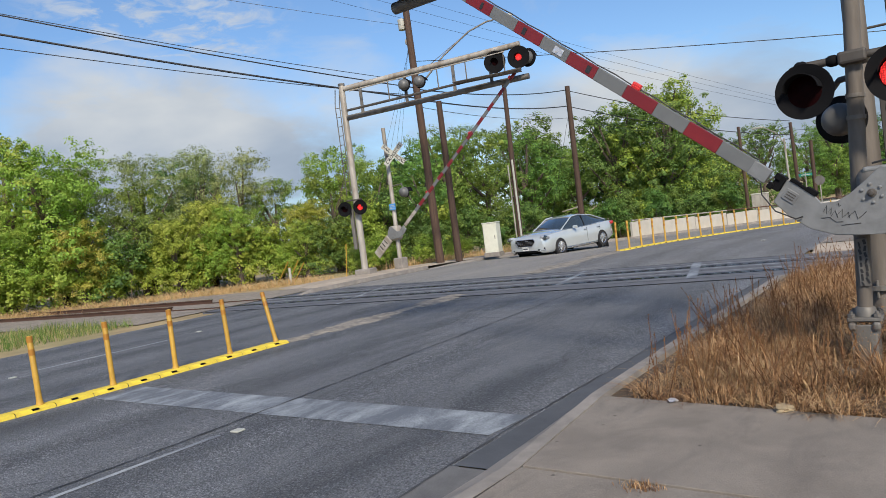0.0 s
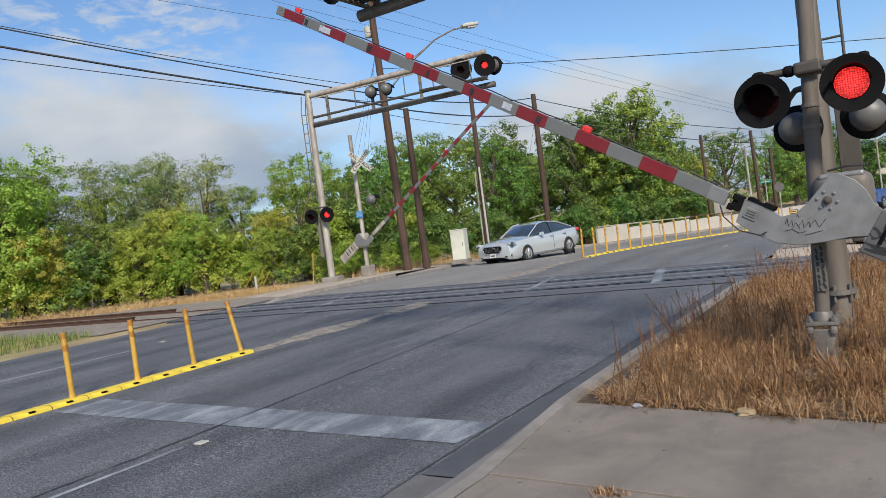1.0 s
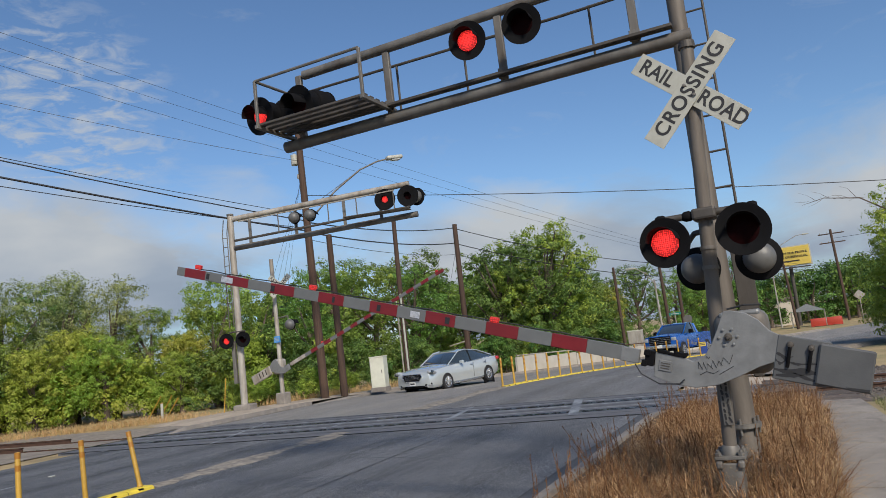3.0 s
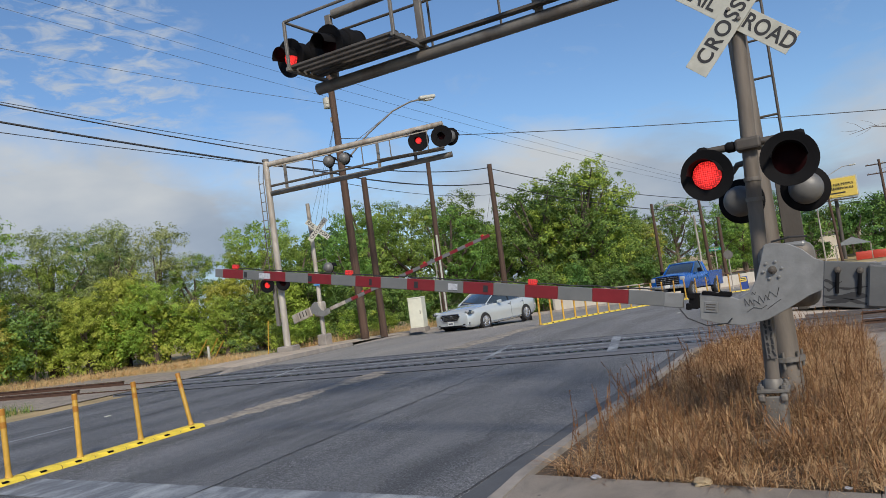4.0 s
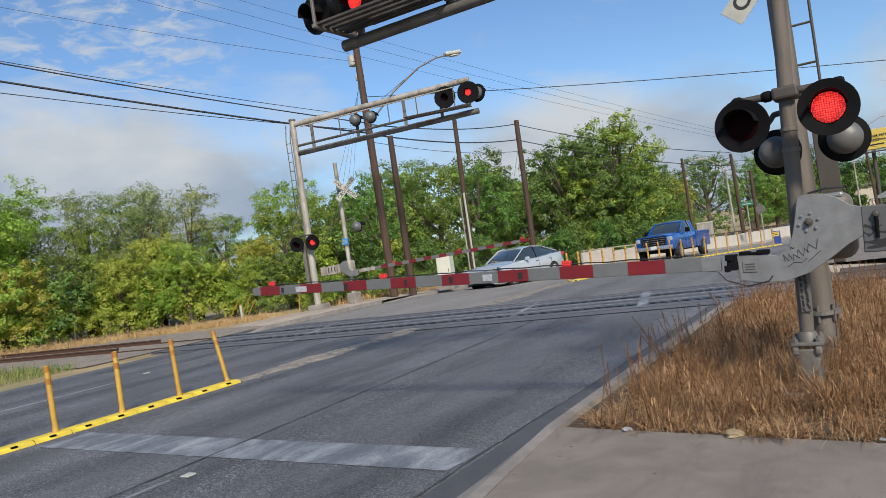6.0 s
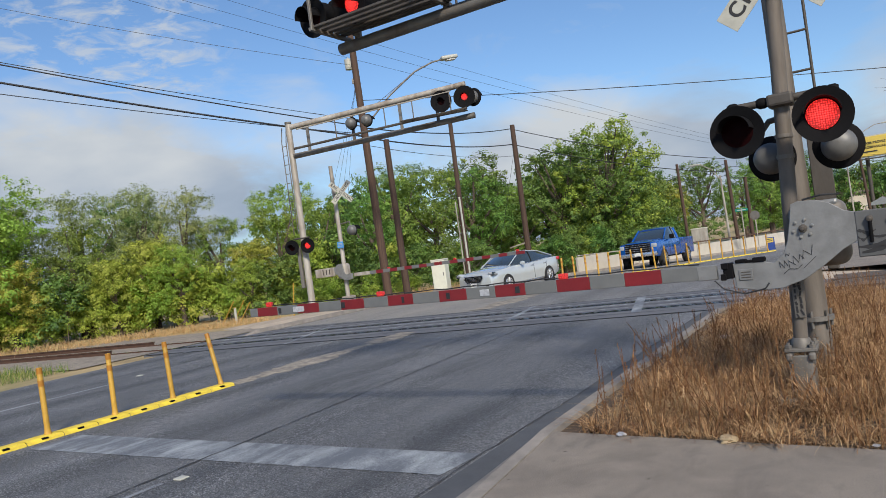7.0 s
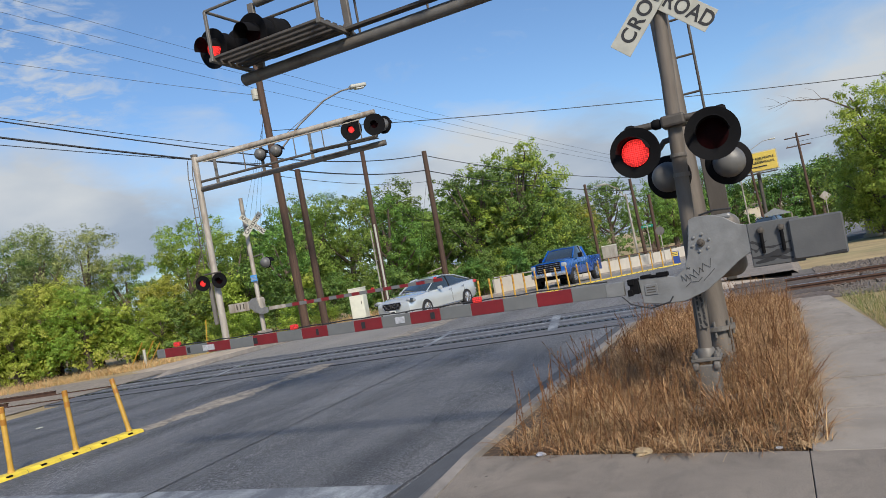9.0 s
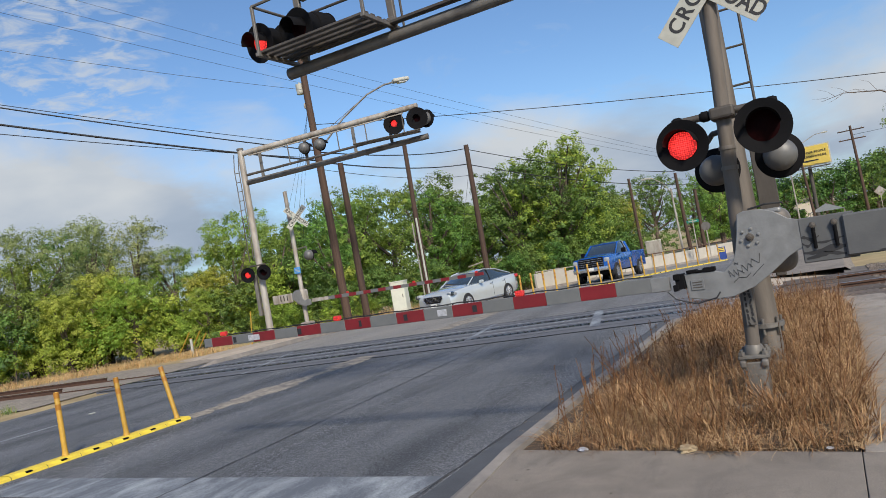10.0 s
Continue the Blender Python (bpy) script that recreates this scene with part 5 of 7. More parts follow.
box(lh, (0, 0, 0), (0.34, 0.72, 0.16), bevel=0.06, seg=3)
part("lamp_head", lh, M_sign, pa, "pale cobra-head street lamp", True, m=pose(2.5, 3.0, 9.62, 6, 0, -40))
part("lamp_lens", boxed((0, 0.05, -0.07), (0.24, 0.4, 0.08), 0.03, seg=2), M_bulb, pa, "", True, m=pose(2.5, 3.0, 9.6, 6, 0, -40))
pole(-15.25, 23.85, 0.02, 6.4, 0.15, -0.03)
pc = pole(-15.1, 28.7, -0.15, 7.55, 0.13, 0.1)
part("conduit", tubed([(0.12, -0.1, 0.2), (0.10, -0.1, 4.2)], 0.045, 8), M_sign, pc, "pale metal conduit")
part("conduit", tubed([(-0.12, -0.12, 0.2), (-0.13, -0.12, 4.0)], 0.03, 8), M_steel_light, pc, "pale metal conduit")
pd = pole(-17.3, 40.2, -0.5, 9.25, 0.19, 0.06)
part("side_bracket", tubed([(0, -0.1, 2.1), (-1.1, -0.2, 1.9)], 0.04, 6), M_steel_light, pd)
for x, y, h, r, ln in ((-10.1, 50.0, 6.3, 0.12, -0.1), (-7.7, 54.3, 6.4, 0.14, -0.15), (-6.75, 54.4, 5.0, 0.15, 0.0), (0.2, 78.0, 6.9, 0.14, -0.4), (5.2, 92.0, 10.2, 0.17, -0.3), (9.5, 120.0, 8.5, 0.16, 0.0)):
    p = pole(x, y, level(y), h, r, ln, "weathered wooden utility pole beside the road")
    if y > 90:
        for dz in (0.5, 1.5):
            part("cross_arm", boxed((ln, 0, h - dz), (2.6, 0.12, 0.12), 0.01), M_wood, p)
            for k in range(4):
                part("insulator", boxed((ln - 1.1 + 0.73 * k, 0, h - dz + 0.12), (0.07, 0.07, 0.14), 0.015), M_steel_light, p)
for x, y, h, ax_, mat in ((-8.1, 53.5, 6.3, -1.6, M_steel_light), (-1.5, 88.0, 9.75, 3.6, M_steel_light)):
    lp = thing("street_lamp", pose(x, y, level(y)), "pale metal street lamp with a curved arm", "street lamp", "street lamps")
    part("shaft", tubed([(0, 0, 0), (-0.1, 0, h * 0.85)], [0.09, 0.06], 10), mat, lp)
    part("arm", tubed([(-0.1, 0, h * 0.8), (ax_ * 0.35, 0, h * 0.92), (ax_ * 0.8, 0, h), (ax_, 0, h + 0.03)], 0.035, 8), mat, lp)
    part("lamp_head", boxed((ax_ * 1.06, 0, h + 0.03), (0.65, 0.28, 0.14), 0.05, seg=2), M_sign, lp)


def cable(a, b, sag, r=0.012, label="black overhead cable between poles", n=14):
    pts = []
    for k in range(n + 1):
        f = k / n
        p = Vector(a).lerp(Vector(b), f)
        p.z -= sag * 4 * f * (1 - f)
        pts.append(p)
    ob = part("cable", tubed(pts, r, 5), M_wire)
    return tagged(ob, label, "cable", "overhead cables")


A0 = (-15.95, 23.4)
for (dz0, dz1, r) in ((9.46, 7.05, 0.022), (8.90, 6.65, 0.034), (8.50, 6.75, 0.014), (9.50, 7.30, 0.012)):
    a, b = Vector((-20.58, 10.08, dz0)), Vector((*A0, dz1))
    cable(b + (a - b) * 1.75 - Vector((0, 0, 0.2)), b, 0.28, r)
for z0, z1, r in ((7.0, 8.55, 0.026), (6.6, 7.6, 0.03), (6.3, 6.9, 0.012)):
    cable((*A0, z0), (-17.4, 40.2, z1), 0.25, r)
    cable((-17.4, 40.2, z1), (-7.85, 54.3, z1 - 3.0), 0.35, r * 0.9)
for k in range(3):
    cable((-29.5 + k * 0.6, 6.0, 18.2 - 1.1 * k), (-9.0 + 0.5 * k, 58.0, 7.6 - 0.5 * k), 0.5, 0.007, "thin high overhead cable")
cable((*A0, 8.1), (14.0, 31.5, 4.6), 0.35, 0.014)
cable((-30, 6.0, 14.6), (*A0, 9.5), 0.3, 0.008, "thin high overhead cable")
for k in range(4):
    cable((*A0, 9.3 - 0.15 * k), (-17.6 - 0.35 * k, 23.0, 1.6 + 0.4 * k), 0.0, 0.005, "loose wire down from the pole")
cable((-15.1, 28.7, 5.8), (-17.35, 40.2, 4.5), 0.5, 0.012)
cable((-17.35, 40.1, 7.0), (-18.6, 38.4, 0.3), 0.0, 0.009, "thin guy wire of the pole")
for k in range(3):
    cable((-7.8, 54.3, 5.0 - 0.4 * k), (0.0, 78.0, 5.6 - 0.3 * k), 0.5, 0.014)
    cable((0.0, 78.0, 5.6 - 0.3 * k), (9.4, 120.0, 6.6 - 0.3 * k), 0.6, 0.016)
    cable((-7.8, 54.3, 5.2 - 0.4 * k), (-34.0, 62.0, 4.6 - 0.4 * k), 0.6, 0.016)
cable((5.0, 92.0, 8.2), (30.0, 70.0, 8.6), 0.5, 0.018)

cab = thing("utility_cabinet", pose(-14.35, 25.1, 0.06, 0, 0, 12), "pale cream metal utility cabinet on a concrete plinth", "utility cabinet")
part("plinth", boxed((0, 0, 0.05), (0.66, 0.60, 0.18), 0.01), M_kerb, cab)
part("body", boxed((0, 0, 0.72), (0.58, 0.52, 1.18), 0.02), M_cab, cab)
part("lid", boxed((0, 0, 1.33), (0.62, 0.56, 0.05), 0.015), M_cab, cab)
part("door_edge", boxed((0.0, -0.263, 0.72), (0.50, 0.008, 1.06), 0.003), M_cab, cab)
part("handle", boxed((0.20, -0.272, 0.75), (0.03, 0.02, 0.14), 0.004), M_steel, cab)


def marker_posts():
    for x, y, h, lean, mat in ((-20.5, 19.7, 0.62, 0, M_sign), (-21.2, 19.6, 1.15, -42, M_yellow), (-20.9, 19.9, 1.1, -40, M_yellow), (-20.4, 19.75, 1.0, -42, M_yellow), (-18.35, 20.6, 1.25, -8, M_yellow)):
        t = thing("marker_post", pose(x, y, 0.0, 0, -lean, 0), "thin leaning utility marker post in the grass", "marker post", "marker posts")
        part("shaft", tubed([(0, 0, -0.02), (0, 0, h)], 0.05 if mat is M_sign else 0.02, 8), mat, t)
        part("cap", tubed([(0, 0, h), (0, 0, h + 0.03)], 0.055 if mat is M_sign else 0.023, 8), M_yellow, t)


marker_posts()

# ---- vehicles ----


def wheel(parent, x, y, r, w, name="wheel"):
    side = 1 if x > 0 else -1
    tyre = lathe(bmesh.new(), [(r * 0.62, -w / 2), (r * 0.93, -w / 2), (r, -w * 0.36), (r, w * 0.36), (r * 0.93, w / 2), (r * 0.62, w / 2)], None, 28)
    wh = part(name, tyre, M_tyre, parent, "black tyre", True, pose(x, y, r, 0, 0, 90 * side))
    part("rim", lathe(bmesh.new(), [(r * 0.64, -w * 0.46), (r * 0.60, -w * 0.40), (r * 0.55, -w * 0.18), (0.0, -w * 0.2)], None, 24), M_steel, wh, "grey rim barrel", True)
    for k in range(10):
        a = 2 * math.pi * k / 10
        part("spoke", boxed((r * 0.36, -w * 0.40, 0), (r * 0.54, 0.03, r * 0.13), 0.008), M_chrome, wh, m=pose(0, 0, 0, 0, math.degrees(a), 0))
    part("rim_lip", lathe(bmesh.new(), [(r * 0.66, -w * 0.47), (r * 0.62, -w * 0.52), (r * 0.58, -w * 0.47)], None, 24), M_chrome, wh, "", True)
    part("hub", lathe(bmesh.new(), [(0, -w * 0.45), (r * 0.12, -w * 0.44), (r * 0.15, -w * 0.3)], None, 12), M_chrome, wh)
    return wh


def loft(sections):
    """A symmetrical shell through half sections: lists of (x, z) from the side up to the middle, at each y."""
    bm = bmesh.new()
    rows = []
    for y, half in sections:
        pts = [(x, z) for x, z in half]
        full = [(-x, z) for x, z in pts] + [(x, z) for x, z in reversed(pts)]
        rows.append([bm.verts.new((x, y, z)) for x, z in full])
    for a, b in zip(rows, rows[1:]):
        for k in range(len(a) - 1):
            bm.faces.new((a[k], b[k], b[k + 1], a[k + 1]))
    bm.faces.new(rows[0])
    bm.faces.new(list(reversed(rows[-1])))
    bmesh.ops.remove_doubles(bm, verts=bm.verts, dist=1e-4)
    bmesh.ops.recalc_face_normals(bm, faces=bm.faces)
    return bm


def arch(parent, x, y, r, mat=M_black):
    side = 1 if x > 0 else -1
    # body has no cut-out: a black half disc gives the wheel well's shade
    bm = lathe(bmesh.new(), [(0.0, 0.0), (r, 0.0), (r, 0.02)], None, 24, (radians(-12), radians(192)))
    part("wheel_well_shade", bm, mat, parent, "black half disc for the shaded wheel well", m=pose(x, y, 0, 0, 0, 90 * side))


def sedan(m, paint, label, grp, suv=False):
    up = 0.18 if suv else 0.0
    t = thing("car", m, label, "car", grp)
    W = 0.93

    def sec(w, zs, zb, zt, crown=0.03):
        return [(w * 0.88, zs), (w * 0.985, zs + 0.10), (w, (zs + zb) / 2), (w * 0.985, zb - 0.08), (w * 0.93, zb), (w * 0.6, zt), (0, zt + crown)]
    z = up
    body = loft([
        (-2.43, sec(0.62, 0.32 + z, 0.68 + z, 0.72 + z)), (-2.38, sec(0.79, 0.23 + z, 0.75 + z, 0.78 + z)), (-2.22, sec(0.88, 0.20 + z, 0.81 + z, 0.85 + z)),
        (-1.9, sec(0.92, 0.19 + z, 0.86 + z, 0.92 + z)), (-1.4, sec(W, 0.19 + z, 0.90 + z, 0.97 + z)), (-0.85, sec(W, 0.19 + z, 0.93 + z, 0.99 + z)),
        (0.0, sec(W, 0.18 + z, 0.92 + z, 0.96 + z)), (0.9, sec(W, 0.18 + z, 0.95 + z, 0.99 + z)), (1.5, sec(W, 0.20 + z, 0.98 + z, 1.02 + z)),
        (2.0, sec(0.90, 0.24 + z, 0.99 + z, 1.05 + z)), (2.3, sec(0.82, 0.30 + z, 0.97 + z, 1.03 + z)), (2.42, sec(0.66, 0.40 + z, 0.80 + z, 0.86 + z))])
    b = part("body", body, paint, t, "", True)
    H = 1.46 + up * (2.0 if suv else 1)
    # glass house with a painted roof

    def cab_sec(wb, zb, wr, zr):
        return [(wb, zb), ((wb + wr) / 2 + 0.02, (zb + zr) / 2), (wr, zr), (wr * 0.6, zr + 0.025), (0, zr + 0.04)]
    back = 0.35 if suv else 0.0
    stations = [(-1.06, cab_sec(0.70, 0.93 + z, 0.60, 0.95 + z)), (-0.22, cab_sec(0.83, 0.93 + z, 0.60, H - 0.075)), (0.15, cab_sec(0.84, 0.94 + z, 0.62, H - 0.03)),
                (0.62, cab_sec(0.84, 0.95 + z, 0.61, H - 0.045)), (1.10 + back, cab_sec(0.83, 0.97 + z, 0.59, H - 0.13 + up * 0.4)), (2.05 + back * 0.3, cab_sec(0.72, 1.02 + z, 0.56, 1.05 + z))]
    part("glass_house", loft(stations), M_glass, t, "dark tinted windows", True)
    roof = [(y, [(x * 1.012, zz + 0.008) for x, zz in half[2:]]) for y, half in stations[1:5]]
    roof = [(-0.26, [(x, zz - 0.012) for x, zz in roof[0][1]])] + roof[1:]
    rb = bmesh.new()
    rows = []
    for y, half in roof:
        full = [(-x, zz) for x, zz in half] + [(x, zz) for x, zz in reversed(half)]
        rows.append([rb.verts.new((x, y, zz)) for x, zz in full])
    for a, c in zip(rows, rows[1:]):
        for k in range(len(a) - 1):
            rb.faces.new((a[k], c[k], c[k + 1], a[k + 1]))
    out = bmesh.ops.extrude_face_region(rb, geom=list(rb.faces))
    bmesh.ops.translate(rb, vec=(0, 0, -0.03), verts=[v for v in out["geom"] if isinstance(v, bmesh.types.BMVert)])
    bmesh.ops.recalc_face_normals(rb, faces=rb.faces)
    part("roof", rb, paint, t, "", True)
    for sx in (-1, 1):
        part("pillar", tubed([(sx * 0.72, -1.06, 0.945 + z), (sx * 0.63, -0.22, H - 0.065), (sx * 0.645, 0.2, H - 0.022), (sx * 0.62, 1.10 + back, H - 0.12 + up * 0.4), (sx * 0.68, 2.05 + back * 0.3, 1.05 + z)], 0.024, 6), paint, t)
        part("pillar", tubed([(sx * 0.845, 0.32, 0.95 + z), (sx * 0.665, 0.38, H - 0.07)], 0.022, 6), M_black, t)
        part("window_trim", tubed([(sx * 0.84, -0.75, 0.925 + z), (sx * 0.862, 0.3, 0.945 + z), (sx * 0.82, 1.5, 1.0 + z)], 0.011, 6), M_chrome, t)
        part("mirror", boxed((sx * 0.99, -0.50, 0.99 + z), (0.20, 0.12, 0.13), 0.04, seg=2), paint, t, "", True)
        part("headlamp", boxed((0, 0, 0), (0.30, 0.56, 0.12), 0.05, seg=2), M_headlamp, t, "bright swept-back headlamp", True, pose(sx * 0.765, -2.12, 0.775 + z, -9, sx * 16, sx * 17))
        part("headlamp_lens", boxed((sx * 0.07, -0.20, 0.0), (0.13, 0.17, 0.135), 0.03, seg=2), M_glass, t, "dark lamp bowl", True, pose(sx * 0.765, -2.12, 0.775 + z, -9, sx * 16, sx * 17))
        part("fog_lamp", boxed((0, 0, 0), (0.30, 0.06, 0.07), 0.02), M_black, t, m=pose(sx * 0.70, -2.36, 0.36 + z, 0, sx * -10, sx * 24))
        part("bumper_blade", boxed((0, -0.02, -0.055), (0.34, 0.05, 0.022), 0.008), M_chrome, t, m=pose(sx * 0.70, -2.36, 0.36 + z, 0, sx * -10, sx * 24))
        part("tail_lamp", boxed((0, 0, 0), (0.32, 0.16, 0.14), 0.04, seg=2), M_taillamp, t, "red tail lamp", True, pose(sx * 0.76, 2.26, 0.90 + z, 8, 0, sx * -28))
        for y in (0.22, 1.12):
            part("door_handle", boxed((sx * 0.935, y, 0.82 + z), (0.03, 0.17, 0.025), 0.008), M_chrome, t)
            part("door_gap", boxed((sx * 0.929, y + 0.12, 0.60 + z), (0.006, 0.008, 0.58)), M_black, t)
        part("sill", boxed((sx * 0.90, 0.0, 0.23 + z), (0.05, 2.0, 0.05), 0.012), M_black if suv else M_chrome, t)
    grille = [(-0.47, 0.0), (-0.33, -0.15), (0.33, -0.15), (0.47, 0.0), (0.43, 0.10), (-0.43, 0.10)]
    part("grille", plate(grille, 0.05, 0.006), M_black, t, "dark grille with chrome bars", m=pose(0, -2.455, 0.655 + z, -8))
    for k in range(4):
        part("grille_bar", boxed((0, -2.462, 0.565 + 0.045 * k + z), (0.74, 0.012, 0.010), 0.003), M_chrome, t)
    part("grille_surround", tubed([(x * 1.03, -2.466, 0.655 + zz * 1.04 + z) for x, zz in grille + grille[:1]], 0.014, 6), M_chrome, t)
    part("bumper_intake", boxed((0, -2.39, 0.27 + z), (0.95, 0.05, 0.06), 0.02), M_black, t)
    part("number_plate", boxed((0, -2.465, 0.41 + z), (0.30, 0.012, 0.15), 0.004), M_plate, t)
    part("plain_bar", boxed((0, -2.473, 0.41 + z), (0.21, 0.003, 0.05)), M_ink, t)
    part("underbody", boxed((0, 0, 0.22 + z * 0.6), (1.5, 4.2, 0.12), 0.02), M_black, t)
    wr = 0.335 + up * 0.25
    for sx in (-1, 1):
        for y in (-1.45, 1.36):
            arch(t, sx * 0.915, y, wr + 0.055)
            wheel(t, sx * 0.85, y, wr, 0.215)
    return t


def pickup(m, label):
    t = thing("pickup_truck", m, label, "truck")

    def sec(w, zs, zb, zt):
        return [(w * 0.93, zs), (w, zs + 0.12), (w, (zs + zb) / 2), (w * 0.985, zb - 0.06), (w * 0.94, zb), (w * 0.6, zt), (0, zt + 0.02)]
    W = 1.0
    front = loft([(-2.95, sec(0.86, 0.55, 1.14, 1.18)), (-2.9, sec(0.95, 0.52, 1.22, 1.26)), (-2.6, sec(0.99, 0.50, 1.26, 1.32)), (-2.0, sec(W, 0.50, 1.28, 1.36)), (-1.5, sec(W, 0.50, 1.29, 1.39)), (-1.42, sec(W, 0.48, 1.30, 1.33)), (0.62, sec(W, 0.48, 1.32, 1.34))])
    part("body", front, M_truck, t, "", True)
    bed = bmesh.new()
    box(bed, (-0.96, 1.80, 0.90), (0.08, 2.30, 0.84), bevel=0.02)
    box(bed, (0.96, 1.80, 0.90), (0.08, 2.30, 0.84), bevel=0.02)
    box(bed, (0, 2.91, 0.90), (1.96, 0.07, 0.84), bevel=0.02)
    box(bed, (0, 0.72, 0.90), (1.96, 0.06, 0.72), bevel=0.02)
    box(bed, (0, 1.8, 0.66), (1.9, 2.2, 0.06))
    part("cargo_bed", bed, M_truck, t)

    def cab_sec(wb, zb, wr, zr):
        return [(wb, zb), ((wb + wr) / 2 + 0.015, (zb + zr) / 2), (wr, zr), (wr * 0.6, zr + 0.02), (0, zr + 0.03)]
    st = [(-1.46, cab_sec(0.82, 1.31, 0.72, 1.34)), (-0.56, cab_sec(0.91, 1.31, 0.70, 1.90)), (-0.2, cab_sec(0.92, 1.32, 0.72, 1.945)), (0.36, cab_sec(0.92, 1.32, 0.71, 1.93)), (0.64, cab_sec(0.90, 1.32, 0.69, 1.86))]
    part("glass_house", loft(st), M_glass, t, "dark tinted windows", True)
    rb = loft([(y, [(wr_ * 1.02, zr - 0.035), (wr_ * 0.97, zr + 0.01), (wr_ * 0.6, zr + 0.035), (0, zr + 0.045)]) for y, wr_, zr in ((-0.62, 0.70, 1.875), (-0.2, 0.72, 1.945), (0.36, 0.71, 1.93), (0.66, 0.69, 1.85))])
    part("roof", rb, M_truck, t, "", True)
    for sx in (-1, 1):
        part("pillar", tubed([(sx * 0.84, -1.46, 1.32), (sx * 0.72, -0.57, 1.90)], 0.04, 6), M_truck, t)
        part("pillar", tubed([(sx * 0.90, 0.56, 1.30), (sx * 0.70, 0.56, 1.87)], 0.09, 6), M_truck, t)
        part("pillar", tubed([(sx * 0.925, 0.0, 1.31), (sx * 0.73, 0.04, 1.93)], 0.03, 6), M_black, t)
        part("mirror", boxed((sx * 1.10, -0.92, 1.43), (0.24, 0.12, 0.24), 0.04, seg=2), M_black, t, "", True)
        part("headlamp", boxed((sx * 0.82, -2.87, 1.07), (0.26, 0.20, 0.22), 0.05, seg=2), M_headlamp, t, "clear headlamp", True)
        part("tail_lamp", boxed((sx * 0.93, 2.93, 1.02), (0.14, 0.06, 0.40), 0.02), M_taillamp, t)
        part("door_handle", boxed((sx * 1.0, 0.30, 1.10), (0.03, 0.17, 0.04), 0.008), M_black, t)
        for y in (-1.12, 0.55):
            part("door_gap", boxed((sx * 0.999, y, 0.86), (0.006, 0.012, 0.66)), M_black, t)
        for y in (-2.05, 1.72):
            arch(t, sx * 1.002, y, 0.53)
            wheel(t, sx * 0.915, y, 0.43, 0.27)
    part("grille", boxed((0, -2.95, 1.00), (1.32, 0.06, 0.46), 0.04, seg=2), M_black, t, "dark grille with chrome bars")
    for z in (0.86, 0.96, 1.06, 1.16):
        part("grille_bar", boxed((0, -2.985, z), (1.30, 0.02, 0.018), 0.006), M_chrome, t)
    part("bumper", boxed((0, -2.98, 0.66), (1.92, 0.18, 0.22), 0.05, seg=2), M_chrome, t, "bright front bumper", True)
    part("number_plate", boxed((0, -3.08, 0.68), (0.30, 0.012, 0.15), 0.004), M_plate, t)
    part("air_dam", boxed((0, -2.86, 0.46), (1.7, 0.1, 0.16), 0.02), M_black, t)
    part("rear_bumper", boxed((0, 3.0, 0.60), (1.8, 0.14, 0.18), 0.03), M_chrome, t)
    part("underbody", boxed((0, 0, 0.50), (1.5, 5.4, 0.18), 0.02), M_black, t)
    return t


car = sedan(pose(-12.08, 26.9, level(26.9), 0.8, 0, -11), M_car, "pale silver sedan with dark windows waiting at the crossing", "cars")
truck = pickup(Matrix(), "bright blue pickup truck behind the yellow posts")
suv = sedan(Matrix(), M_suv, "dark blue sport utility car on the road", "cars", True)

# ---- plants ----
nrng = np.random.default_rng(5)


def leaf_mesh(name, centres, normals, sizes, mat, aspect=0.62):
    n = len(centres)
    ref = nrng.normal(size=(n, 3))
    u = np.cross(normals, ref)
    u /= np.linalg.norm(u, axis=1)[:, None] + 1e-9
    v = np.cross(normals, u)
    s = sizes[:, None]
    fold = normals * s * 0.18
    p = np.stack([centres - u * s, centres + v * s * aspect + fold, centres + u * s, centres - v * s * aspect + fold], 1).reshape(-1, 3)
    me = bpy.data.meshes.new(name)
    me.vertices.add(4 * n)
    me.vertices.foreach_set("co", p.ravel())
    me.loops.add(4 * n)
    me.loops.foreach_set("vertex_index", np.arange(4 * n, dtype=np.int32))
    me.polygons.add(n)
    me.polygons.foreach_set("loop_start", np.arange(0, 4 * n, 4, dtype=np.int32))
    me.polygons.foreach_set("loop_total", np.full(n, 4, dtype=np.int32))
    me.update()
    me.validate()
    me.materials.append(mat)
    return me


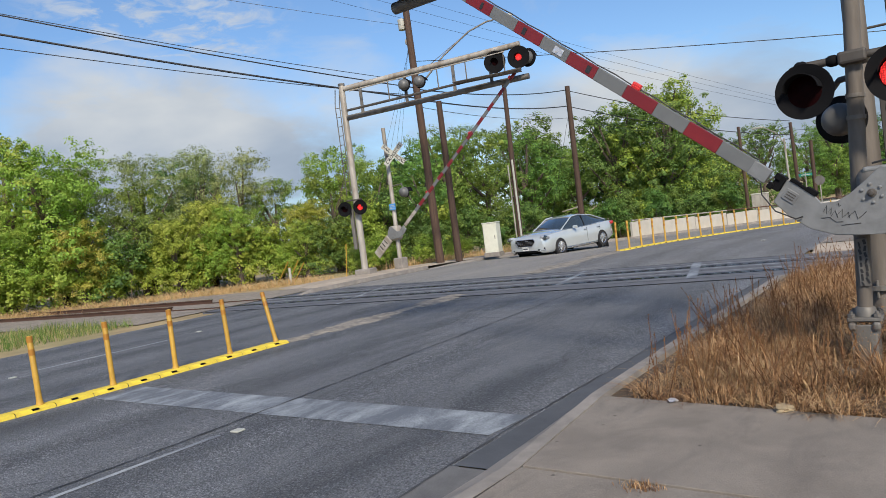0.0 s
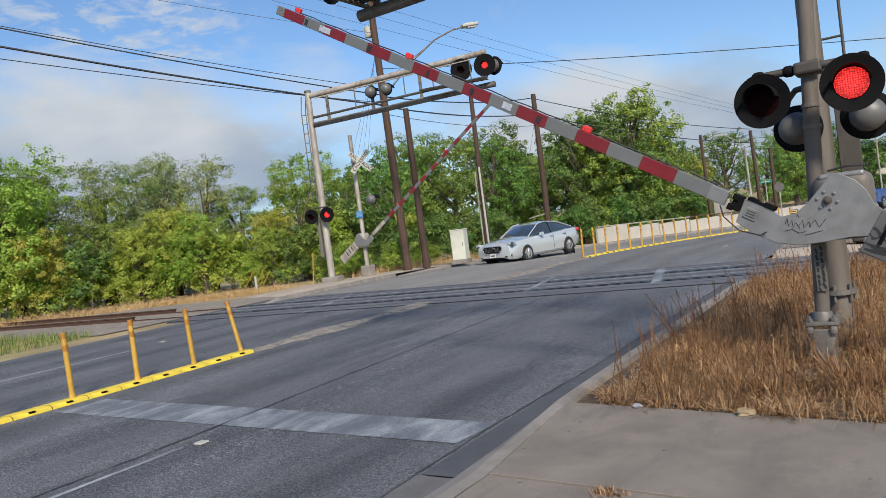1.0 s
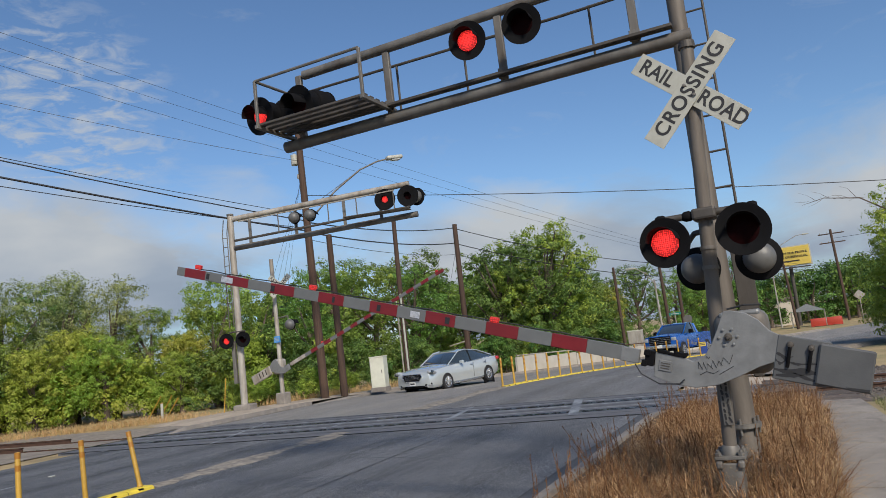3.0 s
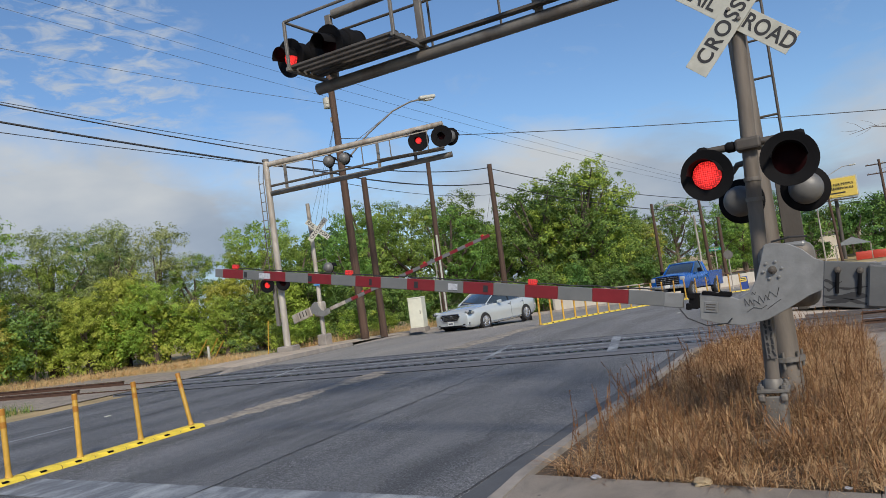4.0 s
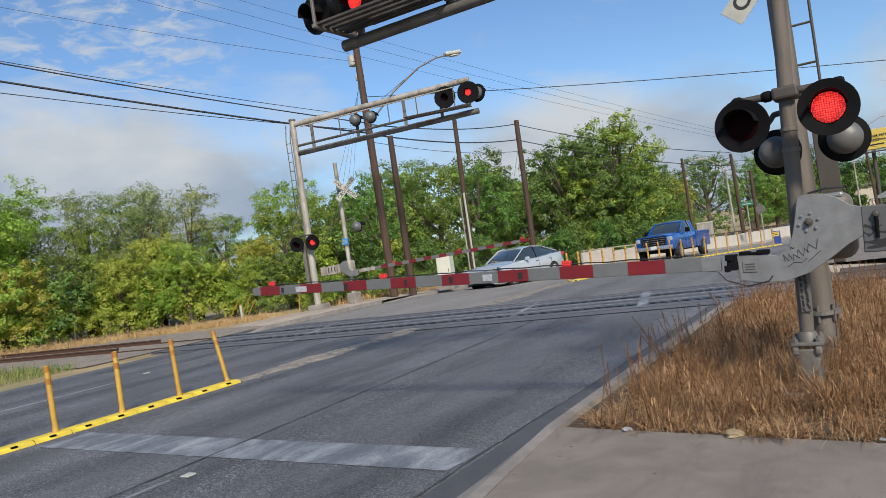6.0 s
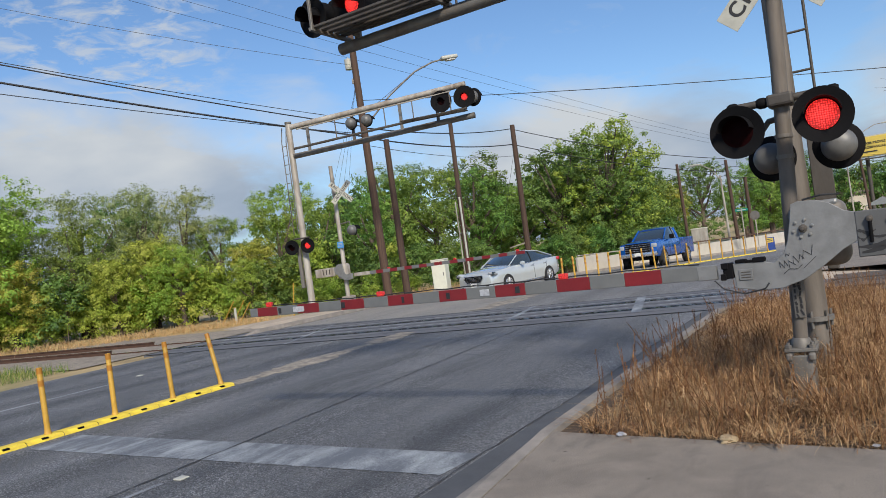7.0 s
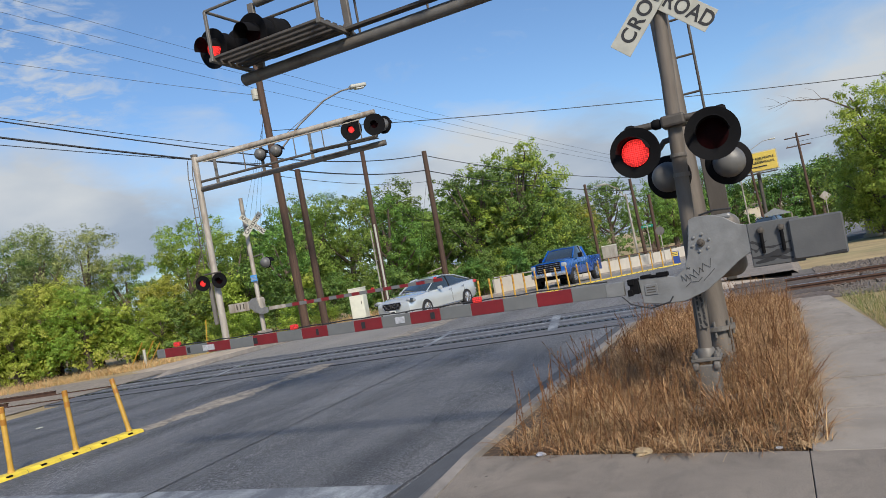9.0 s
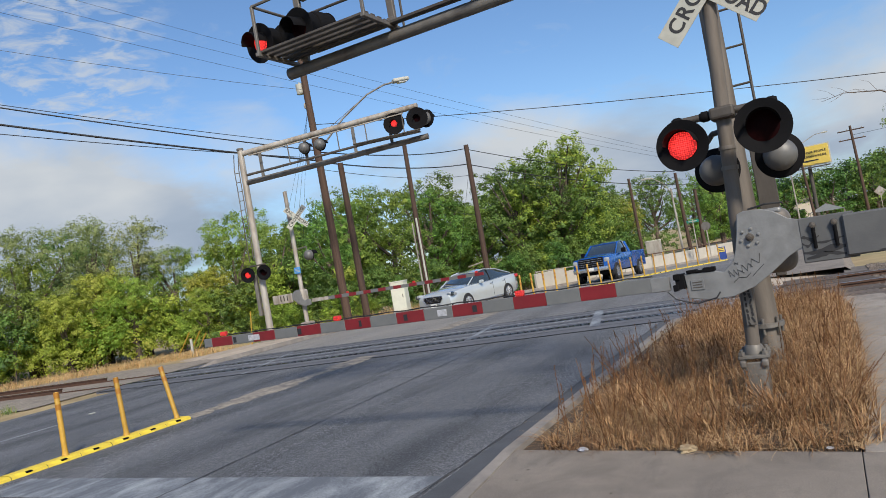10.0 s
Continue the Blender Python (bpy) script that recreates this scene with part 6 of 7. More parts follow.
def crown(h, spread, base, lobes, leaves, size, seed, ragged=0.35, bushy=False):
    """Leaves on the outer shells of many uneven lobes. Returns centres, normals, sizes, lobe centres."""
    r = np.random.default_rng(seed)
    cs, rs = [], []
    for k in range(lobes):
        f = r.random() ** 0.8
        z = base + (h - base) * (0.10 + 0.80 * f)
        width = spread * (1.0 - 0.75 * abs(f - (0.25 if bushy else 0.42)) ** 1.3) * (0.35 + 0.65 * r.random())
        a = r.random() * 2 * math.pi
        rad = spread * r.uniform(0.26, 0.48) * (1.1 - 0.45 * f)
        cs.append((math.cos(a) * width * 0.8, math.sin(a) * width * 0.8, min(z, h - rad * 0.8)))
        rs.append(rad)
    cs, rs = np.array(cs), np.array(rs)
    # sprigs on the lobes' outsides, then leaves about each sprig
    sprigs = max(50, leaves // 40)
    on_lobe = r.choice(lobes, sprigs, p=rs ** 2 / (rs ** 2).sum())
    d = r.normal(size=(sprigs, 3))
    d[:, 2] += 0.25
    d /= np.linalg.norm(d, axis=1)[:, None]
    bump = 1 + ragged * np.sin(d[:, 0] * 7 + on_lobe) * np.sin(d[:, 1] * 6 + 2 * on_lobe) * np.sin(d[:, 2] * 8 + on_lobe * 0.7)
    reach = rs[on_lobe] * bump * (0.50 + 0.56 * r.random(sprigs) ** 0.45)
    hub = cs[on_lobe] + d * reach[:, None] * np.array((1, 1, 0.85))
    wide = size * r.uniform(3.0, 6.2, sprigs)
    pick = r.integers(0, sprigs, leaves)
    e = r.normal(size=(leaves, 3))
    e /= np.linalg.norm(e, axis=1)[:, None]
    c = hub[pick] + e * (wide[pick] * (0.35 + 0.75 * r.random(leaves)))[:, None] * np.array((1, 1, 0.75))
    keep = c[:, 2] > (0.05 if bushy else base * 0.6)
    nrm = d[pick] * 0.7 + e * 0.60 + r.normal(size=(leaves, 3)) * 0.30 + np.array((0, 0, 0.45))
    nrm /= np.linalg.norm(nrm, axis=1)[:, None]
    sizes = size * r.uniform(0.6, 1.3, leaves)
    return c[keep], nrm[keep], sizes[keep], cs


def tree(name, h, spread, base, lobes, leaves, size, seed, mat, label, cat="tree", ragged=0.35, bushy=False, aspect=0.62):
    t = thing(name, Matrix(), label, cat, "trees along the railway" if cat == "tree" else "bushes")
    c, n, s, lobe_c = crown(h, spread, base, lobes, leaves, size, seed, ragged, bushy)
    r = random.Random(seed)
    bm = bmesh.new()
    rad = 0.035 * h if not bushy else 0.03
    top = Vector((r.uniform(-0.3, 0.3), r.uniform(-0.3, 0.3), h * 0.72))
    tube(bm, [(0, 0, -0.1), (top.x * 0.2, top.y * 0.2, h * 0.2), (top.x * 0.6, top.y * 0.6, h * 0.45), top], [rad, rad * 0.8, rad * 0.55, rad * 0.15], 8)
    for k in range(min(len(lobe_c), 9)):
        end = Vector(lobe_c[k])
        start = Vector((top.x * 0.3, top.y * 0.3, min(end.z * 0.6, h * 0.5)))
        mid = start.lerp(end, 0.5) + Vector((0, 0, -0.1 * h * 0.3))
        tube(bm, [start, mid, end], [rad * 0.45, rad * 0.3, rad * 0.1], 6)
    part("trunk", bm, M_bark, t, "", True)
    cr = new("crown", leaf_mesh("crown", c, n, s, mat, aspect))
    cr.parent = t
    return t


def leaf_bush(*args, **kw):
    return tree(*args, cat="bush", bushy=True, **kw)


KINDS = [
    tree("tree", 8.4, 3.4, 0.6, 38, 20000, 0.067, 1, M_leaf_a, "leafy bright green tree beside the railway"),
    tree("tree", 7.4, 2.7, 0.5, 34, 16500, 0.064, 2, M_leaf_b, "dense dark green tree beside the railway"),
    tree("tree", 7.2, 2.4, 0.5, 44, 18500, 0.072, 3, M_leaf_c, "feathery grey-green juniper tree", ragged=0.6, aspect=0.3),
    tree("tree", 8.0, 3.6, 0.4, 40, 18500, 0.072, 4, M_leaf_shaded, "broad tree with shade-darkened green leaves behind the road"),
    tree("tree", 6.4, 2.5, 0.3, 32, 17000, 0.065, 5, M_leaf_d, "yellow-green leafy tree in the sun"),
    tree("tree", 8.0, 3.8, 0.6, 26, 4200, 0.19, 6, M_leaf_shaded, "dark green tree far down the road"),
]
BUSHES = [
    leaf_bush("bush", 2.6, 1.5, 0.1, 18, 5200, 0.058, 21, M_leaf_a, "leafy green bush at the wood's edge"),
    leaf_bush("bush", 2.2, 1.4, 0.1, 18, 5200, 0.056, 22, M_leaf_a, "bright green bush at the wood's edge"),
    leaf_bush("bush", 3.0, 1.7, 0.1, 20, 5400, 0.058, 23, M_leaf_shaded, "dark green bush at the wood's edge"),
]
used = set()


def plant(kind, x, y, z, s, turn):
    src = kind
    m = pose(x, y, z, 0, 0, turn)
    if src not in used:
        used.add(src)
        src.matrix_basis = m
        src.scale = (s, s, s)
        return src
    ob = copy_thing(src, m)
    ob.scale = (s, s, s)
    return ob


prng = random.Random(3)
# wood on the left, beyond the tracks: (kind, x, y, scale)
for kind, x, y, s in (
        (4, -37.0, 11.8, 1.3), (4, -34.6, 12.6, 0.72), (0, -32.2, 13.8, 0.60), (4, -30.2, 16.6, 0.62), (4, -27.6, 19.6, 0.58), (0, -25.8, 21.6, 0.46), (4, -23.9, 23.9, 0.46), (0, -34.2, 15.4, 1.02), (0, -32.0, 16.6, 0.92), (2, -33.5, 19.0, 0.95), (2, -31.2, 20.6, 0.98), (1, -30.2, 19.6, 0.75),
        (2, -30.6, 23.2, 1.02), (2, -28.6, 24.4, 0.95), (4, -28.2, 22.0, 0.72), (1, -27.2, 25.2, 0.72), (0, -27.6, 30.5, 0.88), (1, -25.2, 31.5, 0.85),
        (4, -25.2, 25.6, 0.62), (1, -25.9, 28.2, 0.78), (1, -23.2, 28.2, 0.72), (1, -22.4, 31.5, 0.8), (3, -38.5, 20.0, 0.95), (3, -35.0, 25.5, 0.9),
        (1, -24.0, 36.5, 1.13), (1, -22.5, 38.0, 1.05), (1, -26.2, 38.5, 1.12), (1, -21.6, 42.0, 1.1), (3, -23.2, 44.5, 1.12), (1, -19.9, 45.6, 0.92),
        (3, -17.2, 46.6, 1.12), (3, -14.4, 47.6, 1.15), (0, -14.9, 48.4, 1.24), (1, -13.0, 50.4, 0.72), (3, -14.0, 53.0, 0.84), (1, -12.6, 56.0, 0.84),
        (4, -13.5, 58.0, 0.95), (3, -12.6, 68.0, 1.0), (1, -10.4, 76.0, 1.05), (1, -8.4, 79.0, 1.18), (3, -6.2, 84.0, 1.05), (3, -16.5, 62.0, 1.0), (0, -20.5, 54.0, 1.05)):
    plant(KINDS[kind], x, y, level(y) - 0.05, s, prng.uniform(0, 360))
# hedge of bushes along its foot
for k in range(30):
    f = k / 29
    x, y = -37.0 + 15.6 * f + prng.uniform(-0.5, 0.5), 8.5 + 18.0 * f + prng.uniform(-0.6, 0.6)
    plant(BUSHES[prng.choice((0, 1, 1, 0, 2))], x - 0.3, y + 0.9, -0.05, prng.uniform(0.7, 1.25), prng.uniform(0, 360))
for k in range(26):
    f = k / 25
    x, y = -20.8 + 8.3 * f + prng.uniform(-0.5, 0.5), 27.5 + 19.0 * f + prng.uniform(-0.6, 0.6)
    if 0.40 < f < 0.66:
        continue
    plant(BUSHES[prng.choice((2, 2, 2, 2, 0))], x - 0.4, y + 0.3, level(y) - 0.05, prng.uniform(0.6, 1.15), prng.uniform(0, 360))
for k in range(4):
    plant(BUSHES[prng.choice((0, 2, 2))], -13.0 + 0.75 * k + prng.uniform(-0.3, 0.3), 47.0 + 1.7 * k, level(50) - 0.05, prng.uniform(0.8, 1.25), prng.uniform(0, 360))
for x, y, s in ((-17.9, 22.8, 0.55), (-19.2, 23.2, 0.7), (-17.2, 24.6, 0.6), (-16.6, 26.2, 0.5), (-18.6, 21.6, 0.5)):
    plant(BUSHES[1], x, y, -0.02, s, prng.uniform(0, 360))
# distant trees and the tree on the right
for k in range(16):
    x = -14 + 3.0 * k + prng.uniform(-1, 1)
    plant(KINDS[5], x, 104 + prng.uniform(-8, 10), -1.0, prng.uniform(0.75, 1.05), prng.uniform(0, 360))
for x, y, s in ((-2.6, 92.0, 0.72), (2.0, 97.0, 0.7), (6.6, 99.0, 0.8), (-5.5, 84.0, 0.75), (8.4, 106.0, 0.9)):
    plant(KINDS[5], x, y, -0.95, s, prng.uniform(0, 360))
for x, y, s in ((-19.6, 50.5, 1.0), (-24.5, 50.0, 1.0), (-28.5, 44.0, 1.0), (-27.0, 36.0, 0.85), (-16.0, 55.0, 0.95)):
    plant(KINDS[5], x, y, level(y) - 0.05, s, prng.uniform(0, 360))
right_tree = None
for kind, x, y, s in ((0, 5.7, 33.5, 0.74), (4, 5.0, 34.6, 0.75), (1, 7.2, 36.0, 0.9), (0, 7.2, 30.6, 0.7), (3, 10.6, 40.0, 0.95)):
    right_tree = right_tree or plant(KINDS[kind], x, y, -0.2, s, 0) if right_tree is None else (plant(KINDS[kind], x, y, -0.2, s, prng.uniform(0, 360)), right_tree)[1]
bare = bmesh.new()
tube(bare, [(-1.2, -0.5, 6.6), (-2.6, -0.7, 7.6), (-4.3, -0.8, 7.9), (-5.4, -0.8, 7.7)], [0.05, 0.035, 0.02, 0.008], 5)
for f in range(9):
    bx0 = -2.4 - 0.33 * f
    tube(bare, [(bx0, -0.75, 7.55 + 0.05 * f if f < 5 else 7.85), (bx0 - 0.35, -0.75 + 0.2 * (f % 3 - 1), 7.9 + 0.3 * (f % 2) - 0.25 * (f % 3 == 0)), (bx0 - 0.75, -0.75 + 0.3 * (f % 3 - 1), 8.0 + 0.4 * (f % 2) - 0.5 * (f % 3 == 0))], [0.014, 0.009, 0.004], 4)
part("bare_branch", bare, M_bark, right_tree, "bare grey branch")
for x, y in ((4.9, 33.4), (4.9, 35.8), (5.9, 31.6)):
    plant(BUSHES[0], x, y, -0.2, 0.9, prng.uniform(0, 360))


def blades(name, count, place, height, width, mat, label, bend=0.35, seed=1, shorter=False):
    """Thousands of bent grass blades as one object."""
    r = np.random.default_rng(seed)
    base = np.array([place(r) for _ in range(count)])
    h = r.uniform(*height, count) * (0.6 + 0.4 * r.random(count))
    if shorter:
        h *= np.clip((base[:, 0] + 1.2) / 0.75, 0.3, 1.0) * np.clip((base[:, 1] - 4.6) / 1.0, 0.45, 1.0)
        h *= np.where((abs(base[:, 0] - 0.6) < 0.35) & (abs(base[:, 1] - 5.85) < 0.55), 0.5, 1.0)
    a = r.random(count) * 2 * math.pi
    lean = np.stack([np.cos(a), np.sin(a), 0 * a], 1) * (h * bend * r.uniform(0.1, 1.4, count))[:, None]
    side = np.stack([-np.sin(a), np.cos(a), 0 * a], 1) * (r.uniform(*width, count) / 2)[:, None]
    up = np.zeros((count, 3))
    up[:, 2] = h
    mid, tip = base + lean * 0.3 + up * 0.55, base + lean + up
    p = np.stack([base - side, base + side, mid + side * 0.8, mid - side * 0.8, tip], 1).reshape(-1, 3)
    faces = []
    for k in range(count):
        n = 5 * k
        faces += [(n, n + 1, n + 2, n + 3), (n + 3, n + 2, n + 4)]
    me = bpy.data.meshes.new(name)
    me.from_pydata(p.tolist(), [], faces)
    me.materials.append(mat)
    return tagged(new(name, me), label, "grass", kind="stuff")


def in_bed(r):
    while True:
        x, y = r.uniform(-1.02, 1.18), 4.85 + 7.6 * r.random() ** 1.15
        if y > bed_edge(x) + 0.04 and (r.random() > 0.25 or x > -0.8):
            return (x, y, 0.08)


clump_rng = np.random.default_rng(77)
CLUMPS = [in_bed(clump_rng) for _ in range(230)]


def bed_tall(r):
    x, y, z = CLUMPS[int(r.random() * len(CLUMPS))]
    x, y = x + r.normal() * 0.06, y + r.normal() * 0.06
    return (min(max(x, -1.02), 1.18), max(y, bed_edge(x) + 0.15), z)


def edge_spill(r):
    y = 4.95 + 6.5 * r.random()
    return (1.12 + 0.16 * r.random(), y, 0.12)


blades("dry_grass", 24000, in_bed, (0.05, 0.26), (0.003, 0.008), M_drygrass, "matted dry brown grass in the kerbside bed", 1.9, 1, True)
blades("dry_grass", 3200, bed_tall, (0.22, 0.50), (0.003, 0.006), M_drygrass, "tall dry grass stalks in the kerbside bed", 0.6, 2, True)
blades("dry_straw", 5200, in_bed, (0.10, 0.30), (0.003, 0.006), M_straw_bed, "pale broken straw lying over the dry grass", 3.0, 12, True)
blades("dry_grass", 900, edge_spill, (0.06, 0.24), (0.004, 0.010), M_drygrass, "dry grass spilling over the pavement edge", 1.8, 3)


def tussocks(name, centres, per, reach, rise, mat, label, seed):
    """Tufts whose blades arch out of one crown and droop at the tips."""
    r = np.random.default_rng(seed)
    verts, faces = [], []
    for x, y, z in centres:
        k = r.uniform(0.7, 1.3)
        low = min(1.0, max(0.4, (x + 1.25) / 0.7)) * min(1.0, max(0.5, (y - 4.5) / 1.1))
        swirl = r.uniform(0, 2 * math.pi)
        for _ in range(per):
            a = swirl + r.normal() * 1.15
            out = reach * k * r.uniform(0.35, 1.25)
            up_ = rise * k * low * r.uniform(0.5, 1.25)
            w = r.uniform(0.0022, 0.0048)
            sx, sy = -math.sin(a) * w, math.cos(a) * w
            bend = a + r.normal() * 0.25
            bx, by = x + r.normal() * 0.03, y + r.normal() * 0.03
            n = len(verts)
            for f in (0.0, 0.3, 0.6, 0.85, 1.0):
                g = f * f
                px = bx + (math.cos(a) * (f - g) + math.cos(bend) * g) * out
                py = by + (math.sin(a) * (f - g) + math.sin(bend) * g) * out
                pz = z + up_ * (2.2 * f - 1.45 * g)
                t = 1.0 - 0.8 * f
                verts += [(px - sx * t, py - sy * t, pz), (px + sx * t, py + sy * t, pz)]
            faces += [(n + 2 * j, n + 2 * j + 1, n + 2 * j + 3, n + 2 * j + 2) for j in range(4)]
    me = bpy.data.meshes.new(name)
    me.from_pydata(verts, [], faces)
    me.materials.append(mat)
    return tagged(new(name, me), label, "grass", kind="stuff")


tuft_rng = np.random.default_rng(41)
tussocks("dry_tussocks", [in_bed(tuft_rng) for _ in range(260)], 46, 0.26, 0.26, M_drygrass, "arching tufts of dry brown grass", 42)
tussocks("dry_tussocks", [in_bed(tuft_rng) for _ in range(120)], 26, 0.30, 0.20, M_straw_bed, "arching tufts of bleached straw", 43)
tussocks("dry_tussocks", [(1.10 + 0.12 * tuft_rng.random(), 4.9 + 5.5 * k / 22 + 0.1 * tuft_rng.random(), 0.12) for k in range(23)], 40, 0.24, 0.10, M_straw_bed, "flattened tufts lying over the pavement edge", 44)


def seed_stalks(count, seed):
    r = np.random.default_rng(seed)
    bm_v, bm_f = [], []
    for _ in range(count):
        x, y, z = in_bed(r)
        h = r.uniform(0.28, 0.62)
        dx, dy = r.normal() * 0.13, r.normal() * 0.13
        for k in range(56):
            f = 0.35 + 0.65 * k / 55
            c = np.array((x + dx * f, y + dy * f, z + h * f)) + r.normal(size=3) * 0.011 * (1.15 - f)
            e = r.normal(size=(3, 3)) * 0.0052
            n = len(bm_v)
            bm_v += [tuple(c + q) for q in e]
            bm_f.append((n, n + 1, n + 2))
        n = len(bm_v)
        bm_v += [(x - 0.003, y, z), (x + 0.003, y, z), (x + dx + 0.002, y + dy, z + h), (x + dx - 0.002, y + dy, z + h)]
        bm_f.append((n, n + 1, n + 2, n + 3))
    me = bpy.data.meshes.new("seed_heads")
    me.from_pydata(bm_v, [], bm_f)
    me.materials.append(M_seed)
    tagged(new("seed_heads", me), "dry brown seed heads above the grass", "grass", kind="stuff")


seed_stalks(430, 9)


def dry_flakes(count, seed):
    """Small curled dead leaves hanging all through the stalks."""
    r = np.random.default_rng(seed)
    base = np.array([in_bed(r) for _ in range(count)])
    top = 0.42 * np.clip((base[:, 0] + 1.2) / 0.75, 0.3, 1.0) * np.clip((base[:, 1] - 4.6) / 1.0, 0.45, 1.0)
    base[:, 2] += top * r.random(count) ** 0.8
    nrm = r.normal(size=(count, 3))
    nrm /= np.linalg.norm(nrm, axis=1)[:, None]
    me = leaf_mesh("dry_leaves", base, nrm, r.uniform(0.004, 0.012, count), M_drygrass, 0.22)
    tagged(new("dry_leaves", me), "curled dead brown leaves on the dry stalks", "grass", kind="stuff")


dry_flakes(36000, 31)


def strip_left(r):
    f = r.random()
    return (-34 + 14.5 * f + r.normal() * 0.7, 10.5 + 9.8 * f + r.normal() * 0.5, -0.03)


blades("straw_grass", 11000, strip_left, (0.10, 0.42), (0.006, 0.014), M_strawgrass, "pale straw grass beside the railway", 1.3, 4)


def near_track_left(r):
    return (-21 + 4.6 * r.random(), 6.0 + 4.6 * r.random(), -0.03)


blades("rough_grass", 5000, near_track_left, (0.08, 0.35), (0.006, 0.014), M_greengrass, "rough green and straw grass by the tracks", 0.6, 5)


def right_verge(r):
    f = r.random()
    return (2.16 - 0.3 * f + 2.6 * r.random() ** 1.3, 7.0 + 5.2 * f, 0.09)


blades("verge_grass", 7000, right_verge, (0.04, 0.20), (0.003, 0.008), M_verge, "short drying green and straw verge grass", 1.1, 6)


def roadside_far(r):
    s = 22 + 14 * r.random()
    p = beside(s, -9.0 - 2.4 * r.random())
    return (p[0], p[1], p[2])


blades("straw_grass", 5500, roadside_far, (0.15, 0.65), (0.006, 0.016), M_strawgrass, "pale straw grass behind the utility cabinet", 0.5, 7)

# ---- things far down the road ----
bill = thing("billboard", pose(0.3, 90.0, -1.4, 0, 0, -4), "yellow roadside billboard on a steel post", "billboard")
part("face", boxed((0, 0, 8.15), (4.3, 0.22, 2.05), 0.02), M_bill, bill)
part("frame_edge", boxed((0.0, 0.06, 8.15), (4.55, 0.2, 2.3), 0.02), M_sign, bill)
part("catwalk", boxed((0.0, -0.3, 6.85), (4.2, 0.6, 0.12), 0.01), M_steel_dark, bill)
part("post", tubed([(0, 0.3, 0), (0, 0.3, 7.2)], 0.2, 12), M_steel_dark, bill)
lettering("STOP FOR PEOPLE", 0.32, 0.01, "lettering", M_ink, bill, pose(0.45, -0.13, 8.5, 90))
lettering("IN CROSSWALKS.", 0.32, 0.01, "lettering", M_ink, bill, pose(0.55, -0.13, 8.05, 90))
part("plain_bar", boxed((0.1, -0.13, 7.6), (1.9, 0.02, 0.13)), M_ink, bill)

tent = thing("canopy_tent", pose(1.2, 84.0, -0.95), "grey pop-up canopy tent on the grass", "tent")
bm = bmesh.new()
vs = [bm.verts.new(p) for p in ((-1.6, -1.4, 1.55), (1.6, -1.4, 1.55), (1.6, 1.4, 1.55), (-1.6, 1.4, 1.55), (0, 0, 2.3))]
for a, b in ((0, 1), (1, 2), (2, 3), (3, 0)):
    bm.faces.new((vs[a], vs[b], vs[4]))
part("canopy", bm, M_tent, tent)
for sx in (-1.55, 1.55):
    for sy in (-1.35, 1.35):
        part("leg", tubed([(sx, sy, 0), (sx, sy, 1.56)], 0.04, 6), M_steel_light, tent)
for k in range(2):
    b = thing("plastic_barrier", pose(2.0 + 1.45 * k, 81.0 + 0.3 * k, -0.95), "red plastic road barrier standing on the grass", "road barrier", "red barriers")
    part("body", boxed((0, 0, 0.42), (1.36, 0.3, 0.70), 0.05, seg=2), M_orange, b, "", True)
    part("foot", boxed((0, 0, 0.04), (1.38, 0.55, 0.09), 0.02), M_orange, b)

for x, y, w, d, h, mat in ((-5.0, 118.0, 15, 8, 4.6, M_wallpaint), (14.0, 128.0, 12, 9, 4.2, M_brick), (-3.8, 98.0, 7, 6, 3.0, M_wallpaint)):
    hs = thing("house", pose(x, y, -0.95), "pale low building among the trees", "house", "distant buildings")
    part("wall", boxed((0, 0, h / 2), (w, d, h)), mat, hs)
    part("roof", boxed((0, 0, h + 0.12), (w + 0.6, d + 0.6, 0.24), 0.03), M_roof, hs)
    for k in range(3):
        part("window", boxed((-w * 0.3 + k * w * 0.3, -d / 2 - 0.01, h * 0.5), (1.3, 0.06, 1.1), 0.01), M_glass, hs)

sg = thing("stop_sign", pose(-5.9, 50.5, level(50.5)), "back of an octagonal road sign on a thin post", "road sign", "road signs")
part("post", tubed([(0, 0, 0), (0, 0, 2.5)], 0.035, 8), M_steel_light, sg)
part("plate", plate([(0.31 * math.cos(radians(45 * k + 22.5)), 0.31 * math.sin(radians(45 * k + 22.5))) for k in range(8)], 0.01), M_steel, sg, m=pose(0, -0.04, 2.25))
sg = thing("diamond_sign", pose(6.2, 86.0, -0.95), "back of a diamond warning sign on a post", "road sign", "road signs")
part("post", tubed([(0, 0, 0), (0, 0, 2.9)], 0.04, 8), M_steel_light, sg)
part("plate", plate([(0, -0.55), (0.55, 0), (0, 0.55), (-0.55, 0)], 0.012), M_steel_light, sg, m=pose(0, -0.05, 2.6))
sg = thing("street_name_sign", pose(-6.9, 52.0, level(52)), "green street name sign on a post", "road sign", "road signs")
part("post", tubed([(0, 0, 0), (0, 0, 2.9)], 0.035, 8), M_steel_light, sg)
part("plate", boxed((0.0, 0, 2.75), (0.8, 0.02, 0.18), 0.004), M_green_sign, sg)
part("plain_bar", boxed((0.0, -0.014, 2.75), (0.55, 0.006, 0.06)), M_sign, sg)
bn = thing("sandwich_board", pose(-4.7, 46.5, level(46.5)) @ Matrix.Scale(0.82, 4), "blue and yellow folding sign board beside the road", "sign board")
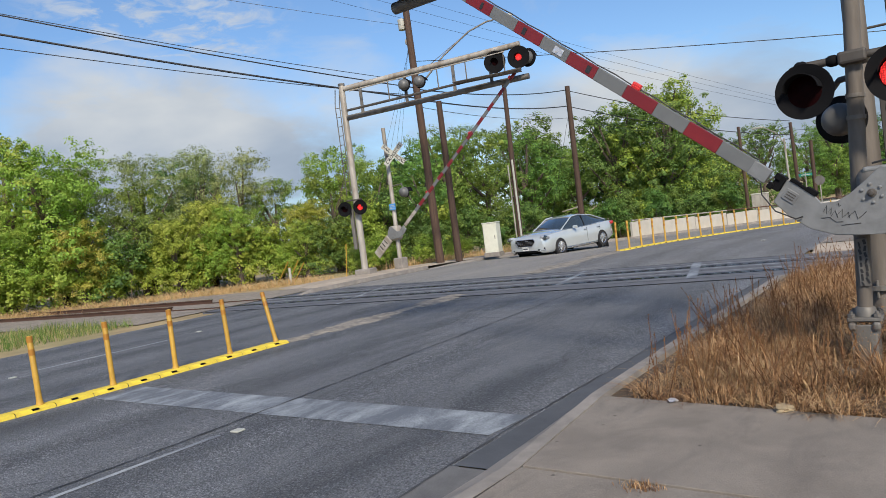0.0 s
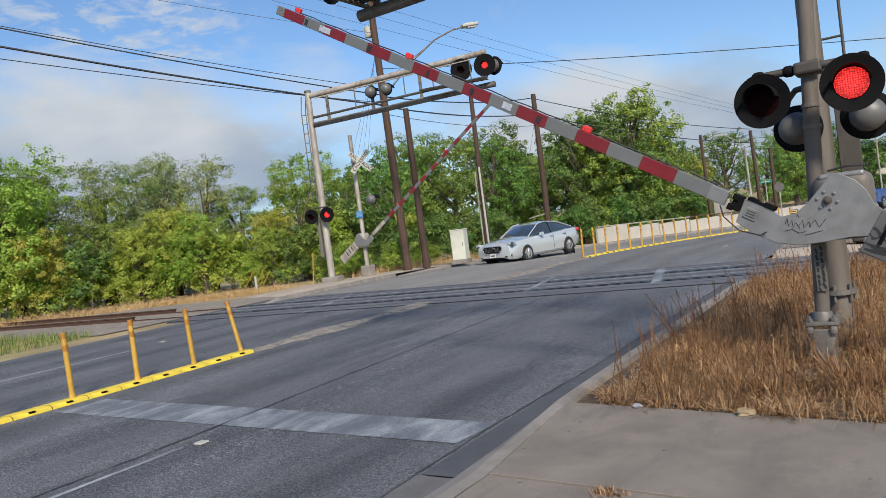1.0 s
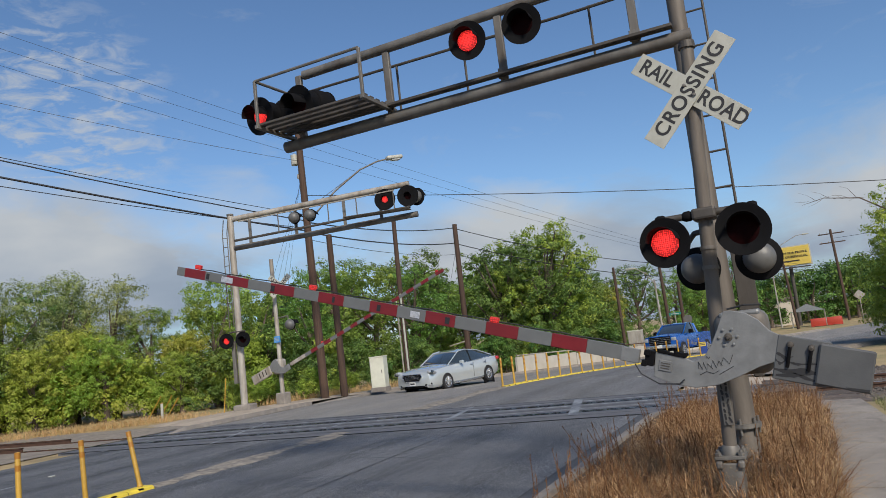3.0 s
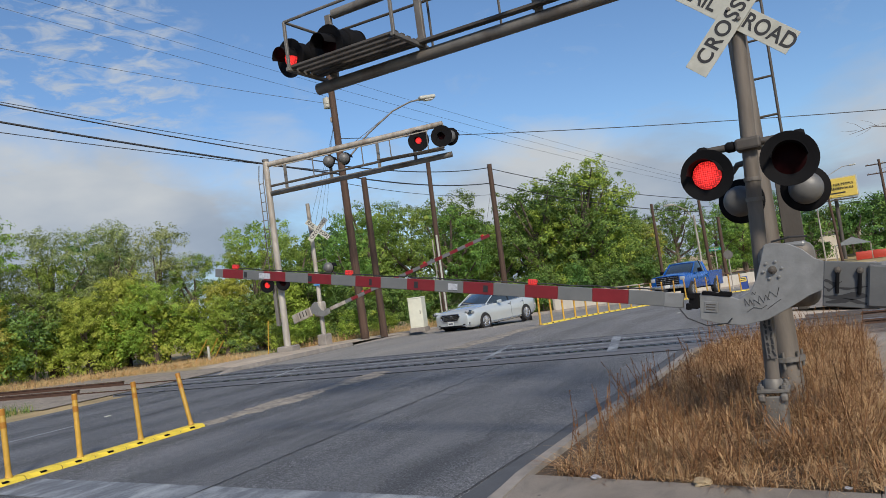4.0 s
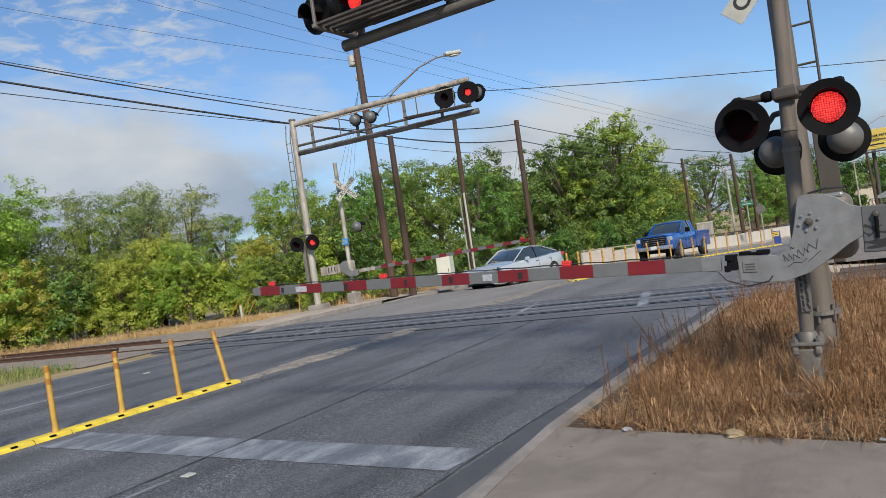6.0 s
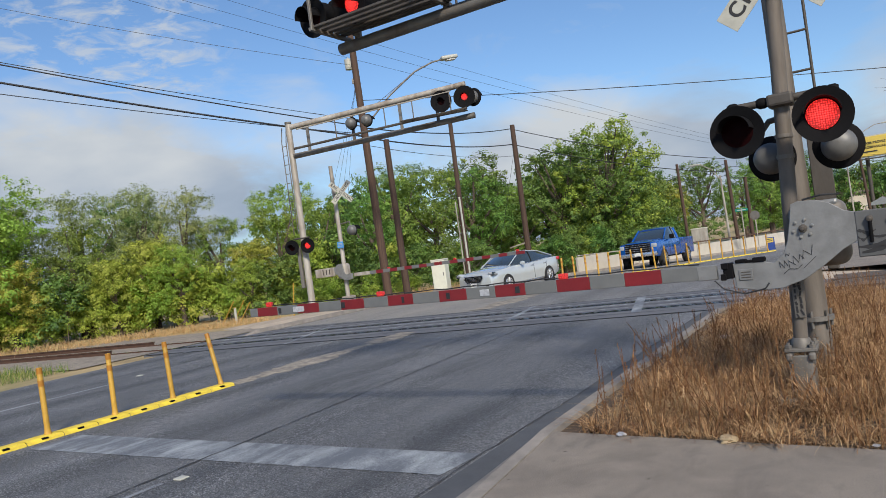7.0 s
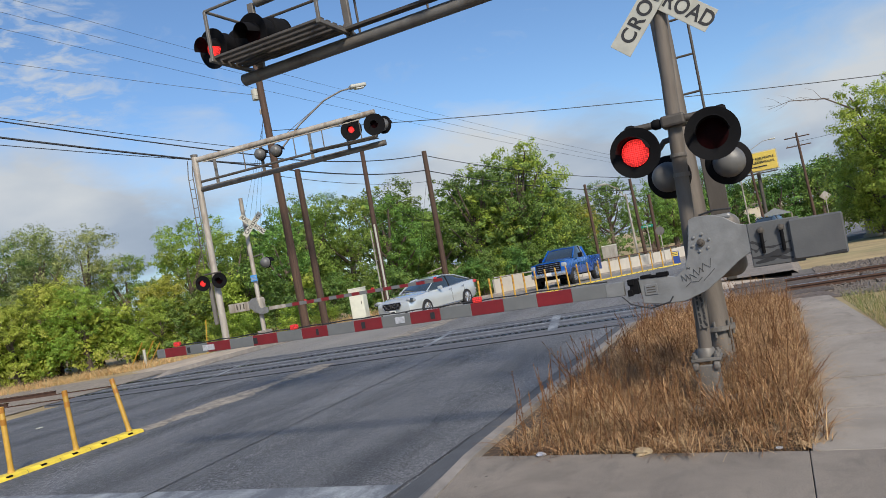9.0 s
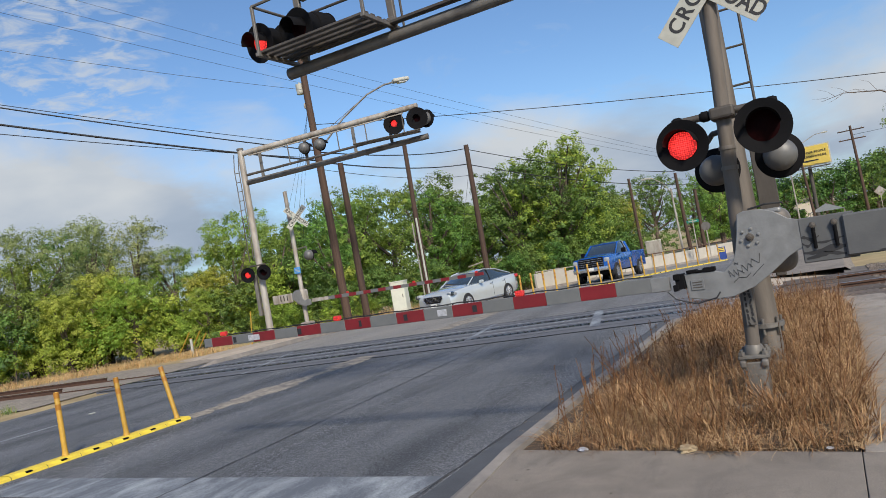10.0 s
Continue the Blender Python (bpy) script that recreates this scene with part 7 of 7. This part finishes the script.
for sy in (-1, 1):
    part("panel", boxed((0, 0, 0.46), (0.52, 0.03, 0.92), 0.008), M_bin, bn, "dark blue board", m=pose(0, sy * 0.20, 0, sy * 11))
part("label_plate", boxed((-0.02, -0.02, 0.70), (0.46, 0.012, 0.32), 0.003), M_bill, bn, "yellow upper field", m=pose(0, -0.20, 0, -11))
for k in range(2):
    part("plain_bar", boxed((-0.02, -0.03, 0.77 - 0.12 * k), (0.34, 0.006, 0.05)), M_ink, bn, m=pose(0, -0.20, 0, -11))
part("hinge", tubed([(-0.25, 0, 0.88), (0.25, 0, 0.88)], 0.012, 6), M_steel, bn)
bx = thing("utility_cabinet", pose(-9.45, 50.5, level(50.5)), "grey metal utility cabinet behind the parapet", "utility cabinet")
part("body", boxed((0, 0, 0.92), (0.95, 0.6, 1.84), 0.02), M_steel_light, bx)
part("lid", boxed((0, 0, 1.87), (1.0, 0.66, 0.06), 0.01), M_cab, bx)
hy = thing("fire_hydrant", pose(-8.9, 50.0, level(50)), "small pale fire hydrant on the dry grass", "hydrant")
part("body", lathe(bmesh.new(), [(0, 0), (0.16, 0), (0.13, 0.08), (0.11, 0.5), (0.14, 0.55), (0.1, 0.68), (0, 0.74)], pose(0, 0, 0, 90), 12), M_sign, hy, "", True)
part("nozzle", tubed([(-0.2, 0, 0.42), (0.2, 0, 0.42)], 0.05, 8), M_sign, hy)
jb = thing("jersey_barrier", pose(5.2, 37.0, -0.45, 0, 0, 70), "pale concrete barrier beside the road", "road barrier")
part("body", boxed((0, 0, 0.42), (3.2, 0.34, 0.84), 0.05), M_white_con, jb)
part("foot", boxed((0, 0, 0.07), (3.2, 0.56, 0.14), 0.03), M_white_con, jb)

# ---- small litter ----
def litter(x, y, z, s, mat, label, seed):
    r = random.Random(seed)
    bm = bmesh.new()
    bmesh.ops.create_icosphere(bm, subdivisions=2, radius=s)
    for v in bm.verts:
        v.co *= r.uniform(0.6, 1.25)
        v.co.z = v.co.z * 0.38 + s * 0.3
    ob = part("litter", bm, mat, m=pose(x, y, z, 0, 0, r.uniform(0, 180)))
    tagged(ob, label, "litter", "litter")


litter(0.13, 4.90, 0.13, 0.062, M_trash, "crumpled tan paper at the edge of the dry grass", 1)
litter(-0.62, 5.0, 0.13, 0.04, M_foil, "shiny crumpled wrapper at the edge of the grass", 2)
litter(0.98, 4.86, 0.13, 0.022, M_foil, "small crumpled wrapper on the pavement", 3)
litter(-0.55, 8.7, 0.2, 0.06, M_foil, "pale wrapper caught in the dry grass", 4)


def weed(r):
    return (-0.27 + r.normal() * 0.05, 3.44 + r.normal() * 0.03, 0.125)


blades("weed_tuft", 120, weed, (0.02, 0.05), (0.003, 0.007), M_drygrass, "dry weed tuft in a pavement joint", 1.2, 8)


# ---- what moves ----
def motions():
    # gate arms come down
    near = [(0, 39.9), (0.5, 35.6), (1.0, 31.0), (1.5, 27.0), (2.0, 23.0), (3.5, 12.8), (4.0, 9.6), (4.5, 6.8), (5.0, 5.2), (5.5, 4.2), (6.3, 1.7), (6.8, 0.55), (7.0, 0.6), (7.5, 1.5), (8.0, 1.5), (8.5, 1.05), (9.0, 0.65), (9.5, 0.75), (10.0, 0.65)]
    walk(gate, [(t, Matrix.Translation(PIVOT) @ pose(0, 0, 0, 0, a, 0)) for t, a in near])
    far = [(0, 40.0), (0.5, 37.0), (1.0, 34.0), (2.0, 27.5), (3.5, 17.5), (4.5, 10.5), (5.5, 4.0), (7.0, 0.2), (7.5, -0.4), (10.0, -0.5)]
    walk(far_gate, [(t, Matrix.Translation((0.0, -0.22, 1.50)) @ pose(0, 0, 0, 0, -a, 0)) for t, a in far])
    # the pickup rolls up and stops; the dark car follows

    def along(s, off, far=1.01, turn=14):
        a, b = Vector(beside(s, off)), Vector(beside(s + 3.7, off))
        d = b - a
        mid = (a + b) / 2
        mid.x, mid.y = 1.2 + far * (mid.x - 1.2), far * mid.y
        mid.z = level(mid.y)
        return pose(mid.x, mid.y, mid.z, math.degrees(math.atan2(d.z, math.hypot(d.x, d.y))), 0, turn - math.degrees(math.atan2(d.x, d.y)))
    walk(truck, [(t, along(s, -3.55)) for t, s in ((0, 58.0), (1, 52.0), (2, 47.2), (3, 43.4), (3.5, 41.8), (4.0, 40.5), (4.5, 39.3), (5.0, 38.2), (5.5, 37.3), (6.3, 36.3), (7.0, 35.7), (7.5, 35.5), (8.5, 35.4), (10, 35.4))])
    walk(suv, [(t, along(s, -3.4, 1.09, 6)) for t, s in ((0, 116.0), (5.0, 88.0), (7.0, 72.0), (8.5, 60.5), (9.5, 53.6), (10.0, 51.0))])
    # lamps flash by turns: a lit face stands before the dark lens, an unlit one behind it
    for key, first in (("right", -0.25), ("left", 0.35)):
        for face in FACES[key]:
            rows = [(0.0, -0.018 if first < 0 else 0.05)]
            t = first
            on_, off_ = (-0.01, 0.550) if face is FACES[key][0] else (-0.02, 0.575)
            while t < 10.2:
                for at, y in ((t + on_ - 0.036, 0.05), (t + on_, -0.018), (t + off_, -0.018), (t + off_ + 0.036, 0.05)):
                    if 0.0 < at <= 10.0:
                        rows.append((at, y))
                t += 1.193
            if rows[-1][0] < 10.0:
                rows.append((10.0, rows[-1][1]))
            walk(face, [(at, pose(0, y, 0)) for at, y in rows])


motions()
